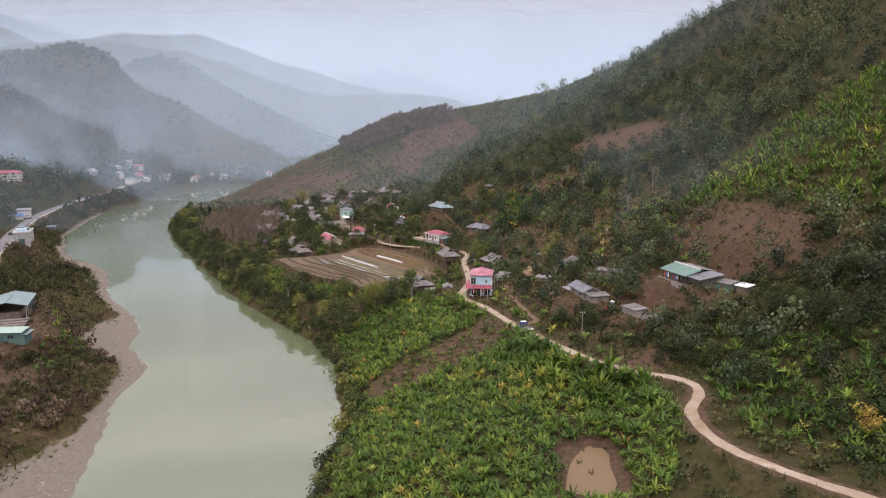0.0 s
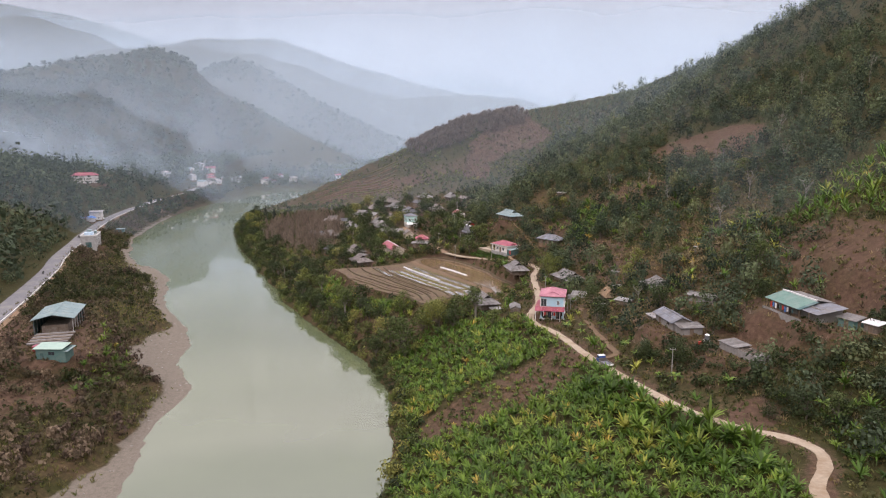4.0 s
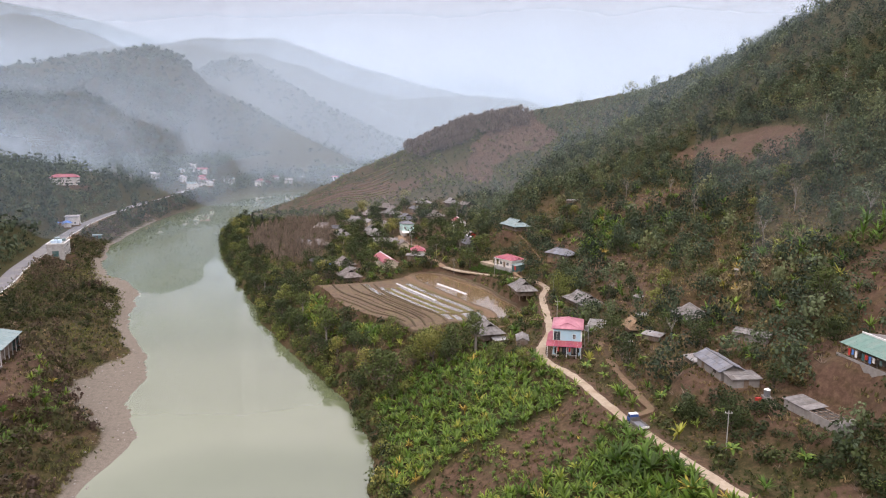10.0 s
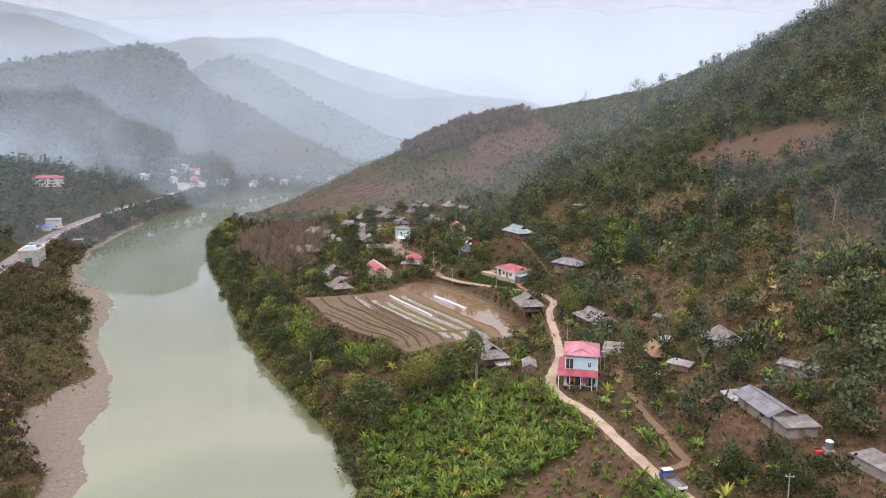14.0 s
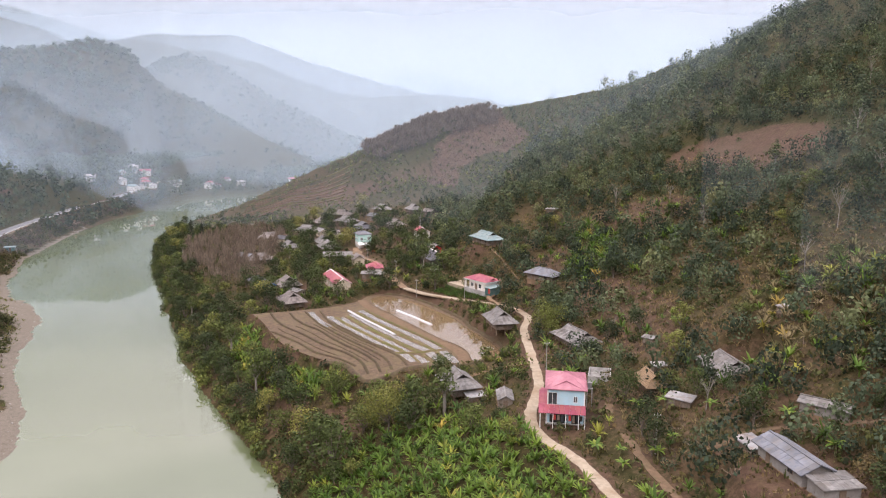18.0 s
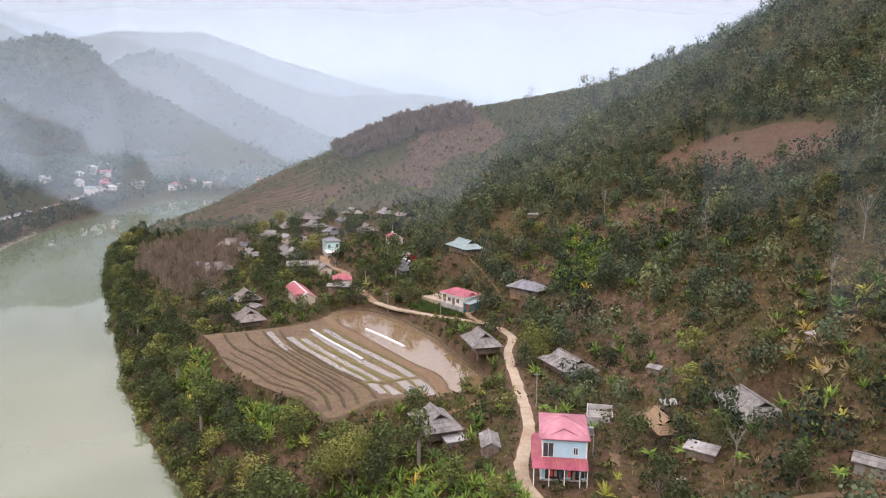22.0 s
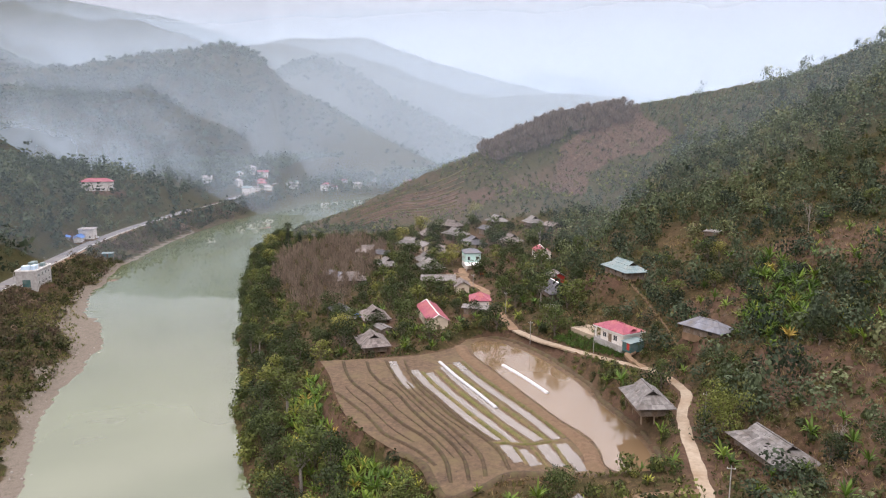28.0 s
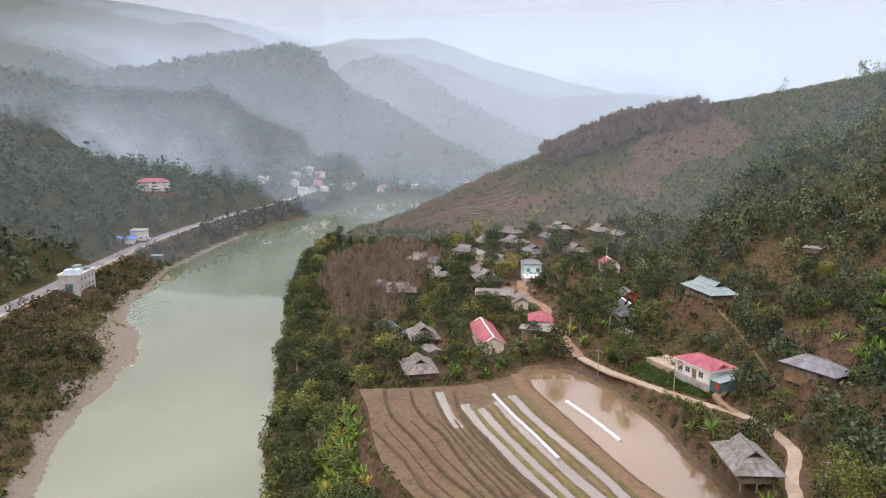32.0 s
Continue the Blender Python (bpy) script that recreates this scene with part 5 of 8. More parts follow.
scatter("undergrowth", weeds, m["p"][ok], rng.uniform(0.8, 2.2, n), np.clip(0.55 + 1.5 * fbm(m["x"], m["y"] + 12, 17, 3)[ok] + rng.normal(size=n) * 0.28, 0, 1), [BANK_SCRUB], "low dead weeds and green shoots on the bank", "undergrowth", 200)

# -- bananas and bright shrubs beside the timber shed
shed_side = np.array([(-126, 222), (-117, 224), (-107, 200), (-104, 184), (-110, 180), (-117, 200)], float)
grove("banana_grove", shed_side, 2.4, 204, 1.4, 2.6, 0.5, 0.2, [BANANA], "bright green banana plants beside the timber shed", 0.25)

# -- shrubs that lean over the water along the east bank
rng = np.random.RandomState(220)
by = np.arange(84, 560, 1.5) + rng.uniform(-0.6, 0.6, 318)
bx = np.interp(by, EAST_BANK[:, 0], EAST_BANK[:, 1])
reach = np.arange(-5, 8, 0.4)
wet = land(bx[:, None] + reach[None], np.repeat(by[:, None], len(reach), 1)) > 0.2
bx = bx + reach[np.argmax(wet, 1)] + rng.uniform(-1.3, 1.8, len(bx))
keep = rng.rand(len(bx)) < 0.9 + 0.5 * fbm(bx, by, 30, 2)
bx, by = bx[keep], by[keep]
n = len(bx)
size = rng.uniform(0.9, 2.9, n)
scatter("waterside_shrubs", lush, np.stack([bx, by, land(bx, by) - 0.2], 1), np.stack([size, size, size * rng.uniform(0.8, 1.3, n)], 1), np.clip(0.4 + 0.9 * fbm(bx, by, 20, 2) + rng.normal(size=n) * 0.25, 0, 1), [TREE_LEAF], "green shrubs overhanging the water's edge", "shrubs", 221)

# -- rows of stalks and stumps on the felled strip
su, sv = np.meshgrid(np.arange(-40, 40, 1.5), np.arange(526, 655, 3.2))
su, sv = su.ravel(), sv.ravel() + 1.2 * np.sin(su.ravel() * 0.35)
jit = np.random.RandomState(245)
su, sv = su + jit.uniform(-0.5, 0.5, su.shape), sv + jit.uniform(-0.4, 0.4, sv.shape)
ok = (inside(su, sv, SCAR) < 1) & (jit.rand(len(su)) < 0.8)
n = ok.sum()
scatter("felled_stalks", [tuft(s, 8, 1.3) for s in (246, 247, 248)], np.stack([su, sv, land(su, sv)], 1)[ok], jit.uniform(0.8, 1.7, n), jit.uniform(0.2, 1.0, n), [DRY], "rows of dry stalks and brushwood on the felled strip", "stalks", 249)

# -- green clumps on the flank of the spur
m = sown(-135, 45, 528, 625, 2.5, 240)
knots = fbm(m["x"] + 21, m["y"] + 64, 24, 3)
ok = m["up"] & (m["bare"] < 0.6) & (m["dice"] < np.where(knots > -0.04, 0.75, 0.05))
n = ok.sum()
rng = np.random.RandomState(241)
scatter("spur_scrub", small_bush, m["p"][ok] + (0, 0, -0.15), rng.uniform(0.9, 2.0, n), np.clip(0.6 + rng.normal(size=n) * 0.2, 0, 1), [TREE_LEAF], "light green scrub in clumps on the spur", "scrub", 242)

# ---------------------------------------------------------------- single trees
def limb(bm, p, q, r0, r1, sides=6):
    p, q = Vector(p), Vector(q)
    d = (q - p).normalized()
    u = d.orthogonal().normalized()
    w = d.cross(u)
    a = [bm.verts.new(p + (u * math.cos(k * 6.283 / sides) + w * math.sin(k * 6.283 / sides)) * r0) for k in range(sides)]
    b = [bm.verts.new(q + (u * math.cos(k * 6.283 / sides) + w * math.sin(k * 6.283 / sides)) * r1) for k in range(sides)]
    for k in range(sides):
        bm.faces.new((a[k], a[(k + 1) % sides], b[(k + 1) % sides], b[k]))


def tree(seed, high, wide, leaves, leaf, tone, label, trunk_share=0.16, bark=None, material=None, name="tree"):
    """One tree: tapered trunk with limbs, and a crown of lobes of single leaves."""
    rng = np.random.RandomState(seed)
    t = thing(name, Matrix.Identity(4), label, "tree")
    trunk_top = high * trunk_share
    bm = bmesh.new()
    bend = rng.uniform(-0.3, 0.3, 2)
    mid = (bend[0], bend[1], trunk_top)
    limb(bm, (0, 0, -0.6), mid, high * 0.028, high * 0.02)
    cen, rad = [], []
    for k in range(10):
        a = k * 1.9 + rng.uniform(-0.4, 0.4)
        r = wide * rng.uniform(0.2, 0.62) * (k > 0)
        c = (r * math.cos(a), r * math.sin(a), trunk_top + (high - trunk_top) * rng.uniform(0.12, 0.82))
        limb(bm, mid, c, high * 0.012, high * 0.004, 5)
        cen.append(c)
        rad.append(wide * rng.uniform(0.28, 0.46))
    cen.append((0, 0, high - wide * 0.35))
    rad.append(wide * 0.4)
    part("trunk", bm, bark or BARK, t)
    v = leaves_on(rng, cen, rad, leaves, leaf, 0.3, 0.3)
    f = np.arange(len(v)).reshape(-1, 4)
    for c, r in zip(cen[:7], rad[:7]):
        ico = np.array(ICO) * r * 0.78 * rng.uniform(0.8, 1.15, (12, 1)) + c
        tri = np.array(ICO_F) + len(v)
        f = np.vstack([f, np.c_[tri, tri[:, 2]]])
        v = np.vstack([v, ico])
    me = mesh_from("crown", v, f, [material or TREE_LEAF], np.full(len(v), tone) + rng.normal(size=len(v)) * 0.02)
    me.validate()
    c = new("crown", me)
    c.parent = t
    return t


kinds = [
    tree(201, 6.5, 3.0, 660, 0.185, 0.2, "dark green broadleaf tree on the bank"), tree(202, 8.0, 3.4, 720, 0.20, 0.4, "tall leafy green tree near the village"),
    tree(203, 5.0, 2.8, 600, 0.18, 0.55, "low spreading green tree on the slope"), tree(204, 7.0, 3.0, 660, 0.185, 0.08, "very dark rounded fruit tree by the houses"),
    tree(205, 6.0, 2.6, 560, 0.185, 0.8, "light green feathery tree among darker ones"), tree(206, 9.0, 2.6, 480, 0.20, 0.45, "slender pale-stemmed tree with a thin crown", 0.45, PALE_BARK),
    tree(207, 7.5, 3.8, 720, 0.20, 0.95, "yellow-green spreading tree on the slope"),
]
spots = []
m = sown(-215, -15, 214, 560, 5.4, 210)
bank = m["free"] & (m["de"] > 2.2) & (m["de"] < 13) & (m["dice"] < 0.85)
spots += [(*p, 0.8 + 0.75 * d) for p, d in zip(m["p"][bank], m["dice2"][bank])]
m = sown(-118, -14, 318, 522, 6.0, 211)
vil = m["free"] & (m["de"] > 13) & (m["road"] > 4) & (m["dice"] < 0.62) & (inside(m["x"], m["y"], GROVE) > 2) & (m["df"] * m["up"] < 45)
spots += [(*p, 0.85 + 0.65 * d) for p, d in zip(m["p"][vil], m["dice2"][vil])]
m = sown(-85, 8, 214, 318, 5.0, 212)
low = m["free"] & (m["de"] > 8) & (m["dice"] < 0.34) & (m["bare"] < 0.5) & (m["field"] > 8) & (np.hypot(m["x"] + 5, m["y"] - 249) > 13) & (inside(m["x"], m["y"], BANANA_FIELD) > -4) & (inside(m["x"], m["y"], BANANA_BANK) > 0) & ~m["up"]
spots = [(*p, 0.75 + 0.9 * d) for p, d in zip(m["p"][low], m["dice2"][low])] + spots
m = sown(10, 100, 120, 370, 9, 213)
hil = m["free"] & m["up"] & (m["dice"] < 0.3) & (m["bare"] < 0.75) & (inside(m["x"], m["y"], BANANA_SLOPE) > 2)
spots += [(*p, 0.7 + 0.6 * d) for p, d in zip(m["p"][hil], m["dice2"][hil])]
pick = random.Random(5)
used = set()
spots = spots[:180] + pick.sample(spots[180:], min(185, len(spots) - 180))
for x, y, z, s in spots:
    k = pick.choices(range(7), (5, 4, 4, 5, 1.3, 1, 0.5) if y < 300 and x < 8 else (6, 3.5, 4, 6, 1.3, 1.5, 1))[0]
    mt = pose(x, y, z, 0, 0, pick.uniform(0, 360))
    if k in used:
        c = copy_thing(kinds[k], mt)
    else:
        c = kinds[k]
        c.matrix_world = mt
        used.add(k)
    c.scale = (s * 1.12, s * 1.12, s * pick.uniform(0.72, 1.0))
    tagged(c, group="trees")


def one(t, x, y, turn=0, s=1.0):
    t.matrix_world = pose(x, y, ground(x, y), 0, 0, turn) @ Matrix.Scale(s, 4)
    return t


one(tree(220, 8.5, 6.2, 2900, 0.18, 0.72, "broad autumn-tinged tree overhanging the road", 0.2), 14.6, 278)
one(tree(221, 5.5, 3.6, 1356, 0.160, 0.35, "rounded dark green tree by the paddy's corner"), -12.5, 255)
one(tree(231, 9.0, 6.6, 3000, 0.19, 0.86, "broad feathery yellow-green tree above the bank", 0.2), -22, 232)
one(tree(232, 8.0, 5.4, 2200, 0.18, 0.5, "tall leafy tree between the bank and the paddy"), -36, 251)
one(tree(233, 6.0, 4.4, 1500, 0.17, 0.1, "dense dark tree leaning over the water"), -57, 256)
one(tree(234, 7.0, 4.6, 1500, 0.17, 0.3, "dark green tree beside the two-storey house"), 24, 226)
one(tree(222, 5.0, 3.2, 1356, 0.160, 0.1, "dense dark green bush beside the red field"), 59, 188)
one(tree(223, 4.6, 2.8, 684, 0.20, 1.0, "bright yellow-green bush by the road", material=BANANA), 67, 104)
one(tree(224, 5.0, 3.2, 722, 0.21, 0.9, "bright yellow-green bush by the road", material=BANANA), 72, 101)
one(tree(225, 3.2, 3.0, 722, 0.17, 0.9, "pale grey-green rounded bush below the track", material=SCRUB), 47.5, 186.5)
one(tree(226, 3.0, 3.0, 722, 0.17, 0.8, "pale grey-green rounded bush below the track", material=SCRUB), 49.5, 180)
one(tree(227, 6.0, 4.2, 1550, 0.167, 0.15, "dark green tree on the slope below the block house"), 36.5, 171.5)
one(tree(228, 5.0, 3.6, 1356, 0.167, 0.12, "dark green bush below the block house"), 31, 178)
one(tree(229, 7.0, 5.0, 1679, 0.167, 0.12, "dense dark tree beside the banana plants"), 76, 140)
one(tree(230, 7.0, 5.0, 1679, 0.167, 0.18, "dense dark tree beside the banana plants"), 88, 146)


big_dark = one(tree(235, 6.5, 4.6, 1500, 0.167, 0.08, "dense dark tree on the slope above the road"), 73.6, 149)
tagged(big_dark, group="dark trees above the road")
for x, y, turn, s in ((79.5, 142.5, 50, 0.9), (78, 131.5, 120, 1.0), (83.5, 135, 200, 1.1), (66, 146.5, 260, 0.75), (58, 143, 310, 0.6), (51, 150, 20, 0.6), (86, 152, 80, 1.0), (47, 146.5, 150, 0.5), (84, 124, 15, 0.9)):
    c = copy_thing(big_dark, pose(x, y, ground(x, y), 0, 0, turn))
    c.scale = (s, s, s)


def conifer(x, y, high):
    t = thing("conifer", pose(x, y, ground(x, y)), "dark narrow conifer standing alone on the point", "tree")
    bm = bmesh.new()
    limb(bm, (0, 0, -0.5), (0, 0, high * 0.95), high * 0.025, 0.03)
    part("trunk", bm, BARK, t)
    rng = np.random.RandomState(9)
    vs = []
    for k in range(9):
        z, r = high * (0.15 + 0.09 * k), high * 0.2 * (1 - k / 9.5)
        vs.append(leaves_on(rng, [(0, 0, z)], [r], 40, 0.4, -0.2, 0.5, 0.35))
    v = np.vstack(vs)
    me = mesh_from("crown", v, np.arange(len(v)).reshape(-1, 4), [FOREST], np.zeros(len(v)))
    c = new("crown", me)
    c.parent = t


conifer(-172, 497, 13)
conifer(-168, 503, 9)


# ---------------------------------------------------------------- single banana plants near the road
def banana_plant(label):
    """One plant: a fleshy stem and broad arching leaves, each a part."""
    t = thing("banana_plant", Matrix.Identity(4), label, "banana plant", "banana plants by the road")
    bm = bmesh.new()
    limb(bm, (0, 0, -0.4), (0.04, 0.02, 1.15), 0.15, 0.11, 8)
    limb(bm, (0.04, 0.02, 1.15), (0.05, 0.05, 1.75), 0.11, 0.05, 8)
    part("stem", bm, STEM, t)
    rng = np.random.RandomState(31)
    for k in range(10):
        a = k * 2.4 + rng.uniform(-0.3, 0.3)
        rise, run, droop, wid = rng.uniform(0.7, 1.5), rng.uniform(1.2, 1.8), rng.uniform(0.4, 1.5), rng.uniform(0.22, 0.32)
        vs, fs = [], []
        for i in range(7):
            s = i / 6
            r, z, w = run * s, 1.5 + rise * s - droop * s ** 2.2, wid * (0.18, 0.7, 1.0, 1.0, 0.85, 0.55, 0.08)[i]
            c, sn = math.cos(a), math.sin(a)
            vs += [(r * c - w * sn, r * sn + w * c, z - w * 0.35), (r * c, r * sn, z), (r * c + w * sn, r * sn - w * c, z - w * 0.35)]
        for i in range(6):
            q = 3 * i
            fs += [(q, q + 1, q + 4, q + 3), (q + 1, q + 2, q + 5, q + 4)]
        leaf = new("leaf", mesh_from("leaf", vs, fs, [BANANA], np.full(len(vs), 0.25 + 0.06 * k)))
        leaf.parent = t
    return t


first = banana_plant("tall banana plant with broad arching green leaves")
m = sown(14, 76, 120, 262, 5.5, 230)
ok = m["free"] & (m["road"] > 2.5) & (m["road"] < 17) & (m["dice"] < 0.33) & (m["bare"] < 0.8)
near_spots = m["p"][ok][:44]
for k, (x, y, z) in enumerate(near_spots):
    b = first if k == 0 else copy_thing(first, Matrix.Identity(4))
    b.matrix_world = pose(x, y, z, 0, 0, 47 * k)
    s = 0.75 + 0.08 * (k * 7 % 6)
    b.scale = (s, s, s * 1.05)

# ---------------------------------------------------------------- building parts
ROOF_GREY = plain("fibre_cement_roof", (0.110, 0.106, 0.101), (0.235, 0.226, 0.215), 1.6, 0.9, 0.3, (0.13, 0.115, 0.10), 0.5, vary=0.25)
ROOF_DARK = plain("dark_tile_roof", (0.055, 0.056, 0.064), (0.12, 0.12, 0.13), 2.0, 0.8, 0.3, (0.16, 0.155, 0.15), 0.6, vary=0.25)
ROOF_SLATE = plain("blue_grey_roof", (0.115, 0.125, 0.145), (0.20, 0.21, 0.235), 2.0, 0.75, 0.25, (0.14, 0.13, 0.12), 0.5, vary=0.18)
ROOF_BROWN = plain("weathered_shingle_roof", (0.118, 0.104, 0.095), (0.235, 0.208, 0.19), 2.2, 0.95, 0.4, (0.10, 0.085, 0.075), 0.6, vary=0.28)
ROOF_RED = plain("red_metal_roof", (0.21, 0.038, 0.062), (0.31, 0.072, 0.105), 0.9, 0.5, 0.06, (0.34, 0.11, 0.10), 0.3, vary=0.06)
ROOF_PINK = plain("pink_metal_roof", (0.27, 0.095, 0.125), (0.36, 0.145, 0.180), 0.8, 0.5, 0.06, (0.42, 0.18, 0.21), 0.3, vary=0.05)
ROOF_TEAL = plain("teal_metal_roof", (0.115, 0.18, 0.185), (0.19, 0.265, 0.265), 1.0, 0.5, 0.06, (0.23, 0.27, 0.25), 0.4, vary=0.06)
ROOF_GREEN = plain("green_metal_roof", (0.072, 0.155, 0.125), (0.12, 0.215, 0.178), 1.0, 0.5, 0.06, (0.15, 0.20, 0.17), 0.4, vary=0.06)
ROOF_BLUE = plain("blue_tarpaulin", (0.05, 0.15, 0.42), (0.10, 0.24, 0.56), 1.5, 0.5, 0.1, vary=0.08)
TIN = plain("bare_tin", (0.26, 0.26, 0.26), (0.44, 0.44, 0.44), 1.4, 0.45, 0.1, (0.28, 0.22, 0.18), 0.8, 0.5, 0.15)
THATCH = plain("straw_thatch", (0.16, 0.105, 0.06), (0.31, 0.215, 0.13), 9.0, 1.0, 0.8, (0.20, 0.15, 0.10), 0.8, vary=0.15)
WHITE_WALL = plain("white_plaster", (0.62, 0.60, 0.56), (0.76, 0.74, 0.71), 0.8, 0.9, 0.1, (0.55, 0.50, 0.44), 0.35)
BLUE_WALL = plain("light_blue_plaster", (0.33, 0.55, 0.66), (0.44, 0.66, 0.76), 0.8, 0.85, 0.08, (0.42, 0.58, 0.64), 0.3)
MINT_WALL = plain("mint_plaster", (0.33, 0.55, 0.51), (0.44, 0.64, 0.60), 0.8, 0.85, 0.08, (0.45, 0.6, 0.55), 0.3)
CREAM_WALL = plain("cream_plaster", (0.58, 0.50, 0.38), (0.70, 0.62, 0.50), 0.8, 0.9, 0.1, (0.5, 0.42, 0.33), 0.4)
BLOCK_WALL = plain("grey_block_wall", (0.20, 0.19, 0.178), (0.32, 0.305, 0.288), 1.4, 0.95, 0.4, (0.22, 0.20, 0.17), 0.5)
PLANK_WALL = plain("weathered_planks", (0.085, 0.066, 0.050), (0.19, 0.15, 0.118), 3.0, 0.95, 0.5, (0.24, 0.21, 0.18), 0.6, vary=0.2)
TEAL_WALL = plain("teal_sheet_wall", (0.030, 0.085, 0.085), (0.060, 0.135, 0.13), 1.2, 0.6, 0.1, (0.12, 0.16, 0.15), 0.5)
GREEN_WALL = plain("green_painted_wall", (0.06, 0.14, 0.13), (0.11, 0.20, 0.18), 1.2, 0.7, 0.1, (0.14, 0.2, 0.18), 0.4)
GLASS = plain("dark_window_glass", (0.03, 0.035, 0.04), (0.06, 0.07, 0.08), 1.0, 0.12, 0.0, spec=0.6)
# near-black: painted shade for openings, plain dark colour on vehicles, cloth and cables
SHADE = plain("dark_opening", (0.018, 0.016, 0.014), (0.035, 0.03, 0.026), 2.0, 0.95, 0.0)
WOOD = plain("timber", (0.10, 0.072, 0.05), (0.22, 0.165, 0.12), 4.0, 0.9, 0.4)
CONCRETE_GREY = plain("grey_concrete", (0.34, 0.335, 0.325), (0.48, 0.475, 0.46), 1.2, 0.95, 0.2, (0.27, 0.255, 0.235), 0.4)
WHITE_TRIM = plain("white_trim", (0.62, 0.62, 0.60), (0.78, 0.78, 0.76), 2.0, 0.7, 0.05)
RED_PAINT = plain("red_paint", (0.35, 0.03, 0.025), (0.50, 0.06, 0.045), 2.0, 0.6, 0.05)
PLASTIC = plain("white_plastic_sheet", (0.38, 0.39, 0.40), (0.56, 0.57, 0.58), 2.5, 0.35, 0.3)


def box(bm, x0, x1, y0, y1, z0, z1, m=None):
    p = [Vector((x, y, z)) for z in (z0, z1) for x, y in ((x0, y0), (x1, y0), (x1, y1), (x0, y1))]
    v = [bm.verts.new(m @ q if m else q) for q in p]
    for f in ((3, 2, 1, 0), (4, 5, 6, 7), (0, 1, 5, 4), (1, 2, 6, 5), (2, 3, 7, 6), (3, 0, 4, 7)):
        bm.faces.new([v[i] for i in f])
    return bm


def boxes(*dims, m=None):
    bm = bmesh.new()
    for d in dims:
        box(bm, *d, m=m)
    return bm


def slab(bm, quad, thick):
    """A sheet: four corners of its top, and its thickness."""
    a, b, c, d = [Vector(q) for q in quad]
    n = (b - a).cross(d - a)
    if n.length < 1e-6:
        n = (c - a).cross(d - a)
    n = n.normalized() * thick
    top, low = [bm.verts.new(q) for q in (a, b, c, d)], [bm.verts.new(q - n) for q in (a, b, c, d)]
    bm.faces.new(top)
    bm.faces.new(low[::-1])
    for i in range(4):
        j = (i + 1) % 4
        bm.faces.new((top[i], low[i], low[j], top[j]))


def sheets(poly, wide, rows, rng, lap=0.05, thick=0.03, lift=0.05):
    """Splits one roof slope (eave left, eave right, top right, top left) into lapped sheets."""
    a, b, c, d = [Vector(p) for p in poly]
    cols = max(1, round((b - a).length / wide))
    n = (b - a).cross(d - a).normalized()
    out = []
    for j in range(rows):
        v0, v1 = j / rows, min(1, (j + 1) / rows + 0.03)
        for i in range(cols):
            u0, u1 = i / cols, (i + 1) / cols - 0.02 / max(1, cols)
            def at(u, v):
                return a.lerp(b, u).lerp(d.lerp(c, u), v)
            k = rng.uniform(0, 0.025)
            low = n * (lift + lap + k)
            high = n * (lift + k)
            q = (at(u0, v0) + low, at(u1, v0) + low, at(u1, v1) + high, at(u0, v1) + high)
            out.append(q)
    return out


def roof_slopes(L, W, eave, ridge_z, style, over=0.6):
    """The slopes of a roof over a plan of L by W, round the origin; and its upright gables."""
    x, y = L / 2 + over, W / 2 + over
    if style == "gable":
        return [((-x, -y, eave), (x, -y, eave), (x, 0, ridge_z), (-x, 0, ridge_z)), ((x, y, eave), (-x, y, eave), (-x, 0, ridge_z), (x, 0, ridge_z))], []
    if style == "shed":
        return [((-x, -y, eave), (x, -y, eave), (x, y, ridge_z), (-x, y, ridge_z))], []
    if style == "hip":
        r = max(x - y, 0.3)
        return [((-x, -y, eave), (x, -y, eave), (r, 0, ridge_z), (-r, 0, ridge_z)), ((x, y, eave), (-x, y, eave), (-r, 0, ridge_z), (r, 0, ridge_z)), ((x, -y, eave), (x, y, eave), (r, 0.02, ridge_z), (r, -0.02, ridge_z)), ((-x, y, eave), (-x, -y, eave), (-r, -0.02, ridge_z), (-r, 0.02, ridge_z))], []
    # a hipped roof with small gables at the top of its ends
    k = 0.62
    zk, yk, xk = eave + (ridge_z - eave) * k, y * (1 - k), x - y * 0.75
    s = []
    for sg in (1, -1):
        s.append(((-sg * x, -sg * y, eave), (sg * x, -sg * y, eave), (sg * xk, -sg * yk, zk), (-sg * xk, -sg * yk, zk)))
        s.append(((-sg * (xk + 0.35), -sg * yk, zk), (sg * (xk + 0.35), -sg * yk, zk), (sg * (xk + 0.35), 0, ridge_z), (-sg * (xk + 0.35), 0, ridge_z)))
        s.append(((sg * x, -sg * y, eave), (sg * x, sg * y, eave), (sg * xk, sg * yk, zk), (sg * xk, -sg * yk, zk)))
    g = [((sg * xk, -sg * yk, zk), (sg * xk, sg * yk, zk), (sg * xk, 0, ridge_z - 0.08)) for sg in (1, -1)]
    return s, g


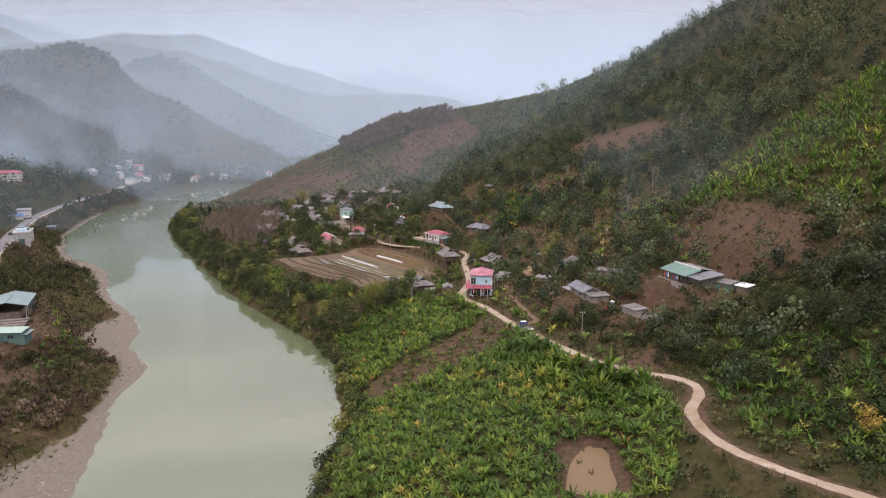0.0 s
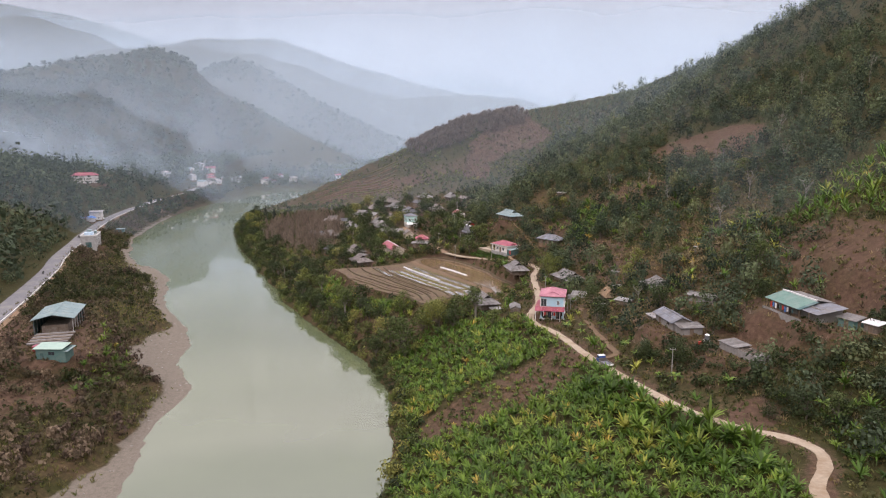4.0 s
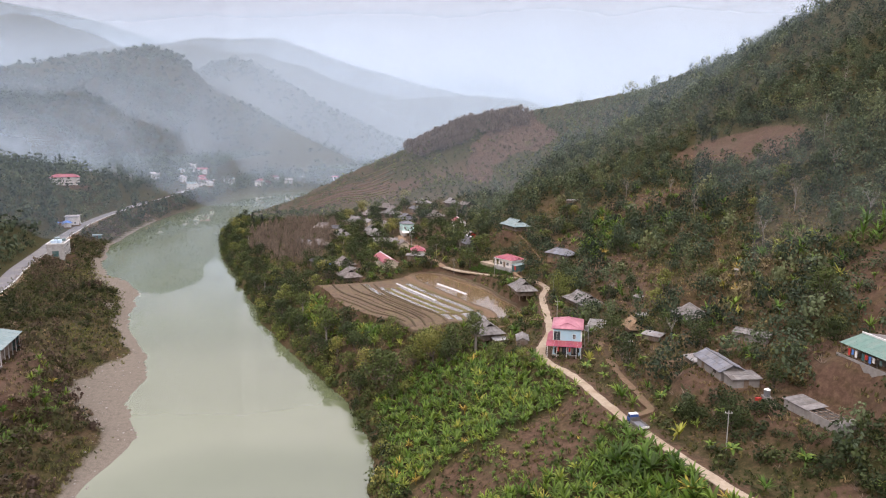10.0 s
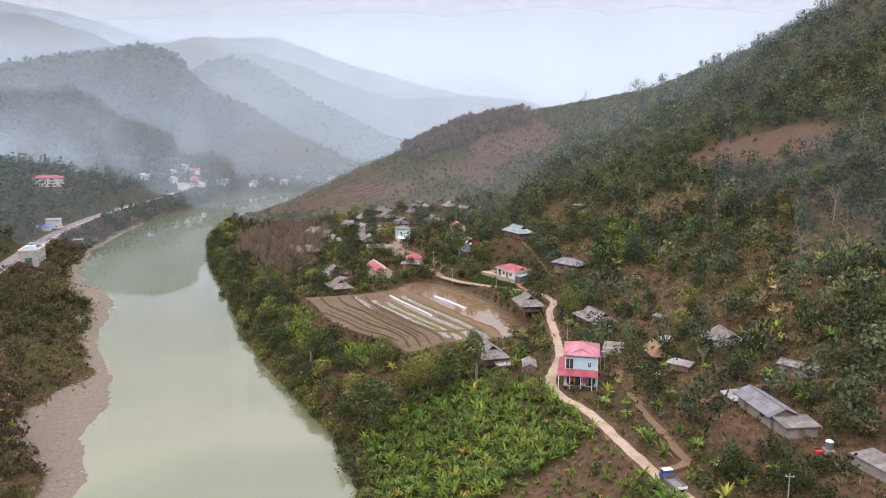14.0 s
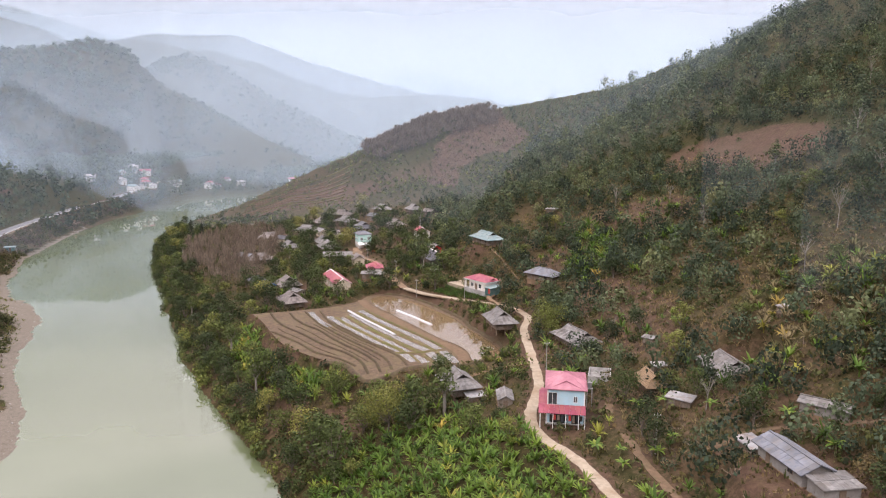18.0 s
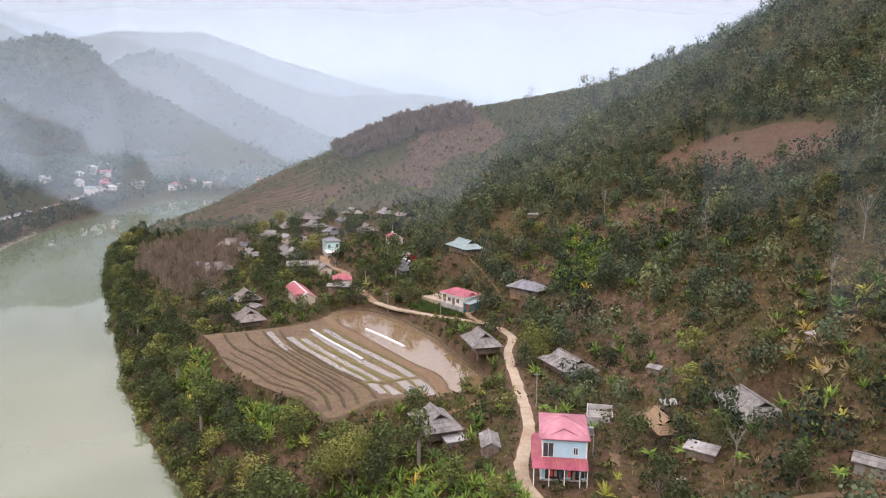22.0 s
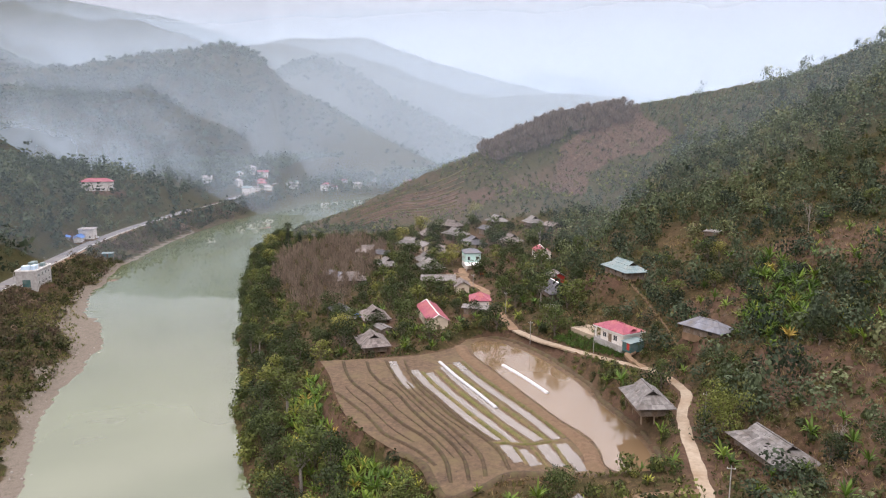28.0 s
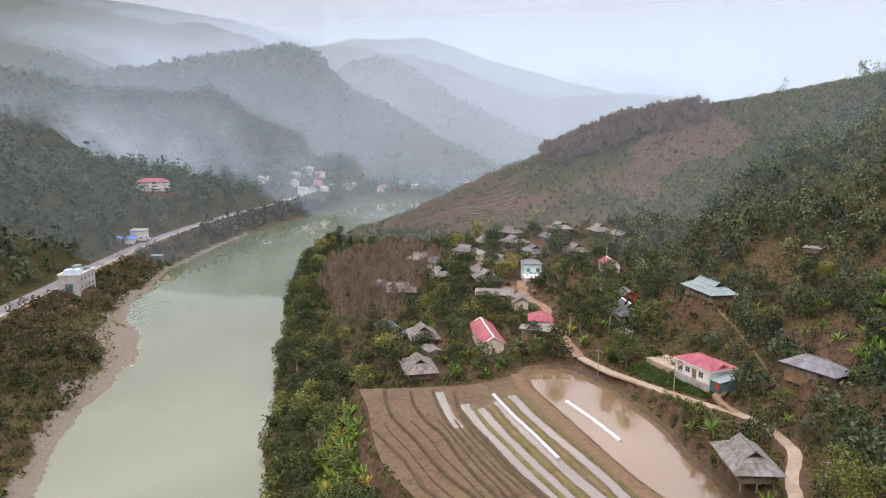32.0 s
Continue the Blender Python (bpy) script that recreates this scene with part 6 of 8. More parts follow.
def ribbed(bm, quad, wide, rows):
    """A roof slope as one sheet with raised ribs and stepped laps."""
    a, b, c, d = [Vector(p) for p in quad]
    n = (b - a).cross(d - a).normalized()
    cols = max(2, 2 * round((b - a).length / wide))
    ring = []
    for v, k in [x for j in range(rows) for x in ((j / rows, 0.09), ((j + 1) / rows - 0.01, 0.04))]:
        ring.append([bm.verts.new(a.lerp(b, i / cols).lerp(d.lerp(c, i / cols), v) + n * (k + 0.05 * (i % 2))) for i in range(cols + 1)])
    ring.append([bm.verts.new(d.lerp(c, i / cols) + n * 0.02) for i in range(cols + 1)])
    ring.insert(0, [bm.verts.new(a.lerp(b, i / cols) - n * 0.06) for i in range(cols + 1)])
    for p, q in zip(ring, ring[1:]):
        for i in range(cols):
            bm.faces.new((p[i], p[i + 1], q[i + 1], q[i]))


def add_roof(parent, L, W, eave, ridge_z, style, material, near, over=0.6, wide=0.95, rows=2, seed=0, trim=None):
    rng = random.Random(seed)
    slopes, gables = roof_slopes(L, W, eave, ridge_z, style, over)
    for q in slopes:
        bm = bmesh.new()
        if near:
            slab(bm, q, 0.07)
        else:
            ribbed(bm, q, wide, rows)
        roof = part("roof_slope", bm, material, parent)
        if near:
            for s in sheets(q, wide, rows, rng):
                b = bmesh.new()
                slab(b, s, 0.03)
                part("roof_sheet", b, material, roof)
    for g in gables:
        b = bmesh.new()
        n = 0.05 if g[0][0] > 0 else -0.05
        f = [b.verts.new(p) for p in g]
        r = [b.verts.new((p[0] - n, p[1], p[2])) for p in g]
        b.faces.new(f)
        b.faces.new(r[::-1])
        for i in range(3):
            b.faces.new((f[i], r[i], r[(i + 1) % 3], f[(i + 1) % 3]))
        part("gable_vent", b, SHADE, parent)
    # ridge cap
    rl = {"gable": L / 2 + over, "hip": max(L / 2 - W / 2, 0.3), "shed": 0}.get(style, L / 2 + over - (W / 2 + over) * 0.75 + 0.35)
    if rl:
        part("ridge_cap", boxes((-rl, rl, -0.18, 0.18, ridge_z + 0.0, ridge_z + 0.13)), trim or material, parent)
    return roof


def add_window(parent, x, y, z, w, h, face, frame_mat, t=0.06):
    """A framed window on a wall: face is the side it looks to (x+, x-, y+, y-)."""
    ax, sg = face[0], 1 if face[1] == "+" else -1
    def place(u0, u1, d0, d1, z0, z1):
        d0, d1 = sorted((sg * d0, sg * d1))
        return (x + u0, x + u1, y + d0, y + d1, z0, z1) if ax == "y" else (x + d0, x + d1, y + u0, y + u1, z0, z1)
    fr = part("window_frame", boxes(place(-w / 2 - t, -w / 2, -0.05, 0.06, z - t, z + h + t), place(w / 2, w / 2 + t, -0.05, 0.06, z - t, z + h + t), place(-w / 2, w / 2, -0.05, 0.06, z - t, z), place(-w / 2, w / 2, -0.05, 0.06, z + h, z + h + t), place(-t / 2, t / 2, -0.05, 0.05, z, z + h)), frame_mat, parent)
    part("pane", boxes(place(-w / 2, -t / 2, 0.005, 0.03, z, z + h)), GLASS, fr)
    part("pane", boxes(place(t / 2, w / 2, 0.005, 0.03, z, z + h)), GLASS, fr)


def add_door(parent, x, y, z, w, h, face, material):
    ax, sg = face[0], 1 if face[1] == "+" else -1
    d0, d1 = sorted((sg * -0.03, sg * 0.05))
    dims = (x - w / 2, x + w / 2, y + d0, y + d1, z, z + h) if ax == "y" else (x + d0, x + d1, y - w / 2, y + w / 2, z, z + h)
    part("door", boxes(dims), material, parent)


def walls(L, W, z0, z1, t=0.15):
    return boxes((-L / 2, L / 2, -W / 2, -W / 2 + t, z0, z1), (-L / 2, L / 2, W / 2 - t, W / 2, z0, z1), (-L / 2, -L / 2 + t, -W / 2 + t, W / 2 - t, z0, z1), (L / 2 - t, L / 2, -W / 2 + t, W / 2 - t, z0, z1))


def gable_ends(parent, L, W, z0, z1, material, t=0.15):
    for s in (1, -1):
        bm = bmesh.new()
        x0, x1 = s * L / 2, s * (L / 2 - t)
        f = [bm.verts.new((x0, y, z)) for y, z in ((-W / 2, z0), (W / 2, z0), (0, z1))]
        r = [bm.verts.new((x1, y, z)) for y, z in ((-W / 2, z0), (W / 2, z0), (0, z1))]
        bm.faces.new(f)
        bm.faces.new(r[::-1])
        for i in range(3):
            bm.faces.new((f[i], r[i], r[(i + 1) % 3], f[(i + 1) % 3]))
        bmesh.ops.recalc_face_normals(bm, faces=bm.faces)
        part("gable_wall", bm, material, parent)


def house(name, label, x, y, turn, L, W, eave, rise, style, roof_mat, wall_mat, near=False, stilts=0.0, seed=0, z=None, group="village houses", open_front=False, over=0.7, rows=2, trim=None, wide=0.95):
    """A small house: walls with door and windows, posts if it stands on stilts, and its roof."""
    g = ground(x, y) if z is None else z
    if style == "dutch":
        eave, rise, stilts, over = eave - 0.65, rise + 0.3, stilts * 0.7, over + 0.4
    h = thing(name, pose(x, y, g, 0, 0, turn), label, "house", group)
    if stilts:
        for px in np.linspace(-L / 2 + 0.2, L / 2 - 0.2, max(3, int(L / 2.6))):
            for py in (-W / 2 + 0.2, 0, W / 2 - 0.2):
                part("post", boxes((px - 0.12, px + 0.12, py - 0.12, py + 0.12, -0.8, stilts)), WOOD, h)
        part("floor_deck", boxes((-L / 2, L / 2, -W / 2, W / 2, stilts - 0.18, stilts)), WOOD, h)
    else:
        part("plinth", boxes((-L / 2 - 0.1, L / 2 + 0.1, -W / 2 - 0.1, W / 2 + 0.1, -1.6, 0.12)), EARTH, h)
    base = stilts if stilts else 0.12
    part("wall", walls(L, W, base, eave + 0.05), wall_mat, h)
    if style == "gable":
        gable_ends(h, L, W, eave + 0.05, eave + rise * W / (W + 2 * over) - 0.05, wall_mat)
    hw = min(1.15, eave - base - 1.0)
    if hw > 0.3:
        for s in (1, -1):
            for k in range(max(1, int(L / 3.4))):
                px = -L / 2 + L * (k + 0.5) / max(1, int(L / 3.4))
                if s < 0 and k == 0:
                    continue
                add_window(h, px, s * W / 2, base + 0.85, 0.95, hw, "y+" if s > 0 else "y-", WOOD if wall_mat in (PLANK_WALL, BLOCK_WALL) else WHITE_TRIM)
    add_door(h, -L / 2 + L * 0.5 / max(1, int(L / 3.4)), -W / 2, base, 0.95, min(2.0, eave - base - 0.15), "y-", WOOD)
    add_door(h, L / 2, 0, base, 0.95, min(2.0, eave - base - 0.15), "x+", WOOD)
    add_roof(h, L, W, eave, eave + rise, style, roof_mat, near, over, wide, rows, seed, trim)
    return h


def at_house(h, name, bm, material, label="", category="", x=0, y=0, z=0, turn=0):
    """A loose thing beside a house, placed in the house's own directions."""
    m = h.matrix_world @ pose(x, y, z, 0, 0, turn)
    ob = part(name, bm, material)
    ob.matrix_world = m
    return tagged(ob, label, category)


# ---------------------------------------------------------------- the pink and blue house by the road
h = thing("two_storey_house", pose(12.7, 226.0, 17.6, 0, 0, -6), "two-storey light blue house with pink metal roofs beside the road", "house")
part("plinth", boxes((-3.6, 3.6, -4.9, 4.9, -1.2, 0.15)), CONCRETE_GREY, h)
part("ground_floor_wall", walls(6.6, 9.2, 0.15, 3.3), BLUE_WALL, h)
part("upper_wall", walls(6.7, 9.3, 3.35, 6.7), BLUE_WALL, h)
part("floor_band", boxes((-3.5, 3.5, -4.75, 4.75, 3.2, 3.42)), WHITE_TRIM, h)
part("corner_trim", boxes((-3.42, -3.2, -4.72, -4.62, 3.42, 6.7), (3.2, 3.42, -4.72, -4.62, 3.42, 6.7)), WHITE_TRIM, h)
rf = add_roof(h, 6.7, 9.4, 6.7, 8.5, "hip", ROOF_PINK, True, 0.45, 1.0, 1, 3)
# the roof's small front gable
bm = bmesh.new()
slab(bm, ((-3.4, -5.1, 6.78), (0, -3.0, 7.75), (0, -0.6, 8.62), (-3.4, -2.2, 7.55)), 0.06)
slab(bm, ((0, -3.0, 7.75), (3.4, -5.1, 6.78), (3.4, -2.2, 7.55), (0, -0.6, 8.62)), 0.06)
part("front_gable", bm, ROOF_PINK, h)
skirt = part("skirt_roof", boxes((-4.7, -3.36, -4.6, 4.7, 3.3, 3.36)), ROOF_RED, h)
for k in range(10):
    b = bmesh.new()
    y0 = -4.7 + k * 0.94
    slab(b, ((-5.0, y0 + 0.92, 2.95), (-5.0, y0, 2.95), (-3.34, y0, 3.62), (-3.34, y0 + 0.92, 3.62)), 0.04)
    part("roof_sheet", b, ROOF_RED, skirt)
for k in range(9):
    b = bmesh.new()
    x0 = -4.9 + k * 0.94
    slab(b, ((x0, -7.0, 2.85), (x0 + 0.92, -7.0, 2.85), (x0 + 0.92, -4.66, 3.7), (x0, -4.66, 3.7)), 0.04)
    part("roof_sheet", b, ROOF_RED, skirt)
for px in (-4.6, -2.3, 0, 2.3, 3.4):
    part("post", boxes((px - 0.07, px + 0.07, -6.8, -6.66, -0.6, 2.85)), WHITE_TRIM, h)
add_window(h, -2.45, -4.65, 3.75, 1.55, 2.2, "y-", WHITE_TRIM)
add_window(h, 1.7, -4.65, 4.3, 0.62, 1.05, "y-", WHITE_TRIM)
for yy in (-2.6, 0.4, 3.0):
    add_window(h, -3.35, yy, 4.2, 0.9, 1.2, "x-", WHITE_TRIM)
    add_window(h, 3.35, yy, 4.2, 0.9, 1.2, "x+", WHITE_TRIM)
# two dark panels on the solid wall paint the shade under the porch
add_door(h, -1.4, -4.6, 0.15, 2.6, 2.5, "y-", SHADE)
add_door(h, 1.9, -4.6, 0.15, 1.6, 2.5, "y-", SHADE)
add_door(h, -3.3, 2.0, 0.15, 1.1, 2.1, "x-", WOOD)
for k in range(9):
    cloth = part("hanging_cloth", boxes((-2.9 + k * 0.68, -2.45 + k * 0.68, -6.62, -6.57, 1.5 - 0.4 * (k % 3 == 0), 2.5)), (SHADE, RED_PAINT, PLANK_WALL, GLASS)[k % 4])
    cloth.matrix_world = h.matrix_world.copy()
    tagged(cloth, "dark washing hung under the porch roof", "laundry", "washing on the porch")
tank = at_house(h, "water_tank", bmesh.new(), TIN, "shiny steel water tank on a stand beside the house", "tank", 4.6, 2.6, 0)
bm = bmesh.new()
bmesh.ops.create_cone(bm, cap_ends=True, segments=16, radius1=0.5, radius2=0.46, depth=1.1, matrix=Matrix.Translation((0, 0, 5.2)))
bm.to_mesh(tank.data)
bm.free()
st = part("stand", boxes((-0.5, -0.42, -0.5, -0.42, -1, 4.65), (0.42, 0.5, -0.5, -0.42, -1, 4.65), (-0.5, -0.42, 0.42, 0.5, -1, 4.65), (0.42, 0.5, 0.42, 0.5, -1, 4.65), (-0.55, 0.55, -0.55, 0.55, 4.58, 4.66)), CONCRETE_GREY, tank)

# ---------------------------------------------------------------- white hall with the red roof
h = thing("village_hall", pose(-2.6, 327.1, 19.5, 0, 0, -49) @ Matrix.Diagonal((0.96, 0.96, 0.87, 1)), "white single-storey hall with a red hipped roof and a columned porch", "building")
part("plinth", boxes((-5.4, 5.4, -3.5, 3.5, -1.5, 0.3)), CONCRETE_GREY, h)
wl_ = part("wall", boxes((-3.2, 5.2, -3.2, -3.05, 0.3, 3.5), (-3.2, 5.2, 3.05, 3.2, 0.3, 3.5), (-3.2, -3.05, -3.05, 3.05, 0.3, 3.5), (5.05, 5.2, -3.05, 3.05, 0.3, 3.5)), WHITE_WALL, h)
part("eave_band", boxes((-5.75, 5.75, -3.75, 3.75, 3.5, 3.8)), WHITE_TRIM, h)
add_roof(h, 10.8, 6.8, 3.82, 5.5, "hip", ROOF_RED, True, 0.35, 1.0, 1, 5)
bm = bmesh.new()
slab(bm, ((5.4, -1.5, 4.1), (5.4, 0, 4.95), (3.4, 0, 5.0), (3.4, -1.5, 4.35)), 0.06)
slab(bm, ((5.4, 0, 4.95), (5.4, 1.5, 4.1), (3.4, 1.5, 4.35), (3.4, 0, 5.0)), 0.06)
part("end_gable", bm, ROOF_RED, h)
for py in (-3.1, 0, 3.1):
    part("column", boxes((-5.3, -5.02, py - 0.14, py + 0.14, 0.3, 3.5)), WHITE_TRIM, h)
for px in (-1.6, 2.4):
    add_window(h, px, -3.2, 1.2, 1.3, 1.4, "y-", WHITE_TRIM)
add_door(h, 0.4, -3.2, 0.3, 1.2, 2.3, "y-", WOOD)
add_door(h, -3.2, 0.0, 0.3, 1.6, 2.4, "x-", WOOD)
s = thing("lean_to_kiosk", h.matrix_world @ pose(6.9, -1.4, 0.25, 0, 0, 0), "small dark teal sheet-metal kiosk with a red door against the hall", "kiosk")
part("wall", walls(2.9, 4.4, -0.9, 1.9, 0.06), TEAL_WALL, s)
bm = bmesh.new()
slab(bm, ((-1.7, -2.6, 1.92), (1.8, -2.6, 1.92), (1.8, 2.4, 2.4), (-1.7, 2.4, 2.4)), 0.05)
part("roof", bm, ROOF_TEAL, s)
add_door(s, 0.6, -2.2, -0.2, 0.9, 1.9, "y-", RED_PAINT)

# ---------------------------------------------------------------- houses on stilts and sheds, nearest first
lbl_stilt = "stilt house with a weathered grey hipped roof"
stilt_e = house("stilt_house", "stilt house with grey corrugated roof beside the bend", 2.2, 288.6, -74, 9.6, 5.4, 3.2, 2.5, "dutch", ROOF_GREY, PLANK_WALL, True, 1.4, 11, 16.9, rows=3)
shack_d = house("stilt_house", "long low house with a patched grey roof on the slope", 20.6, 268, -66, 12.0, 5.6, 2.5, 2.2, "dutch", ROOF_GREY, PLANK_WALL, True, 0.5, 12, 18.6, rows=3)
hut_f = house("stilt_house", "stilt house with silvery grey roof above the banana grove", -8.2, 245.4, -68, 8.6, 5.2, 3.4, 2.3, "dutch", ROOF_GREY, PLANK_WALL, True, 1.5, 13, 13.9, rows=3)
hut_f2 = house("shed", "small grey-roofed shed beside the road", 1.6, 235.2, -88, 5.4, 2.8, 2.0, 0.8, "gable", ROOF_GREY, PLANK_WALL, True, 0, 14, 15.6, over=0.3)
roof_b = house("stilt_house", "hillside house under a broad pale grey roof", 44.2, 230.6, -84, 11.4, 6.2, 2.3, 2.2, "dutch", ROOF_GREY, PLANK_WALL, True, 0.4, 15, 24.4, rows=3)
thatch = house("thatched_hut", "small hut with a brown straw thatched roof", 29.4, 229.8, -80, 6.2, 2.6, 1.9, 1.7, "dutch", THATCH, PLANK_WALL, False, 0, 16, 22.0, wide=0.4, rows=5)
h2 = house("block_house", "long grey block house with a slate-grey roof", 39.2, 190.4, -78, 9.6, 4.2, 2.0, 1.3, "gable", ROOF_SLATE, BLOCK_WALL, True, 0, 17, 25.0)
wing = house("block_house", "low grey block annexe with a tin roof and green door", 41.4, 183.6, 12, 5.2, 3.2, 1.8, 0.4, "shed", ROOF_GREY, BLOCK_WALL, True, 0, 18, 25.0, over=0.4)
tin_hut = house("tin_shelter", "open shelter under rusty tin sheets", 36.8, 198.6, -78, 4.2, 2.4, 1.1, 0.35, "shed", TIN, PLANK_WALL, True, 0, 19, over=0.4)
b13 = house("block_house", "low grey block house on the upper track", 49.6, 203.4, -38, 6.8, 3.0, 1.7, 0.7, "gable", ROOF_GREY, BLOCK_WALL, True, 0, 20, over=0.4)
up = house("stilt_house", "low house with a blue-grey roof above the road", 16.8, 318.2, -43, 9.6, 4.6, 2.0, 1.9, "hip", ROOF_SLATE, PLANK_WALL, True, 0, 21, 24.7, over=1.0)
grn = house("stilt_house", "hillside house with a teal metal roof", -0.9, 359.2, -62, 12.5, 5.6, 2.7, 2.2, "dutch", ROOF_TEAL, PLANK_WALL, False, 0, 22, 29.9)
dark = house("stilt_house", "stilt house with a two-tiered black tile roof", -21.2, 366.5, -66, 10.0, 5.2, 3.3, 2.6, "dutch", ROOF_DARK, PLANK_WALL, False, 1.2, 23, trim=WHITE_TRIM)
dark2 = house("stilt_house", "small brown-roofed house with a red gable", -21.8, 381, -66, 5.5, 3.8, 2.5, 1.4, "gable", ROOF_BROWN, RED_PAINT, False, 0, 24)
redc = house("school_hall", "long cream hall with a red metal gable roof", -57.4, 355.8, -65, 19.5, 5.6, 3.3, 1.8, "gable", ROOF_RED, CREAM_WALL, True, 0, 25, 12.8, trim=WHITE_TRIM, over=0.5, rows=1)
for s in (1, -1):
    b = bmesh.new()
    for q in (((s * 10.3, -3.3, 3.32), (s * 9.85, -3.3, 3.32), (s * 9.85, 0, 5.28), (s * 10.3, 0, 5.28)), ((s * 10.3, 3.3, 3.32), (s * 9.85, 3.3, 3.32), (s * 9.85, 0, 5.28), (s * 10.3, 0, 5.28))):
        slab(b, q if (s > 0) == (q[0][1] > 0) else q[::-1], 0.12)
    part("verge_trim", b, WHITE_TRIM, redc)
redd = house("house", "house with a red metal roof and a grey tin porch", -44.6, 366.5, -78, 7.0, 5.4, 3.3, 1.9, "hip", ROOF_RED, WHITE_WALL, False, 0, 26, 15.6)
porch = house("porch_shelter", "two-tiered grey sheet porch in front of the red-roofed house", -44.2, 360.0, -6, 7.6, 3.6, 2.2, 0.7, "gable", ROOF_GREY, PLANK_WALL, False, 0, 27, 15.4)
hut_g = house("stilt_house", "stilt house with thatch-grey roof at the paddy's edge", -67.6, 328.8, -60, 9.4, 6.0, 2.9, 2.4, "dutch", ROOF_BROWN, PLANK_WALL, True, 1.0, 28, 11.9, rows=3)
hut_h = house("stilt_house", "stilt house with a wide weathered roof", -76.4, 356.6, -60, 9.6, 6.4, 2.8, 2.6, "dutch", ROOF_BROWN, PLANK_WALL, False, 1.0, 29, 11.6, rows=3)
hut_i = house("stilt_house", "small house with a dark slate roof", -90.2, 363, -50, 6.4, 5.0, 2.4, 2.0, "hip", ROOF_DARK, PLANK_WALL, False, 0, 30, 11.0)
hut_j = house("shed", "low shed with a rusty grey roof", -69.6, 344, -45, 5.6, 3.4, 1.8, 0.6, "gable", ROOF_GREY, PLANK_WALL, False, 0, 31, over=0.3)
shed_l = house("long_shed", "long open shed with a pale grey sheet roof", -65.4, 397.5, 12, 11.5, 6.0, 2.7, 1.5, "gable", ROOF_GREY, PLANK_WALL, False, 0, 32)
smw = house("house", "white gabled house with a red roof on the slope", -31.0, 430, -72, 9.5, 5.4, 3.4, 1.7, "gable", ROOF_RED, WHITE_WALL, False, 0, 33, trim=WHITE_TRIM, over=0.3)

# the mint house in the village
h = thing("two_storey_house", pose(-59.6, 431.0, 15.4, 0, 0, -68), "two-storey mint green house with a blue-grey roof in the village", "house")
part("plinth", boxes((-4.2, 4.2, -3.3, 3.3, -1.5, 0.2)), CONCRETE_GREY, h)
part("ground_floor_wall", walls(7.8, 6.2, 0.2, 3.6), WHITE_WALL, h)
part("upper_wall", walls(7.8, 6.2, 3.6, 7.4), MINT_WALL, h)
add_roof(h, 7.8, 6.2, 7.4, 8.8, "hip", ROOF_SLATE, False, 0.5, 1.0, 1, 34)
b = bmesh.new()
slab(b, ((4.0, -3.6, 3.7), (7.4, -3.6, 3.0), (7.4, 3.6, 3.0), (4.0, 3.6, 3.7)), 0.08)
part("porch_roof", b, WHITE_TRIM, h)
for py in (-3.2, 0, 3.2):
    part("post", boxes((7.0, 7.15, py - 0.08, py + 0.08, -1.0, 3.05)), WHITE_TRIM, h)
for py in (-1.7, 1.7):
    add_window(h, 3.9, py, 4.6, 1.0, 1.4, "x+", WHITE_TRIM)
for px in (-2.4, 0, 2.4):
    add_window(h, px, -3.1, 4.6, 1.0, 1.4, "y-", WHITE_TRIM)
    add_window(h, px, -3.1, 1.2, 1.0, 1.4, "y-", WHITE_TRIM)
add_door(h, 3.9, 0, 0.2, 1.4, 2.4, "x+", WOOD)

# more village roofs
for k, (vx, vy, turn, L) in enumerate(VILLAGE):
    roof_k = (ROOF_GREY, ROOF_BROWN, ROOF_GREY, ROOF_DARK, ROOF_BROWN)[k % 5]
    house("stilt_house", {ROOF_GREY: "village stilt house with a pale grey roof", ROOF_BROWN: "village stilt house with a weathered brown roof", ROOF_DARK: "village house with a dark slate roof"}[roof_k], vx, vy, turn, L * 1.2, L * 0.78, 2.7, 2.6 if L > 6.5 else 1.6, "dutch" if L > 6.5 else "gable", roof_k, PLANK_WALL if k % 3 else CREAM_WALL, False, 0.8 if L > 6.5 else 0, 60 + k)

# ---------------------------------------------------------------- the farm on the slope
h = thing("farmhouse", pose(64.2, 175.4, 32.2, 0, 0, -75), "hillside farmhouse with a green metal porch roof and patched grey roof", "house")
part("plinth", boxes((-8.2, 8.2, -4.2, 3.8, -2.5, 0.1)), EARTH, h)
part("wall", walls(13.6, 5.2, 0.1, 3.0), BLOCK_WALL, h)
gr = part("green_roof", boxes((-7.6, 4.0, -5.0, -4.94, 2.3, 2.36)), ROOF_GREEN, h)
for k in range(12):
    b = bmesh.new()
    x0 = -7.8 + k * 1.0
    slab(b, ((x0, -5.4, 2.35), (x0 + 0.98, -5.4, 2.35), (x0 + 0.98, -0.9, 3.75), (x0, -0.9, 3.75)), 0.04)
    part("roof_sheet", b, ROOF_GREEN if k < 11 else TEAL_WALL, gr)
part("parapet", boxes((-7.9, 3.2, -0.9, -0.68, 3.55, 4.05)), WHITE_TRIM, h)
gy = part("grey_roof", boxes((-7.5, 7.2, -0.6, 3.6, 3.0, 3.06)), ROOF_GREY, h)
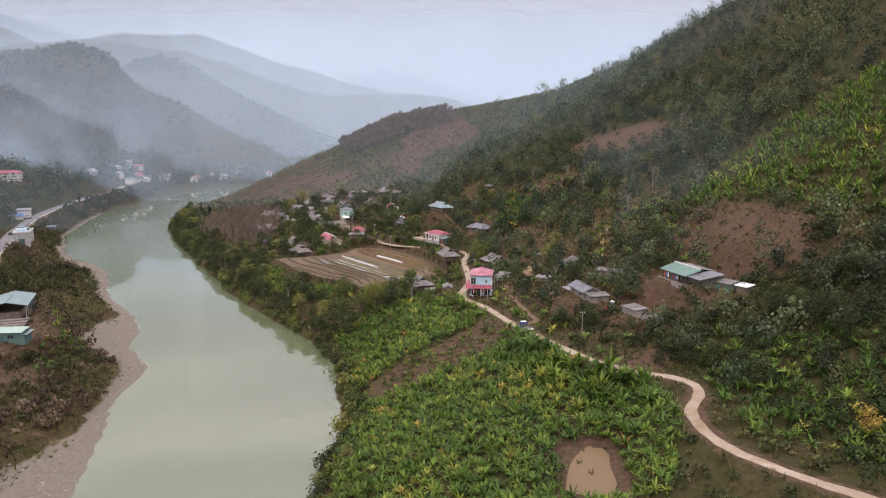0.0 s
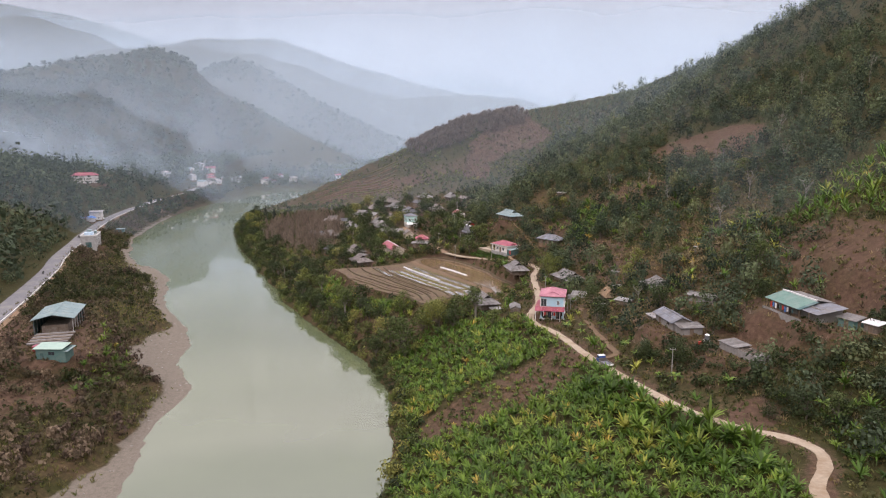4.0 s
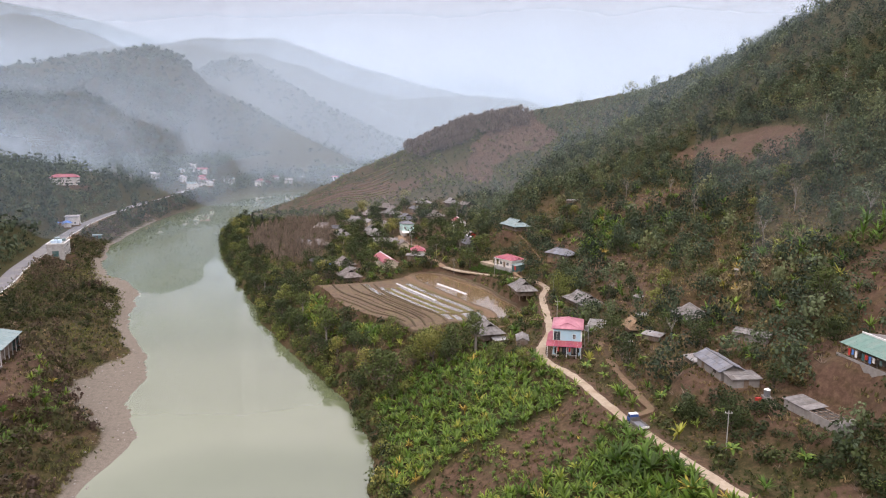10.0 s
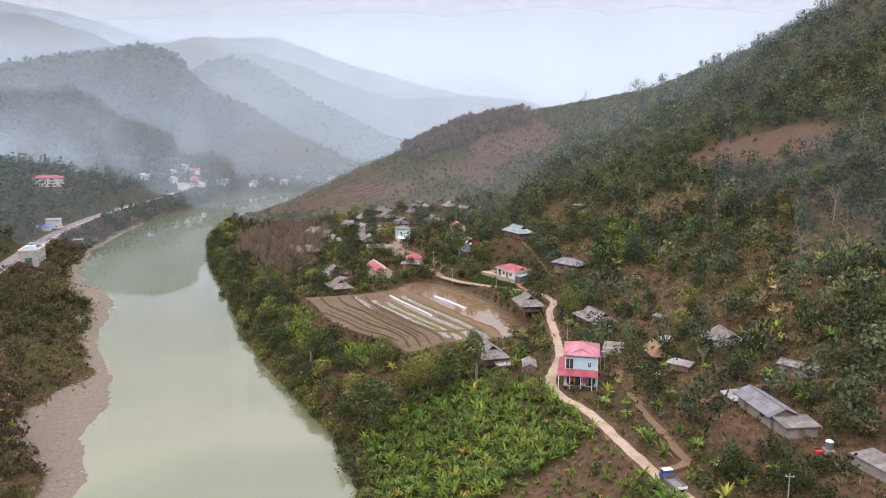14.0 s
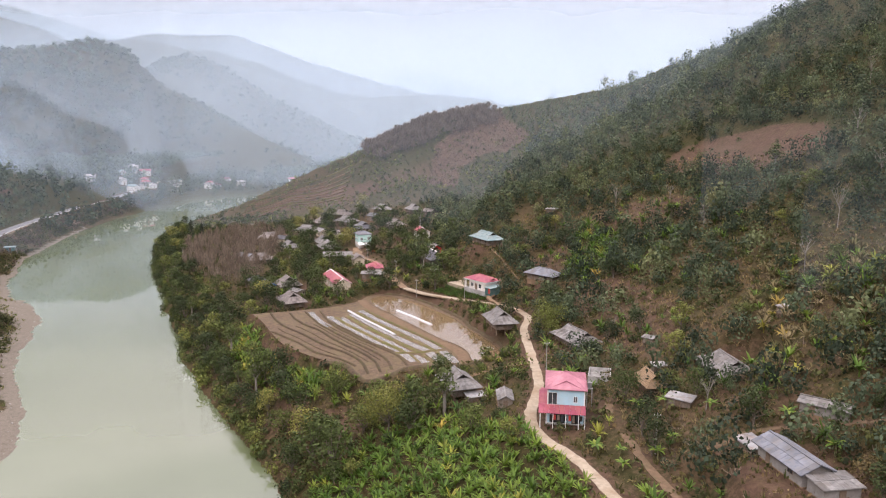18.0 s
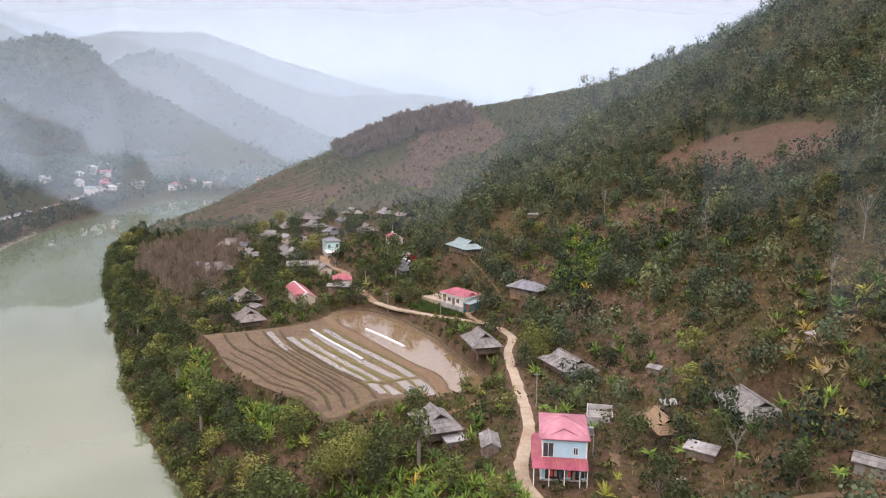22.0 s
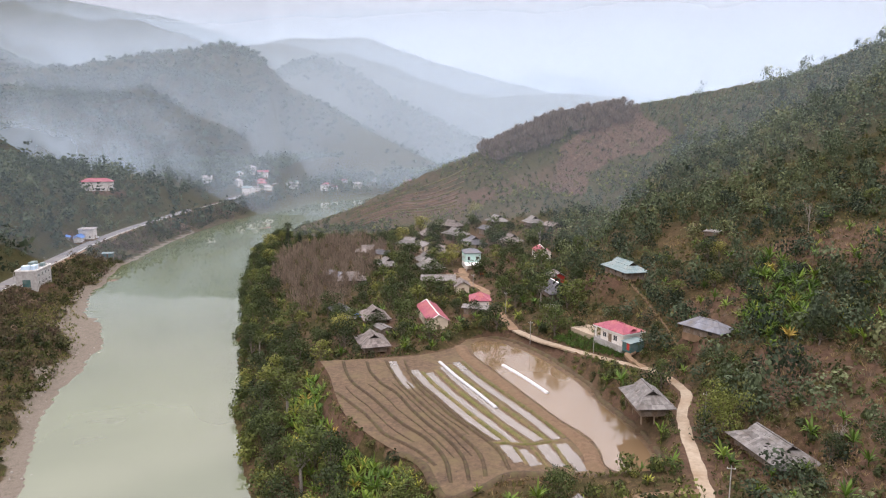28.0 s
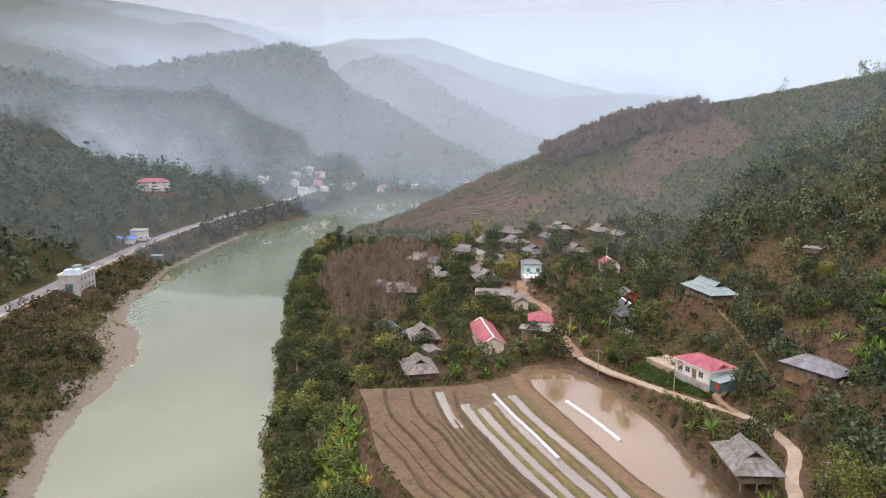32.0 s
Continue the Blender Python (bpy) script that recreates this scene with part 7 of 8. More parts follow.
for k in range(9):
    for j in range(3):
        b = bmesh.new()
        x0, y0 = -7.6 + k * 1.2, -0.7 + j * 1.5
        slab(b, ((x0, y0, 3.9 - j * 0.22), (x0 + 1.17, y0, 3.9 - j * 0.22), (x0 + 1.17, y0 + 1.55, 3.68 - j * 0.22), (x0, y0 + 1.55, 3.68 - j * 0.22)), 0.04)
        part("roof_sheet", b, ROOF_GREY, gy)
for k in range(6):
    for j in range(3):
        b = bmesh.new()
        x0, y0 = 3.3 + k * 0.95, -4.9 + j * 2.3
        slab(b, ((x0, y0, 2.4 + j * 0.35), (x0 + 0.93, y0, 2.4 + j * 0.35), (x0 + 0.93, y0 + 2.4, 2.78 + j * 0.35), (x0, y0 + 2.4, 2.78 + j * 0.35)), 0.04)
        part("roof_sheet", b, ROOF_SLATE, gy)
for px in (-7.4, -4.6, -1.8, 1.0, 3.8, 6.8):
    part("post", boxes((px - 0.07, px + 0.07, -5.2, -5.06, -1.2, 2.4)), WOOD, h)
part("yard_wall", boxes((-8.0, 5.0, -5.6, -5.48, -1.8, 0.45)), BLOCK_WALL, h)
for px in (-5.5, -2.5, 0.5):
    add_door(h, px, -2.6, 0.1, 0.95, 2.0, "y-", WOOD)
for k in range(10):
    c = part("hanging_cloth", boxes((-5.6 + k * 0.8, -5.1 + k * 0.8, -5.28, -5.24, 0.7 + 0.3 * (k % 2), 1.9)), (RED_PAINT, ROOF_BLUE, WHITE_WALL, SHADE, TEAL_WALL)[k % 5])
    c.matrix_world = h.matrix_world.copy()
    tagged(c, "coloured washing hung along the farm porch", "laundry", "washing on the porch")
fw = house("farm_shed", "small green-walled farm shed with a grey roof", 68.6, 166.0, -60, 3.6, 2.8, 2.0, 0.5, "shed", ROOF_GREY, GREEN_WALL, True, 0, 71, 32.0, over=0.4)
fw2 = house("farm_shed", "small shed with a white tin roof beside the farm", 71.4, 162.4, -60, 2.8, 2.4, 1.8, 0.4, "shed", WHITE_TRIM, PLANK_WALL, True, 0, 72, 32.2, over=0.35)

# the half-roofed pen
h = thing("roofless_pen", pose(49.8, 170.0, 24.3, 0, 0, -70), "half-roofed grey block pen with bare roof battens", "pen")
part("wall", walls(12.4, 3.6, -1.2, 1.6, 0.15), BLOCK_WALL, h)
part("cross_wall", boxes((-0.1, 0.05, -1.65, 1.65, -0.5, 1.5), (3.4, 3.55, -1.65, 1.65, -0.5, 1.5)), BLOCK_WALL, h)
for k in range(6):
    b = bmesh.new()
    x0 = -6.5 + k * 1.0
    slab(b, ((x0, -2.1, 1.7), (x0 + 0.98, -2.1, 1.7), (x0 + 0.98, 2.1 - 1.2 * (k > 5), 2.0), (x0, 2.1, 2.0)), 0.04)
    part("roof_sheet", b, ROOF_GREY, h)
for k in range(2):
    b = bmesh.new()
    x0 = 4.6 + k * 0.95
    slab(b, ((x0, -2.0, 1.7), (x0 + 0.93, -2.0, 1.7), (x0 + 0.93, 2.0, 1.95), (x0, 2.0, 1.95)), 0.04)
    part("roof_sheet", b, ROOF_GREY, h)
for py in (-1.5, -0.5, 0.5, 1.5):
    part("batten", boxes((-1, 6.3, py - 0.05, py + 0.05, 1.62, 1.7)), WOOD, h)
for px in (0.4, 1.6, 2.8, 4.0):
    part("rafter", boxes((px - 0.05, px + 0.05, -1.8, 1.8, 1.55, 1.63)), WOOD, h)

# ---------------------------------------------------------------- across the river
h = thing("concrete_building", pose(-237.5, 393.5, 8.0, 0, 0, 113), "grey concrete building beside the road with pale blue rooftop boxes", "building")
part("wall", walls(15.5, 8.0, -5.0, 6.6, 0.2), CONCRETE_GREY, h)
part("flat_roof", boxes((-7.7, 7.7, -3.9, 3.9, 6.1, 6.4)), CONCRETE_GREY, h)
part("parapet", walls(15.9, 8.4, 6.6, 7.1, 0.25), WHITE_TRIM, h)
for px, py, sx, sy, hh in ((-4.5, 1, 2.2, 2.2, 2.1), (-0.5, -0.8, 2.6, 1.8, 1.6), (3.6, 0.9, 3.0, 2.2, 2.4), (6.0, -1.6, 1.6, 1.6, 1.4)):
    part("rooftop_box", boxes((px - sx, px + sx / 2, py - sy / 2, py + sy / 2, 6.4, 6.4 + hh)), ROOF_TEAL if px > 3 else plain("pale_blue_tank", (0.42, 0.55, 0.66), (0.55, 0.68, 0.78), 1.0, 0.5, 0.05), h)
for px in (-5.5, -2.0, 1.5, 5.0):
    for zz in (0.9, 4.0):
        add_window(h, px, -4.0, zz, 1.2, 1.3, "y-", WHITE_TRIM)
add_door(h, -7.75, 0, 0.1, 3.0, 3.0, "x-", TEAL_WALL)

h = thing("timber_shed", pose(-138, 218.6, 12.0, 0, 0, 112), "open timber shed with a teal metal gable roof", "shed")
for px in np.linspace(-8, 8, 6):
    for py in (-5.2, 5.2):
        part("post", boxes((px - 0.1, px + 0.1, py - 0.1, py + 0.1, -1, 4.6)), CONCRETE_GREY, h)
part("back_wall", boxes((-8.4, 8.4, 5.2, 5.3, -0.5, 4.4), (8.3, 8.4, -5.2, 5.2, -0.5, 4.4)), TEAL_WALL, h)
part("timber_block", boxes((-7, 7, -3.5, 3.5, -0.5, 2.4)), PLANK_WALL, h)
add_roof(h, 16.8, 10.6, 4.6, 6.0, "gable", ROOF_TEAL, True, 0.6, 1.4, 1, 40)
h = thing("timber_rack", pose(-130.5, 203.6, 12.0, 0, 0, 22), "rows of weathered boards drying on racks", "rack")
for j in range(7):
    part("board", boxes((-5.2, 5.2, -5.6 + j * 1.65, -4.6 + j * 1.65, 1.0 + 0.1 * (j % 2), 1.35 + 0.1 * (j % 2))), PLANK_WALL if j % 2 else ROOF_GREY, h)
    for px in (-5, -1.7, 1.7, 5):
        part("leg", boxes((px - 0.08, px + 0.08, -5.2 + j * 1.65, -5.05 + j * 1.65, -0.6, 1.05)), WOOD, h)
h = thing("green_cabin", pose(-120.6, 190.4, 12.0, 0, 0, 4), "green painted cabin with a pale green flat roof", "cabin")
part("wall", walls(8.0, 3.8, -0.8, 2.9, 0.1), GREEN_WALL, h)
b = bmesh.new()
slab(b, ((-4.6, -2.4, 2.95), (3.4, -2.4, 2.95), (3.4, 2.4, 3.45), (-4.6, 2.4, 3.45)), 0.1)
part("roof", b, plain("pale_green_roof", (0.25, 0.36, 0.30), (0.34, 0.46, 0.39), 1.0, 0.6, 0.05), h)
b = bmesh.new()
slab(b, ((3.45, -2.2, 2.4), (4.8, -2.2, 2.3), (4.8, 2.2, 2.7), (3.45, 2.2, 2.8)), 0.08)
part("side_roof", b, ROOF_TEAL, h)
add_window(h, 0.2, -1.9, 1.2, 1.6, 0.9, "y-", GREEN_WALL)
add_door(h, -2.4, -1.9, -0.3, 0.9, 2.0, "y-", TEAL_WALL)
h = thing("red_container", pose(-127.5, 194.6, 12.0, 0, 0, 14), "rusty red metal bin beside the cabin", "bin")
part("body", boxes((-1.8, 1.8, -1.1, 1.1, -0.4, 1.7)), plain("rusty_red", (0.16, 0.035, 0.03), (0.28, 0.06, 0.05), 1.5, 0.7, 0.2), h)
part("lid", boxes((-1.9, 1.9, -1.2, 1.2, 1.7, 1.8)), ROOF_RED, h)

h = house("roadside_shop", "two-storey pale roadside shop with a flat roof", -301, 502, 20, 8.0, 6.0, 5.8, 0.5, "shed", TIN, WHITE_WALL, False, 0, 44, 9.0, "roadside stalls")
for k, (sx, sy) in enumerate(((-296, 494), (-291, 488), (-300, 488))):
    house("roadside_stall", "roadside stall under a blue tarpaulin roof", sx - 6, sy + 2, 110 + 8 * k, 6.5, 4.0, 2.5, 0.8, "gable", ROOF_BLUE, WHITE_WALL, False, 0, 45 + k, 9.0, "roadside stalls")
house("roadside_hut", "small teal-roofed hut on the river bank", -268.5, 477.5, 20, 4.6, 3.2, 2.4, 0.5, "gable", ROOF_TEAL, GREEN_WALL, False, 0, 49)
house("school", "two-storey white school with a red roof among the trees", -364, 590, 30, 21, 8.5, 6.6, 2.4, "hip", ROOF_RED, WHITE_WALL, False, 0, 50, 29)

# far village beyond the bend
rng = random.Random(77)
for k in range(30):
    s = k / 30
    fy = 742 + 262 * s ** 0.8
    fx = np.interp(fy, WEST_BANK[:, 0], WEST_BANK[:, 1]) - rng.uniform(22, 70) * (1 + 0.4 * s)
    fy += rng.uniform(-6, 6) + (rng.uniform(0, 50) if s > 0.6 else 0)
    fz = ground(fx, fy)
    roof_k = rng.choice((ROOF_GREY, TIN, ROOF_SLATE, ROOF_RED, ROOF_TEAL, TIN))
    two = rng.random() < 0.4
    house("distant_house", {ROOF_GREY: "distant white house with a grey roof", TIN: "distant pale house with a tin roof", ROOF_SLATE: "distant house with a blue-grey roof", ROOF_RED: "distant house with a red roof", ROOF_TEAL: "distant house with a teal roof"}[roof_k], fx, fy, rng.uniform(-40, 40), rng.uniform(7, 11), rng.uniform(5, 7), 5.6 if two else 3.2, 1.8, rng.choice(("gable", "hip")), roof_k, WHITE_WALL, False, 0, 100 + k, fz, "far village")

# ---------------------------------------------------------------- the paddy
MUD = plain("paddy_mud", (0.042, 0.026, 0.015), (0.150, 0.098, 0.055), 1.1, 0.75, 0.8, (0.118, 0.088, 0.040), 0.16)
BUND = plain("earth_bund", (0.038, 0.026, 0.016), (0.090, 0.062, 0.037), 1.3, 0.95, 0.5, (0.085, 0.075, 0.032), 0.5)
GREEN_BUND = plain("grassy_bund", (0.060, 0.066, 0.020), (0.135, 0.122, 0.042), 1.6, 0.95, 0.6, (0.17, 0.12, 0.07), 0.5)
POND = water_material("paddy_water", (0.170, 0.115, 0.063), 0.06, 0.0005, 2.2)
CLEAR = water_material("flooded_strip", (0.15, 0.125, 0.095), 0.03, 0.02, 2.3)


def sheet_of(points, z):
    bm = bmesh.new()
    bm.faces.new([bm.verts.new((x, y, z)) for x, y in points])
    bmesh.ops.triangulate(bm, faces=bm.faces)
    bmesh.ops.recalc_face_normals(bm, faces=bm.faces)
    if sum(f.normal.z for f in bm.faces) < 0:
        bmesh.ops.reverse_faces(bm, faces=bm.faces)
    return bm


def ridge_strip(pts, half, high, z, wob=0.12, seed=0):
    """A low bank along a line: sloped sides and a rounded, uneven top."""
    q = dense([(x, y, z) for x, y in pts], 1.0)
    t = np.gradient(q[:, :2], axis=0)
    t /= np.linalg.norm(t, axis=1)[:, None]
    nrm = np.stack([-t[:, 1], t[:, 0]], 1)
    bm = bmesh.new()
    rows = []
    for i in range(len(q)):
        end = min(1.0, 0.15 + 0.35 * min(i, len(q) - 1 - i))
        u_, w_ = np.array([q[i, 0] + 37 * seed]), np.array([q[i, 1]])
        k, hh, off = 1 + 0.5 * float(fbm(u_, w_, 3, 2)[0]), high * end * (1 + 0.6 * float(fbm(u_ + 9, w_, 4, 2)[0])), 2 * wob * float(fbm(u_ + 50, w_, 7, 2)[0])
        rows.append([bm.verts.new((*(q[i, :2] + nrm[i] * (u * half * k + off)), z + v * hh)) for u, v in ((-1, -0.15), (-0.55, 0.8), (0, 1), (0.55, 0.8), (1, -0.15))])
    for a, b in zip(rows, rows[1:]):
        for k in range(4):
            bm.faces.new((a[k], a[k + 1], b[k + 1], b[k]))
    bmesh.ops.recalc_face_normals(bm, faces=bm.faces)
    for f in bm.faces:
        f.smooth = True
    return bm


FZ = FIELD_Z
edge_pts = dense(np.vstack([FIELD, FIELD[:1]]), 3.0)[:-1]
setting("paddy_field", sheet_of(edge_pts, FZ + 0.06), MUD, "ploughed brown paddy mud with terraced furrows", "field")


def even(line, n=8):
    """A line through the same turns with n even points."""
    q = dense(np.array(line, float), 0.5)
    s = np.concatenate([[0], np.cumsum(np.linalg.norm(np.diff(q, axis=0), axis=1))])
    return np.stack([np.interp(np.linspace(0, s[-1], n), s, q[:, k]) for k in (0, 1)], 1)


furrows = (
    ((-64.2, 293.2), (-53.7, 282.8), (-46.1, 273.9), (-39.5, 269.5), (-34, 264)), ((-70.4, 314), (-64, 301.5), (-57, 294), (-46.5, 281.6), (-37, 272.5), (-33, 266.5), (-30.4, 258.5)),
    ((-64.4, 315), (-58, 303), (-51.8, 297), (-43, 284.6), (-35, 275.5), (-30.5, 269), (-27.5, 260)), ((-60, 317), (-53, 304), (-46.9, 295), (-39.9, 286), (-32.3, 276.8), (-28, 271.5), (-25, 262)),
    ((-55.5, 318.5), (-47.8, 301.8), (-41.5, 293), (-34, 283.5), (-25.6, 274.5), (-21.3, 265.5)),
)
furrows = [even(q, 9) for q in furrows]
for k, line in enumerate(furrows):
    tagged(part("furrow_bund", ridge_strip(line, 0.42, 0.42, FZ + 0.06, 0.3, k), BUND), "low earth bund between brown furrows", "bund", "paddy bunds")
for k, (a, b, f) in enumerate(((furrows[1], furrows[2], 0.5), (furrows[0], furrows[1], 0.45), (furrows[2], furrows[3], 0.55), (furrows[3], furrows[4], 0.5))):
    line = (a * (1 - f) + b * f)[(2 if k != 1 else 1):8 - k % 2]
    tagged(part("furrow_ridge", ridge_strip(line, 0.22, 0.2, FZ + 0.06, 0.4, k + 20), BUND), "faint ploughed ridge in the paddy mud", "ridge", "paddy ridges")
strips = (
    (((-58.2, 316.6), (-52.9, 305.9), (-48.4, 299.2)), 1.0), (((-51, 311.4), (-47, 305), (-39.6, 295.3), (-32.4, 285.6), (-24.5, 277)), 1.05), (((-47, 310.2), (-40, 299.5), (-33.2, 290.6), (-27, 282.6), (-21.6, 275.4)), 1.05),
    (((-44.5, 315.4), (-38.6, 306), (-31.5, 296), (-24, 285.8), (-17.6, 278.2)), 1.1), (((-42.4, 319.6), (-36, 309.7), (-27.3, 298), (-20.6, 289.2), (-14.4, 279.6)), 0.95),
    (((-23.6, 275), (-20, 268.6)), 1.1), (((-20.6, 273.6), (-17, 268)), 1.15), (((-16.8, 276.6), (-13, 268.4)), 1.2), (((-13.4, 277.8), (-9, 267.8)), 1.2),
)
for k, (line, half) in enumerate(strips):
    line = [(*p, FZ + 0.07) for p in even(line, 6)]
    setting("flooded_strip", strip(line, half, half, 0.03, 0.1, 0.35, 1.0), CLEAR, "narrow flooded paddy strip reflecting the sky", "water")
rows_ = [furrows[4]] + [even(q, 9) for q, half in strips[1:5]]
for k, (a, b) in enumerate(zip(rows_[1:], rows_[2:])):
    tagged(part("grassy_bund", ridge_strip((a + b) / 2, 0.62, 0.4, FZ + 0.06, 0.2, 40 + k), GREEN_BUND), "narrow grass-grown bund between flooded strips", "bund", "paddy bunds")
tagged(part("grassy_bund", ridge_strip(rows_[1] - (1.5, 0.9), 0.45, 0.35, FZ + 0.06, 0.2, 46), BUND), "narrow earth bund beside the flooded strips", "bund", "paddy bunds")
tagged(part("grassy_bund", ridge_strip(rows_[4] + (1.5, 1.1), 0.5, 0.35, FZ + 0.06, 0.2, 47), GREEN_BUND), "narrow grass-grown bund between flooded strips", "bund", "paddy bunds")
for k, line in enumerate((((-26, 275.4), (-19.2, 276.2), (-14.2, 279.2)), ((-21.6, 274.4), (-18.6, 268)), ((-18.6, 275.4), (-15, 268)), ((-14.8, 277.6), (-11, 267.4)))):
    tagged(part("grassy_bund", ridge_strip(even(line, 5), 0.4, 0.3, FZ + 0.07, 0.12, 50 + k), GREEN_BUND), "short grassy cross bund", "bund", "paddy bunds")
DRY_BANK = plain("dry_earth", (0.11, 0.068, 0.039), (0.205, 0.135, 0.083), 0.9, 0.95, 0.5, (0.15, 0.105, 0.06), 0.3)
tagged(part("broad_bank", ridge_strip(((-44, 334), (-41, 326), (-35.2, 317), (-28.6, 307), (-22, 297), (-16, 288), (-10.3, 280.6), (-7.6, 273.5), (-7, 268)), 1.7, 0.5, FZ + 0.05, 0.5, 60), DRY_BANK), "broad bare earth bank beside the pond", "bund")
pond = ((-41.4, 335.5), (-39.4, 339.4), (-35.2, 339.4), (-28.5, 334.5), (-22.8, 329), (-16, 318.5), (-10.6, 309.5), (-7.4, 301), (-3, 292.4), (1.4, 281.5), (2.7, 274.4), (1.4, 270), (-3.2, 268.8), (-5.4, 271), (-6.3, 276.5), (-8.7, 282.2), (-14.4, 289.2), (-20.2, 297.8), (-26.6, 307.6), (-33, 317.4), (-38.8, 326.4))
setting("pond", sheet_of(dense(np.array(pond + pond[:1]), 1.5)[:-1], FZ + 0.17), POND, "shallow muddy pond reflecting the pale sky", "water")
tagged(part("paddy_bank", ridge_strip([(x, y) for x, y in np.vstack([FIELD[5:22]])], 0.9, 0.5, FZ + 0.05, 0.3, 61), BUND), "low earth bank round the paddy", "bund")


def tunnel(name, line, half, high, label):
    """A low tunnel of plastic sheet over hoops."""
    q = dense([(x, y, FZ) for x, y in line], 0.9)
    t = np.gradient(q[:, :2], axis=0)
    t /= np.linalg.norm(t, axis=1)[:, None]
    nrm = np.stack([-t[:, 1], t[:, 0]], 1)
    th = thing(name, Matrix.Identity(4), label, "tunnel")
    rng = np.random.RandomState(5)
    bm = bmesh.new()
    rows = []
    for i in range(len(q)):
        w = 1 + 0.06 * (i % 2) + rng.uniform(-0.05, 0.05)
        rows.append([bm.verts.new((*(q[i, :2] + nrm[i] * half * w * math.cos(a)), FZ + 0.15 + high * w * math.sin(a))) for a in np.linspace(0, math.pi, 8)])
    for a, b in zip(rows, rows[1:]):
        for k in range(7):
            bm.faces.new((a[k], a[k + 1], b[k + 1], b[k]))
    bm.faces.new(rows[0])
    bm.faces.new(rows[-1][::-1])
    bmesh.ops.recalc_face_normals(bm, faces=bm.faces)
    part("plastic_cover", bm, PLASTIC, th)
    for i in range(0, len(q), 3):
        bm = bmesh.new()
        ring = [[bm.verts.new((*(q[i, :2] + nrm[i] * half * 1.13 * k * math.cos(a) + t[i] * s), FZ + 0.15 + high * 1.13 * k * math.sin(a))) for a in np.linspace(0, math.pi, 8)] for k, s in ((1, -0.03), (1, 0.03), (0.97, 0.03), (0.97, -0.03))]
        for a in range(4):
            for k in range(7):
                bm.faces.new((ring[a][k], ring[a][k + 1], ring[(a + 1) % 4][k + 1], ring[(a + 1) % 4][k]))
        part("hoop", bm, WHITE_TRIM, th)


tunnel("seedling_tunnel", ((-46.2, 318.5), (-39.9, 309), (-33.7, 300.5), (-27.8, 292)), 0.42, 0.36, "long white plastic seedling tunnel on a paddy strip")
tunnel("seedling_tunnel", ((-30.3, 319.7), (-23.8, 311.4), (-17.9, 303)), 0.46, 0.4, "white plastic seedling tunnel standing in the pond")
# the vegetable plot by the hall, the red mud basin by the banana grove
veg = sown(-20, 8, 312, 340, 0.75, 300)
keep = (inside(veg["x"], veg["y"], np.array([(-19.5, 337), (-14.8, 331), (-8.2, 324.8), (-2.2, 319.8), (0.4, 319.2), (-2, 322.8), (-8.8, 330.2), (-15, 337.6)])) < 0)
n = keep.sum()
scatter("vegetable_plot", lush, veg["p"][keep], np.random.RandomState(4).uniform(0.65, 0.95, n), np.random.RandomState(3).uniform(0.05, 0.3, n), [BANANA], "dense dark green vegetable plot beside the road", "crop", 303)
basin = ((19.5, 104), (21.2, 111), (23.6, 116.5), (27, 120.5), (29.6, 119), (28.6, 112), (28.2, 106), (25.5, 101.5))
setting("mud_basin", sheet_of(dense(np.array(basin + basin[:1]), 1.5)[:-1], 13.48), water_material("muddy_puddle", (0.150, 0.098, 0.050), 0.55, 0.25, 1.33), "drained reddish mud basin with a skin of water", "water")

# terraced plots on the spur's foot
for k in range(8):
    pts = []
    for i in range(9):
        x = -166 + 9.5 * i
        y = 543 + 4.6 * k + 5 * math.sin(i * 0.55 + 0.3 * k) + 0.25 * (i - 4) ** 2
        pts.append((x, y, ground(x, y) + 0.1))
    setting("terrace_bank", strip(pts, 0.7, 0.7, 0.35, 1.0, 0.5, 3.0), GREEN_BUND if k % 3 == 1 else DRY_BANK, "low bank of a terraced hillside plot", "terrace")

crop = sown(-128, -74, 526, 552, 1.7, 310)
keep = (np.abs(crop["y"] - 541 + 0.15 * (crop["x"] + 105)) < 5 + 5 * fbm(crop["x"], crop["y"], 12, 2)) & (crop["dice"] < 0.8)
n = keep.sum()
scatter("terrace_crop", [tuft(s, 9, 0.8) for s in (311, 312)], crop["p"][keep], np.random.RandomState(6).uniform(0.8, 1.5, n), np.random.RandomState(7).uniform(0.2, 0.6, n), [BANK_GRASS], "yellow-green crop on the terraces below the spur", "crop", 313)

# ---------------------------------------------------------------- small things
def cyl(bm, x, y, z0, z1, r0, r1=None, sides=10):
    bmesh.ops.create_cone(bm, cap_ends=True, segments=sides, radius1=r0, radius2=r0 if r1 is None else r1, depth=z1 - z0, matrix=Matrix.Translation((x, y, (z0 + z1) / 2)))
    return bm


# the small blue lorry on the road
BLUE_PAINT = plain("blue_lorry_paint", (0.03, 0.07, 0.24), (0.05, 0.11, 0.33), 2.0, 0.3, 0.02)
RUBBER = plain("tyre_rubber", (0.012, 0.012, 0.012), (0.03, 0.03, 0.03), 8.0, 0.9, 0.2)
t = thing("lorry", pose(21.4, 175.6, 19.28, 0, 0, 19), "small blue lorry with empty grey load bed on the road", "lorry")
bm = boxes((-0.85, 0.85, 0.95, 2.35, 0.55, 1.35), (-0.8, 0.8, 1.0, 2.05, 1.35, 2.0))
bmesh.ops.bevel(bm, geom=list(bm.edges), offset=0.06, segments=2, affect="EDGES")
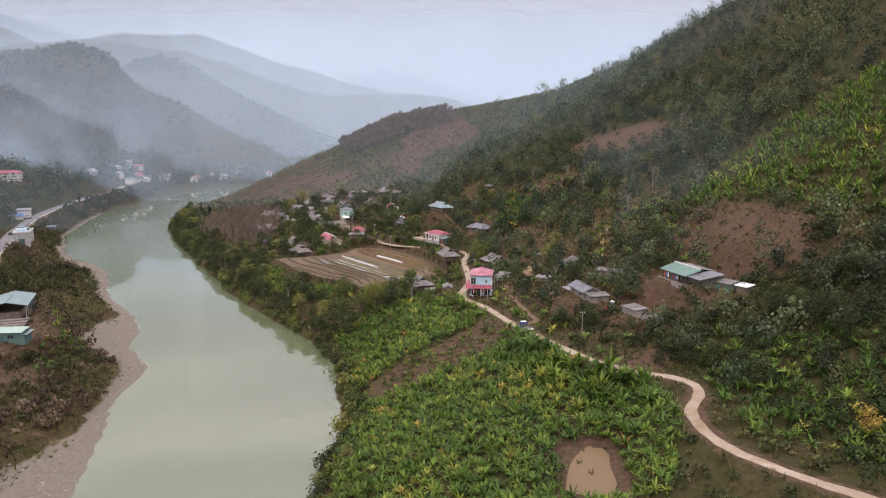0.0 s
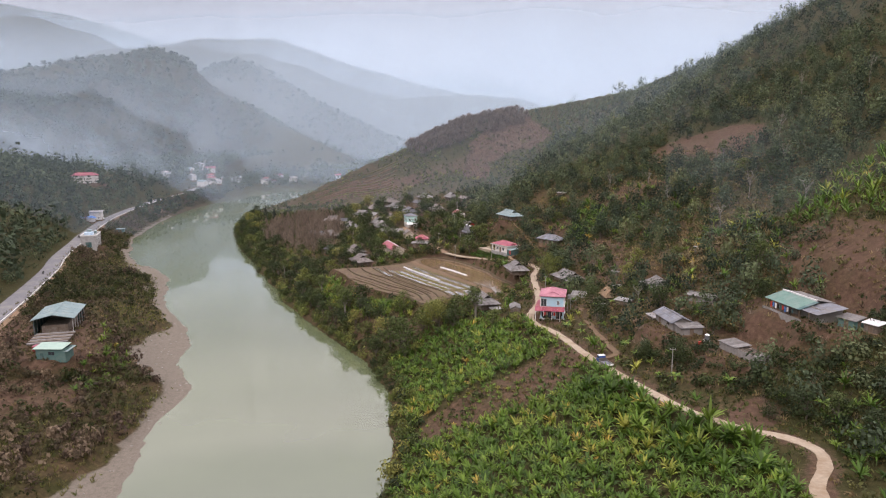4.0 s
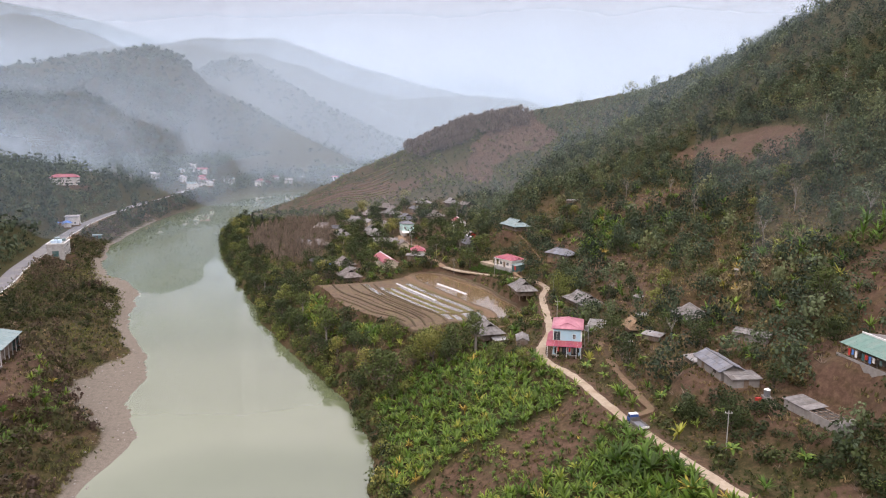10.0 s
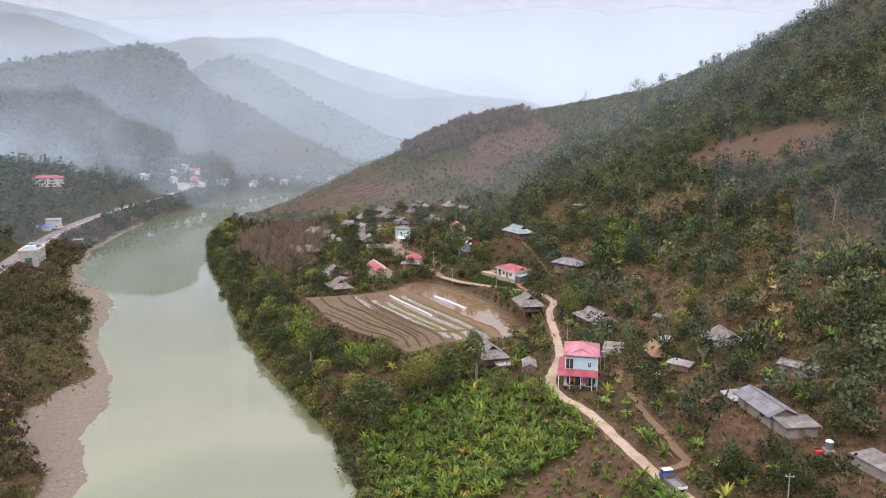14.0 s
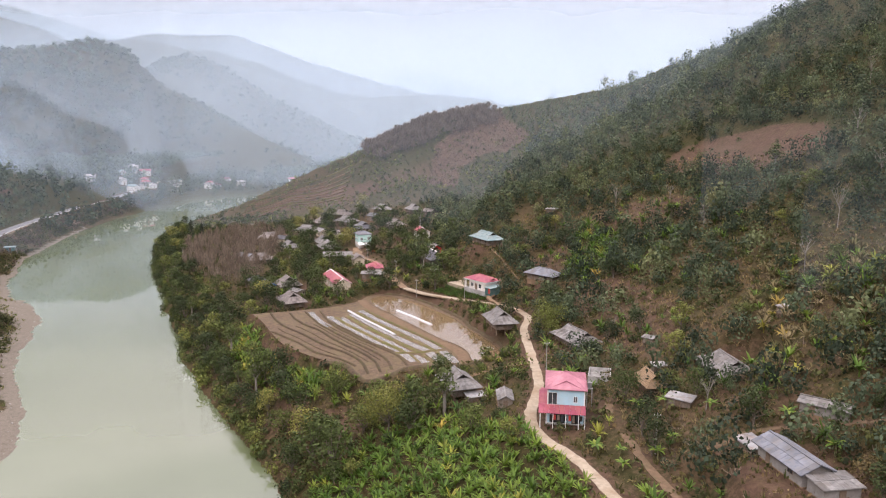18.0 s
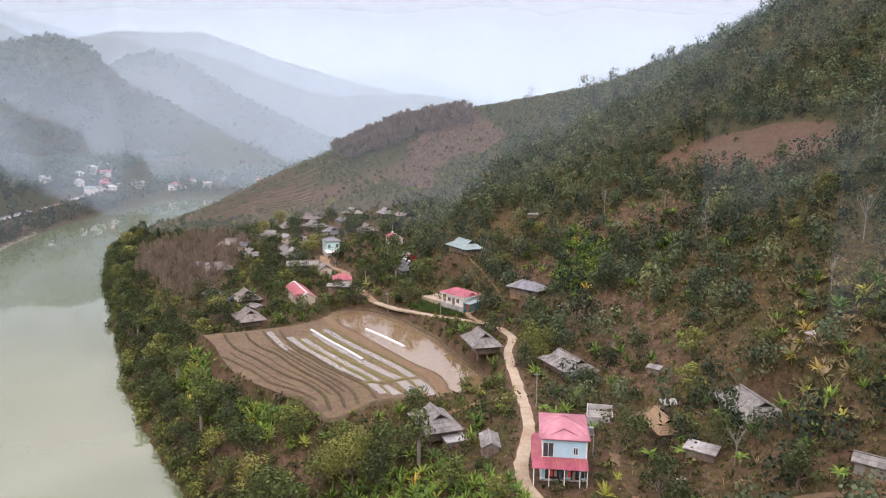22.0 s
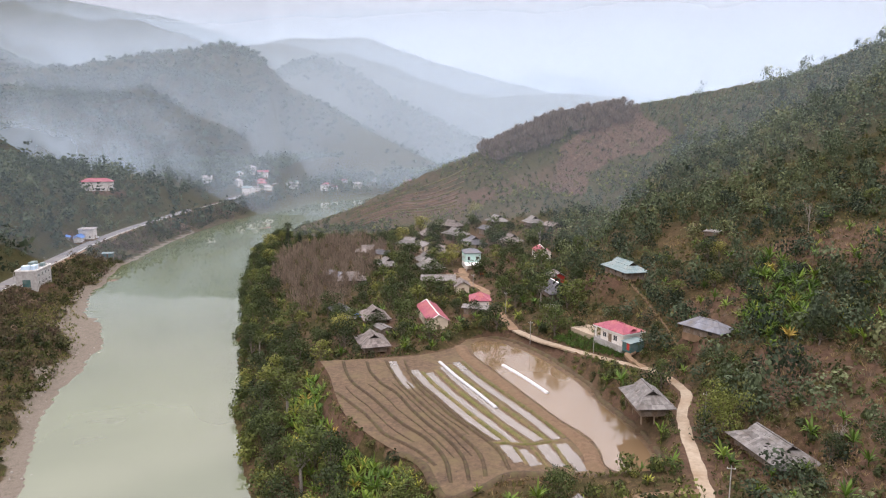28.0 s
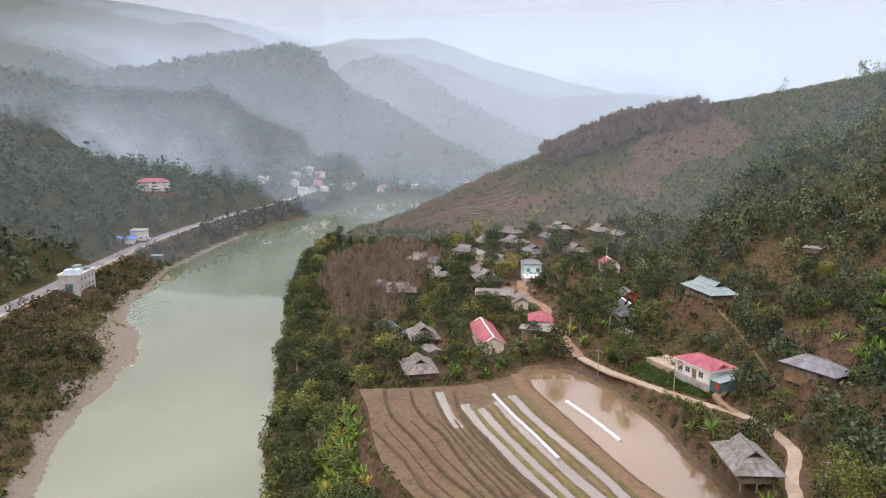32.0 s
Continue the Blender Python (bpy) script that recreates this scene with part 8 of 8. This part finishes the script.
cab = part("cab", bm, BLUE_PAINT, t)
part("windscreen", boxes((-0.7, 0.7, 2.05, 2.08, 1.4, 1.9)), GLASS, cab)
for s in (-1, 1):
    part("side_window", boxes((s * 0.81 - 0.015, s * 0.81 + 0.015, 1.2, 1.9, 1.4, 1.85)), GLASS, cab)
    part("headlight", boxes((s * 0.6 - 0.13, s * 0.6 + 0.13, 2.34, 2.38, 0.75, 0.95)), WHITE_TRIM, cab)
part("cab_roof", boxes((-0.78, 0.78, 1.05, 2.0, 2.0, 2.05)), WHITE_TRIM, cab)
part("chassis", boxes((-0.4, 0.4, -2.4, 2.2, 0.42, 0.58)), SHADE, t)
bed = part("load_bed", boxes((-0.95, 0.95, -2.5, 0.8, 0.72, 0.82)), ROOF_SLATE, t)
part("side_board", boxes((-0.98, -0.93, -2.5, 0.8, 0.82, 1.2)), ROOF_GREY, bed)
part("side_board", boxes((0.93, 0.98, -2.5, 0.8, 0.82, 1.2)), ROOF_GREY, bed)
part("tailboard", boxes((-0.95, 0.95, -2.55, -2.5, 0.82, 1.2)), WHITE_TRIM, bed)
part("headboard", boxes((-0.95, 0.95, 0.78, 0.84, 0.82, 1.6)), ROOF_GREY, bed)
for y in (-1.6, 1.6):
    for s in (-1, 1):
        bm = bmesh.new()
        bmesh.ops.create_cone(bm, cap_ends=True, segments=16, radius1=0.38, radius2=0.38, depth=0.24, matrix=Matrix.Translation((s * 0.78, y, 0.38)) @ Matrix.Rotation(radians(90), 4, "Y"))
        w = part("wheel", bm, RUBBER, t)
        bm = bmesh.new()
        bmesh.ops.create_cone(bm, cap_ends=True, segments=12, radius1=0.2, radius2=0.2, depth=0.26, matrix=Matrix.Translation((s * 0.785, y, 0.38)) @ Matrix.Rotation(radians(90), 4, "Y"))
        part("rim", bm, TIN, w)

# vehicles along the far road
for k, (x, y, turn, mat, lab) in enumerate(((-300, 508, 20, WHITE_TRIM, "white car parked by the roadside stalls"), (-262, 421, 22, SHADE, "dark car on the asphalt road"), (-203, 303, 24, SHADE, "dark motor scooter on the asphalt road"))):
    c = thing("car" if k < 2 else "scooter", pose(x, y, line_near(np.array([x]), np.array([y]), WEST_ROAD)[1][0] + (0.25 if k else 0.3), 0, 0, turn), lab, "car" if k < 2 else "scooter")
    if k < 2:
        bm = boxes((-0.85, 0.85, -2.1, 2.1, 0.35, 0.95), (-0.75, 0.75, -1.3, 1.0, 0.95, 1.45))
        bmesh.ops.bevel(bm, geom=list(bm.edges), offset=0.12, segments=2, affect="EDGES")
        b = part("body", bm, mat, c)
        part("window_band", boxes((-0.78, 0.78, -1.2, 0.9, 1.02, 1.35)), GLASS, b)
        for yy in (-1.3, 1.3):
            for s in (-1, 1):
                bm = bmesh.new()
                bmesh.ops.create_cone(bm, cap_ends=True, segments=12, radius1=0.32, radius2=0.32, depth=0.2, matrix=Matrix.Translation((s * 0.78, yy, 0.32)) @ Matrix.Rotation(radians(90), 4, "Y"))
                part("wheel", bm, RUBBER, c)
    else:
        part("body", boxes((-0.2, 0.2, -0.7, 0.7, 0.35, 0.85), (-0.3, 0.3, 0.55, 0.65, 0.85, 1.1)), mat, c)
        for yy in (-0.6, 0.6):
            bm = bmesh.new()
            bmesh.ops.create_cone(bm, cap_ends=True, segments=12, radius1=0.28, radius2=0.28, depth=0.12, matrix=Matrix.Translation((0, yy, 0.28)) @ Matrix.Rotation(radians(90), 4, "Y"))
            part("wheel", bm, RUBBER, c)

# concrete power poles along the village road, and their wires
POLE = plain("pole_concrete", (0.22, 0.215, 0.20), (0.34, 0.33, 0.31), 3.0, 0.9, 0.1)
poles = ((11.6, 252), (12.0, 281), (-8.5, 324.8), (-25.5, 337.5), (-35.5, 361), (-50, 384), (24.5, 205), (34, 166))
tops = []
for k, (x, y) in enumerate(poles):
    z = ground(x, y)
    p = thing("power_pole", pose(x, y, z), "slim grey concrete power pole beside the village road", "pole", "power poles")
    part("shaft", cyl(bmesh.new(), 0, 0, -0.8, 7.0, 0.1, 0.07), POLE, p)
    part("crossarm", boxes((-0.6, 0.6, -0.05, 0.05, 6.5, 6.6)), POLE, p)
    for s in (-0.5, 0.5):
        part("insulator", cyl(bmesh.new(), s, 0, 6.6, 6.8, 0.05, 0.03, 8), WHITE_TRIM, p)
    tops.append(Vector((x, y, z + 6.7)))
for a, b in ((6, 0), (0, 1), (1, 2), (2, 3), (3, 4), (4, 5), (7, 6)):
    bm = bmesh.new()
    prev = None
    for i in range(13):
        s = i / 12
        q = tops[a].lerp(tops[b], s) + Vector((0, 0, -1.2 * 4 * s * (1 - s) * 0.5))
        ring = [bm.verts.new(q + Vector((0.012 * math.cos(c), 0, 0.012 * math.sin(c)))) for c in (0, 2.1, 4.2)]
        if prev:
            for j in range(3):
                bm.faces.new((prev[j], prev[(j + 1) % 3], ring[(j + 1) % 3], ring[j]))
        prev = ring
    tagged(part("power_line", bm, SHADE), "thin dark power line between two poles", "cable", "power lines")
for k in range(9):
    y = 215 + 34 * k
    d = np.interp(y, WEST_ROAD[:, 1], WEST_ROAD[:, 0])
    p = thing("road_post", pose(d + 5.6, y, ground(d + 5.6, y)), "slender grey lamp post beside the far road", "pole", "roadside posts")
    part("shaft", cyl(bmesh.new(), 0, 0, -0.6, 6.0, 0.09, 0.06, 8), POLE, p)
    part("arm", boxes((-1.2, 0, -0.03, 0.03, 5.9, 5.97)), POLE, p)

# steel drum tank and red bin by the block house
t = thing("water_drum", pose(44.2, 178.4, ground(44.2, 178.4)), "grey water drum with a white lid on a block base", "drum")
part("base", boxes((-0.7, 0.7, -0.7, 0.7, -0.5, 0.5)), BLOCK_WALL, t)
part("drum", cyl(bmesh.new(), 0, 0, 0.5, 1.7, 0.55, 0.55, 16), plain("dull_steel", (0.14, 0.15, 0.16), (0.24, 0.25, 0.26), 2.0, 0.5, 0.1, metallic=0.4), t)
part("lid", cyl(bmesh.new(), 0, 0, 1.7, 1.9, 0.58, 0.3, 16), WHITE_TRIM, t)
c = part("red_crate", boxes((-0.5, 0.5, -0.35, 0.35, -0.1, 0.5)), RED_PAINT)
c.matrix_world = pose(42.9, 178.6, ground(42.9, 178.6), 0, 0, 20)
tagged(c, "red plastic crate beside the water drum", "crate")

# low white walls of an unfinished house
h = thing("unfinished_house", pose(21.6, 240.6, ground(21.6, 240.6), 0, 0, -12), "roofless low white block walls of an unfinished house", "ruin")
part("wall", walls(4.6, 6.2, -0.8, 1.5, 0.18), CONCRETE_GREY, h)
part("floor", boxes((-2.1, 2.1, -2.9, 2.9, -0.5, 0.1)), WHITE_WALL, h)
part("inner_wall", boxes((-2.1, 2.1, 0.4, 0.55, 0.1, 1.2)), CONCRETE_GREY, h)

# small shelters on the slope
for x, y, turn, L, mat, lab in ((33.6, 249.5, -40, 2.2, ROOF_GREY, "tiny grey-roofed shelter on the slope"), (56.5, 236.5, 30, 2.4, TIN, "tiny shelter with a pale tin roof"), (32.5, 236.0, 10, 2.4, TIN, "small raised shelter with a tin roof"), (32.0, 218.5, -35, 4.2, TIN, "low pen under loose tin sheets"), (-21, 354.5, -40, 4.2, TIN, "low shed with a pale tin roof"), (-84.5, 357, 10, 3.2, ROOF_GREY, "small grey outbuilding"), (-4.5, 240.3, 22, 3.6, TIN, "lean-to with patched pale tin sheets"), (24.6, 374, -30, 4.0, TIN, "shelter with a long white roof on the slope")):
    house("shelter", lab if len(lab.split()) > 3 else lab + " by the houses", x, y, turn, L, max(1.0, L * 0.62), 1.5, 0.35, "shed", mat, PLANK_WALL, True, 0.35, int(x * 7) % 50, None, "small shelters", over=0.3, rows=1)

# tarpaulins
for x, y, z, r, lab in ((-5.6, 241.0, 1.9, 0.9, "blue plastic tank beside the stilt house"), (-83.8, 362.0, 1.2, 1.4, "blue tarpaulin over a stack between the houses"), (-52, 413, 0.9, 0.9, "orange heap beside a village house")):
    bm = bmesh.new()
    bmesh.ops.create_icosphere(bm, subdivisions=2, radius=r)
    rr = random.Random(int(x * 10))
    for v in bm.verts:
        v.co.z *= 0.6
        v.co *= rr.uniform(0.9, 1.08)
    ob = part("tarpaulin" if "tarpaulin" in lab else "plastic_tank" if "tank" in lab else "heap", bm, ROOF_BLUE if "blue" in lab else plain("orange_clay", (0.35, 0.10, 0.03), (0.5, 0.16, 0.05), 2.0, 0.9, 0.3))
    ob.matrix_world = pose(x, y, ground(x, y) + z * 0.4)
    tagged(ob, lab, "tarpaulin" if "tarp" in lab else "tank" if "tank" in lab else "heap")

# courtyards of concrete
for x, y, turn, L, W, lab in ((-9.5, 336.0, -49, 9, 6, "bare concrete yard beside the hall"), (-72.5, 350, -60, 5, 4, "trodden concrete yard between the houses"), (-62, 415, 10, 9, 6, "dusty yard in the village")):
    z = max(ground(x + a, y + b) for a in (-2, 2) for b in (-2, 2))
    ob = part("yard", boxes((-L / 2, L / 2, -W / 2, W / 2, -1.2, 0.08)), CONCRETE if "dusty" not in lab else EARTH)
    ob.matrix_world = pose(x, y, z, 0, 0, turn)
    tagged(ob, lab, "yard", kind="structure")

# path to the stilt house below the road
setting("side_path", strip(((8.2, 256.2, 17.3), (3, 256.6, 16.2), (-3, 255.5, 14.9), (-7, 253, 14.4)), 0.6, 0.6, 0.4, 0.5, 0.3), EARTH, "pale footpath from the road to the stilt house", "path")

# stones on the gravel bars and along the banks
BAR_STONE = plain("bar_stone", (0.17, 0.145, 0.12), (0.34, 0.30, 0.26), 3.0, 0.9, 0.4, vary=0.3)


def stone(seed):
    rng = np.random.RandomState(seed)
    v = np.array(ICO) * rng.uniform(0.7, 1.2, (12, 1)) * (1, 0.8, 0.5)
    f = np.array(ICO_F)
    return v, np.c_[f, f[:, 2]]


m = sown(-225, -60, 100, 440, 1.3, 400)
gravel = (m["dw"] > -1) & (m["dw"] < m["bar"] + 3) & (m["dice"] < 0.05 + 0.55 * np.exp(-((m["y"] - 203) / 9.0) ** 2) + 0.35 * np.exp(-((m["y"] - 355) / 18.0) ** 2))
n = gravel.sum()
rr = np.random.RandomState(401)
scatter("bar_stones", [stone(s) for s in (1, 2, 3, 4)], m["p"][gravel], rr.uniform(0.12, 0.45, n) * (1 + (rr.rand(n) < 0.05)), rr.rand(n), [BAR_STONE], "loose stones and gravel on the sand bar", "stones", 402)
m = sown(-200, -15, 105, 520, 1.6, 410)
edge_ = (m["de"] > -0.8) & (m["de"] < 3.0) & (m["dice"] < 0.3 + 0.8 * fbm(m["x"], m["y"], 20, 2))
n = edge_.sum()
scatter("bank_rocks", [stone(s) for s in (5, 6, 7)], m["p"][edge_] + (0, 0, -0.1), rr.uniform(0.25, 0.9, n), rr.rand(n), [plain("bank_rock", (0.12, 0.085, 0.065), (0.25, 0.19, 0.15), 2.0, 0.95, 0.5)], "broken reddish rocks along the waterline", "rocks", 411)

# dead stalks and dry litter on the cleared slopes
m = sown(20, 110, 140, 380, 2.0, 420)
ok = m["free"] & m["up"] & (m["dice"] < 0.42) & (m["df"] < 80) & (inside(m["x"], m["y"], BANANA_SLOPE) > 0)
n = ok.sum()
scatter("dry_litter", [tuft(s, 8, 1.6) for s in (421, 422, 423)], m["p"][ok], rr.uniform(0.5, 1.1, n), rr.uniform(0.2, 1, n), [DRY], "dry grass and dead stalks on the slope", "dry grass", 424)

# pale dead trees standing above the wood
for k, (x, y, hgt) in enumerate(((78, 262, 11), (92, 272, 10), (66, 250, 8), (100, 300, 11), (118, 330, 12), (60, 300, 8), (84, 232, 8), (130, 300, 12), (28, 262, 6), (35, 214, 6), (58, 330, 8), (45, 352, 9))):
    t = thing("bare_tree", pose(x, y, ground(x, y), 0, 0, 37 * k), "pale leafless tree standing above the scrub", "tree", "bare trees")
    r_ = random.Random(k)
    bm = bmesh.new()
    limb(bm, (0, 0, -0.5), (0.2, 0.1, hgt * 0.55), 0.11, 0.07)
    part("trunk", bm, PALE_BARK, t)
    bm = bmesh.new()
    for j in range(9):
        z = hgt * r_.uniform(0.35, 0.56)
        a = r_.uniform(0, 6.28)
        q = (hgt * 0.16 * math.cos(a), hgt * 0.16 * math.sin(a), z + hgt * r_.uniform(0.2, 0.42))
        limb(bm, (0.2 * z / hgt, 0.1, z), q, 0.06, 0.025, 4)
        for i in range(4):
            b = r_.uniform(0, 6.28)
            limb(bm, q, (q[0] + 0.7 * math.cos(b), q[1] + 0.7 * math.sin(b), q[2] + r_.uniform(0.3, 1.0)), 0.025, 0.01, 3)
    part("branch_work", bm, PALE_BARK, t)
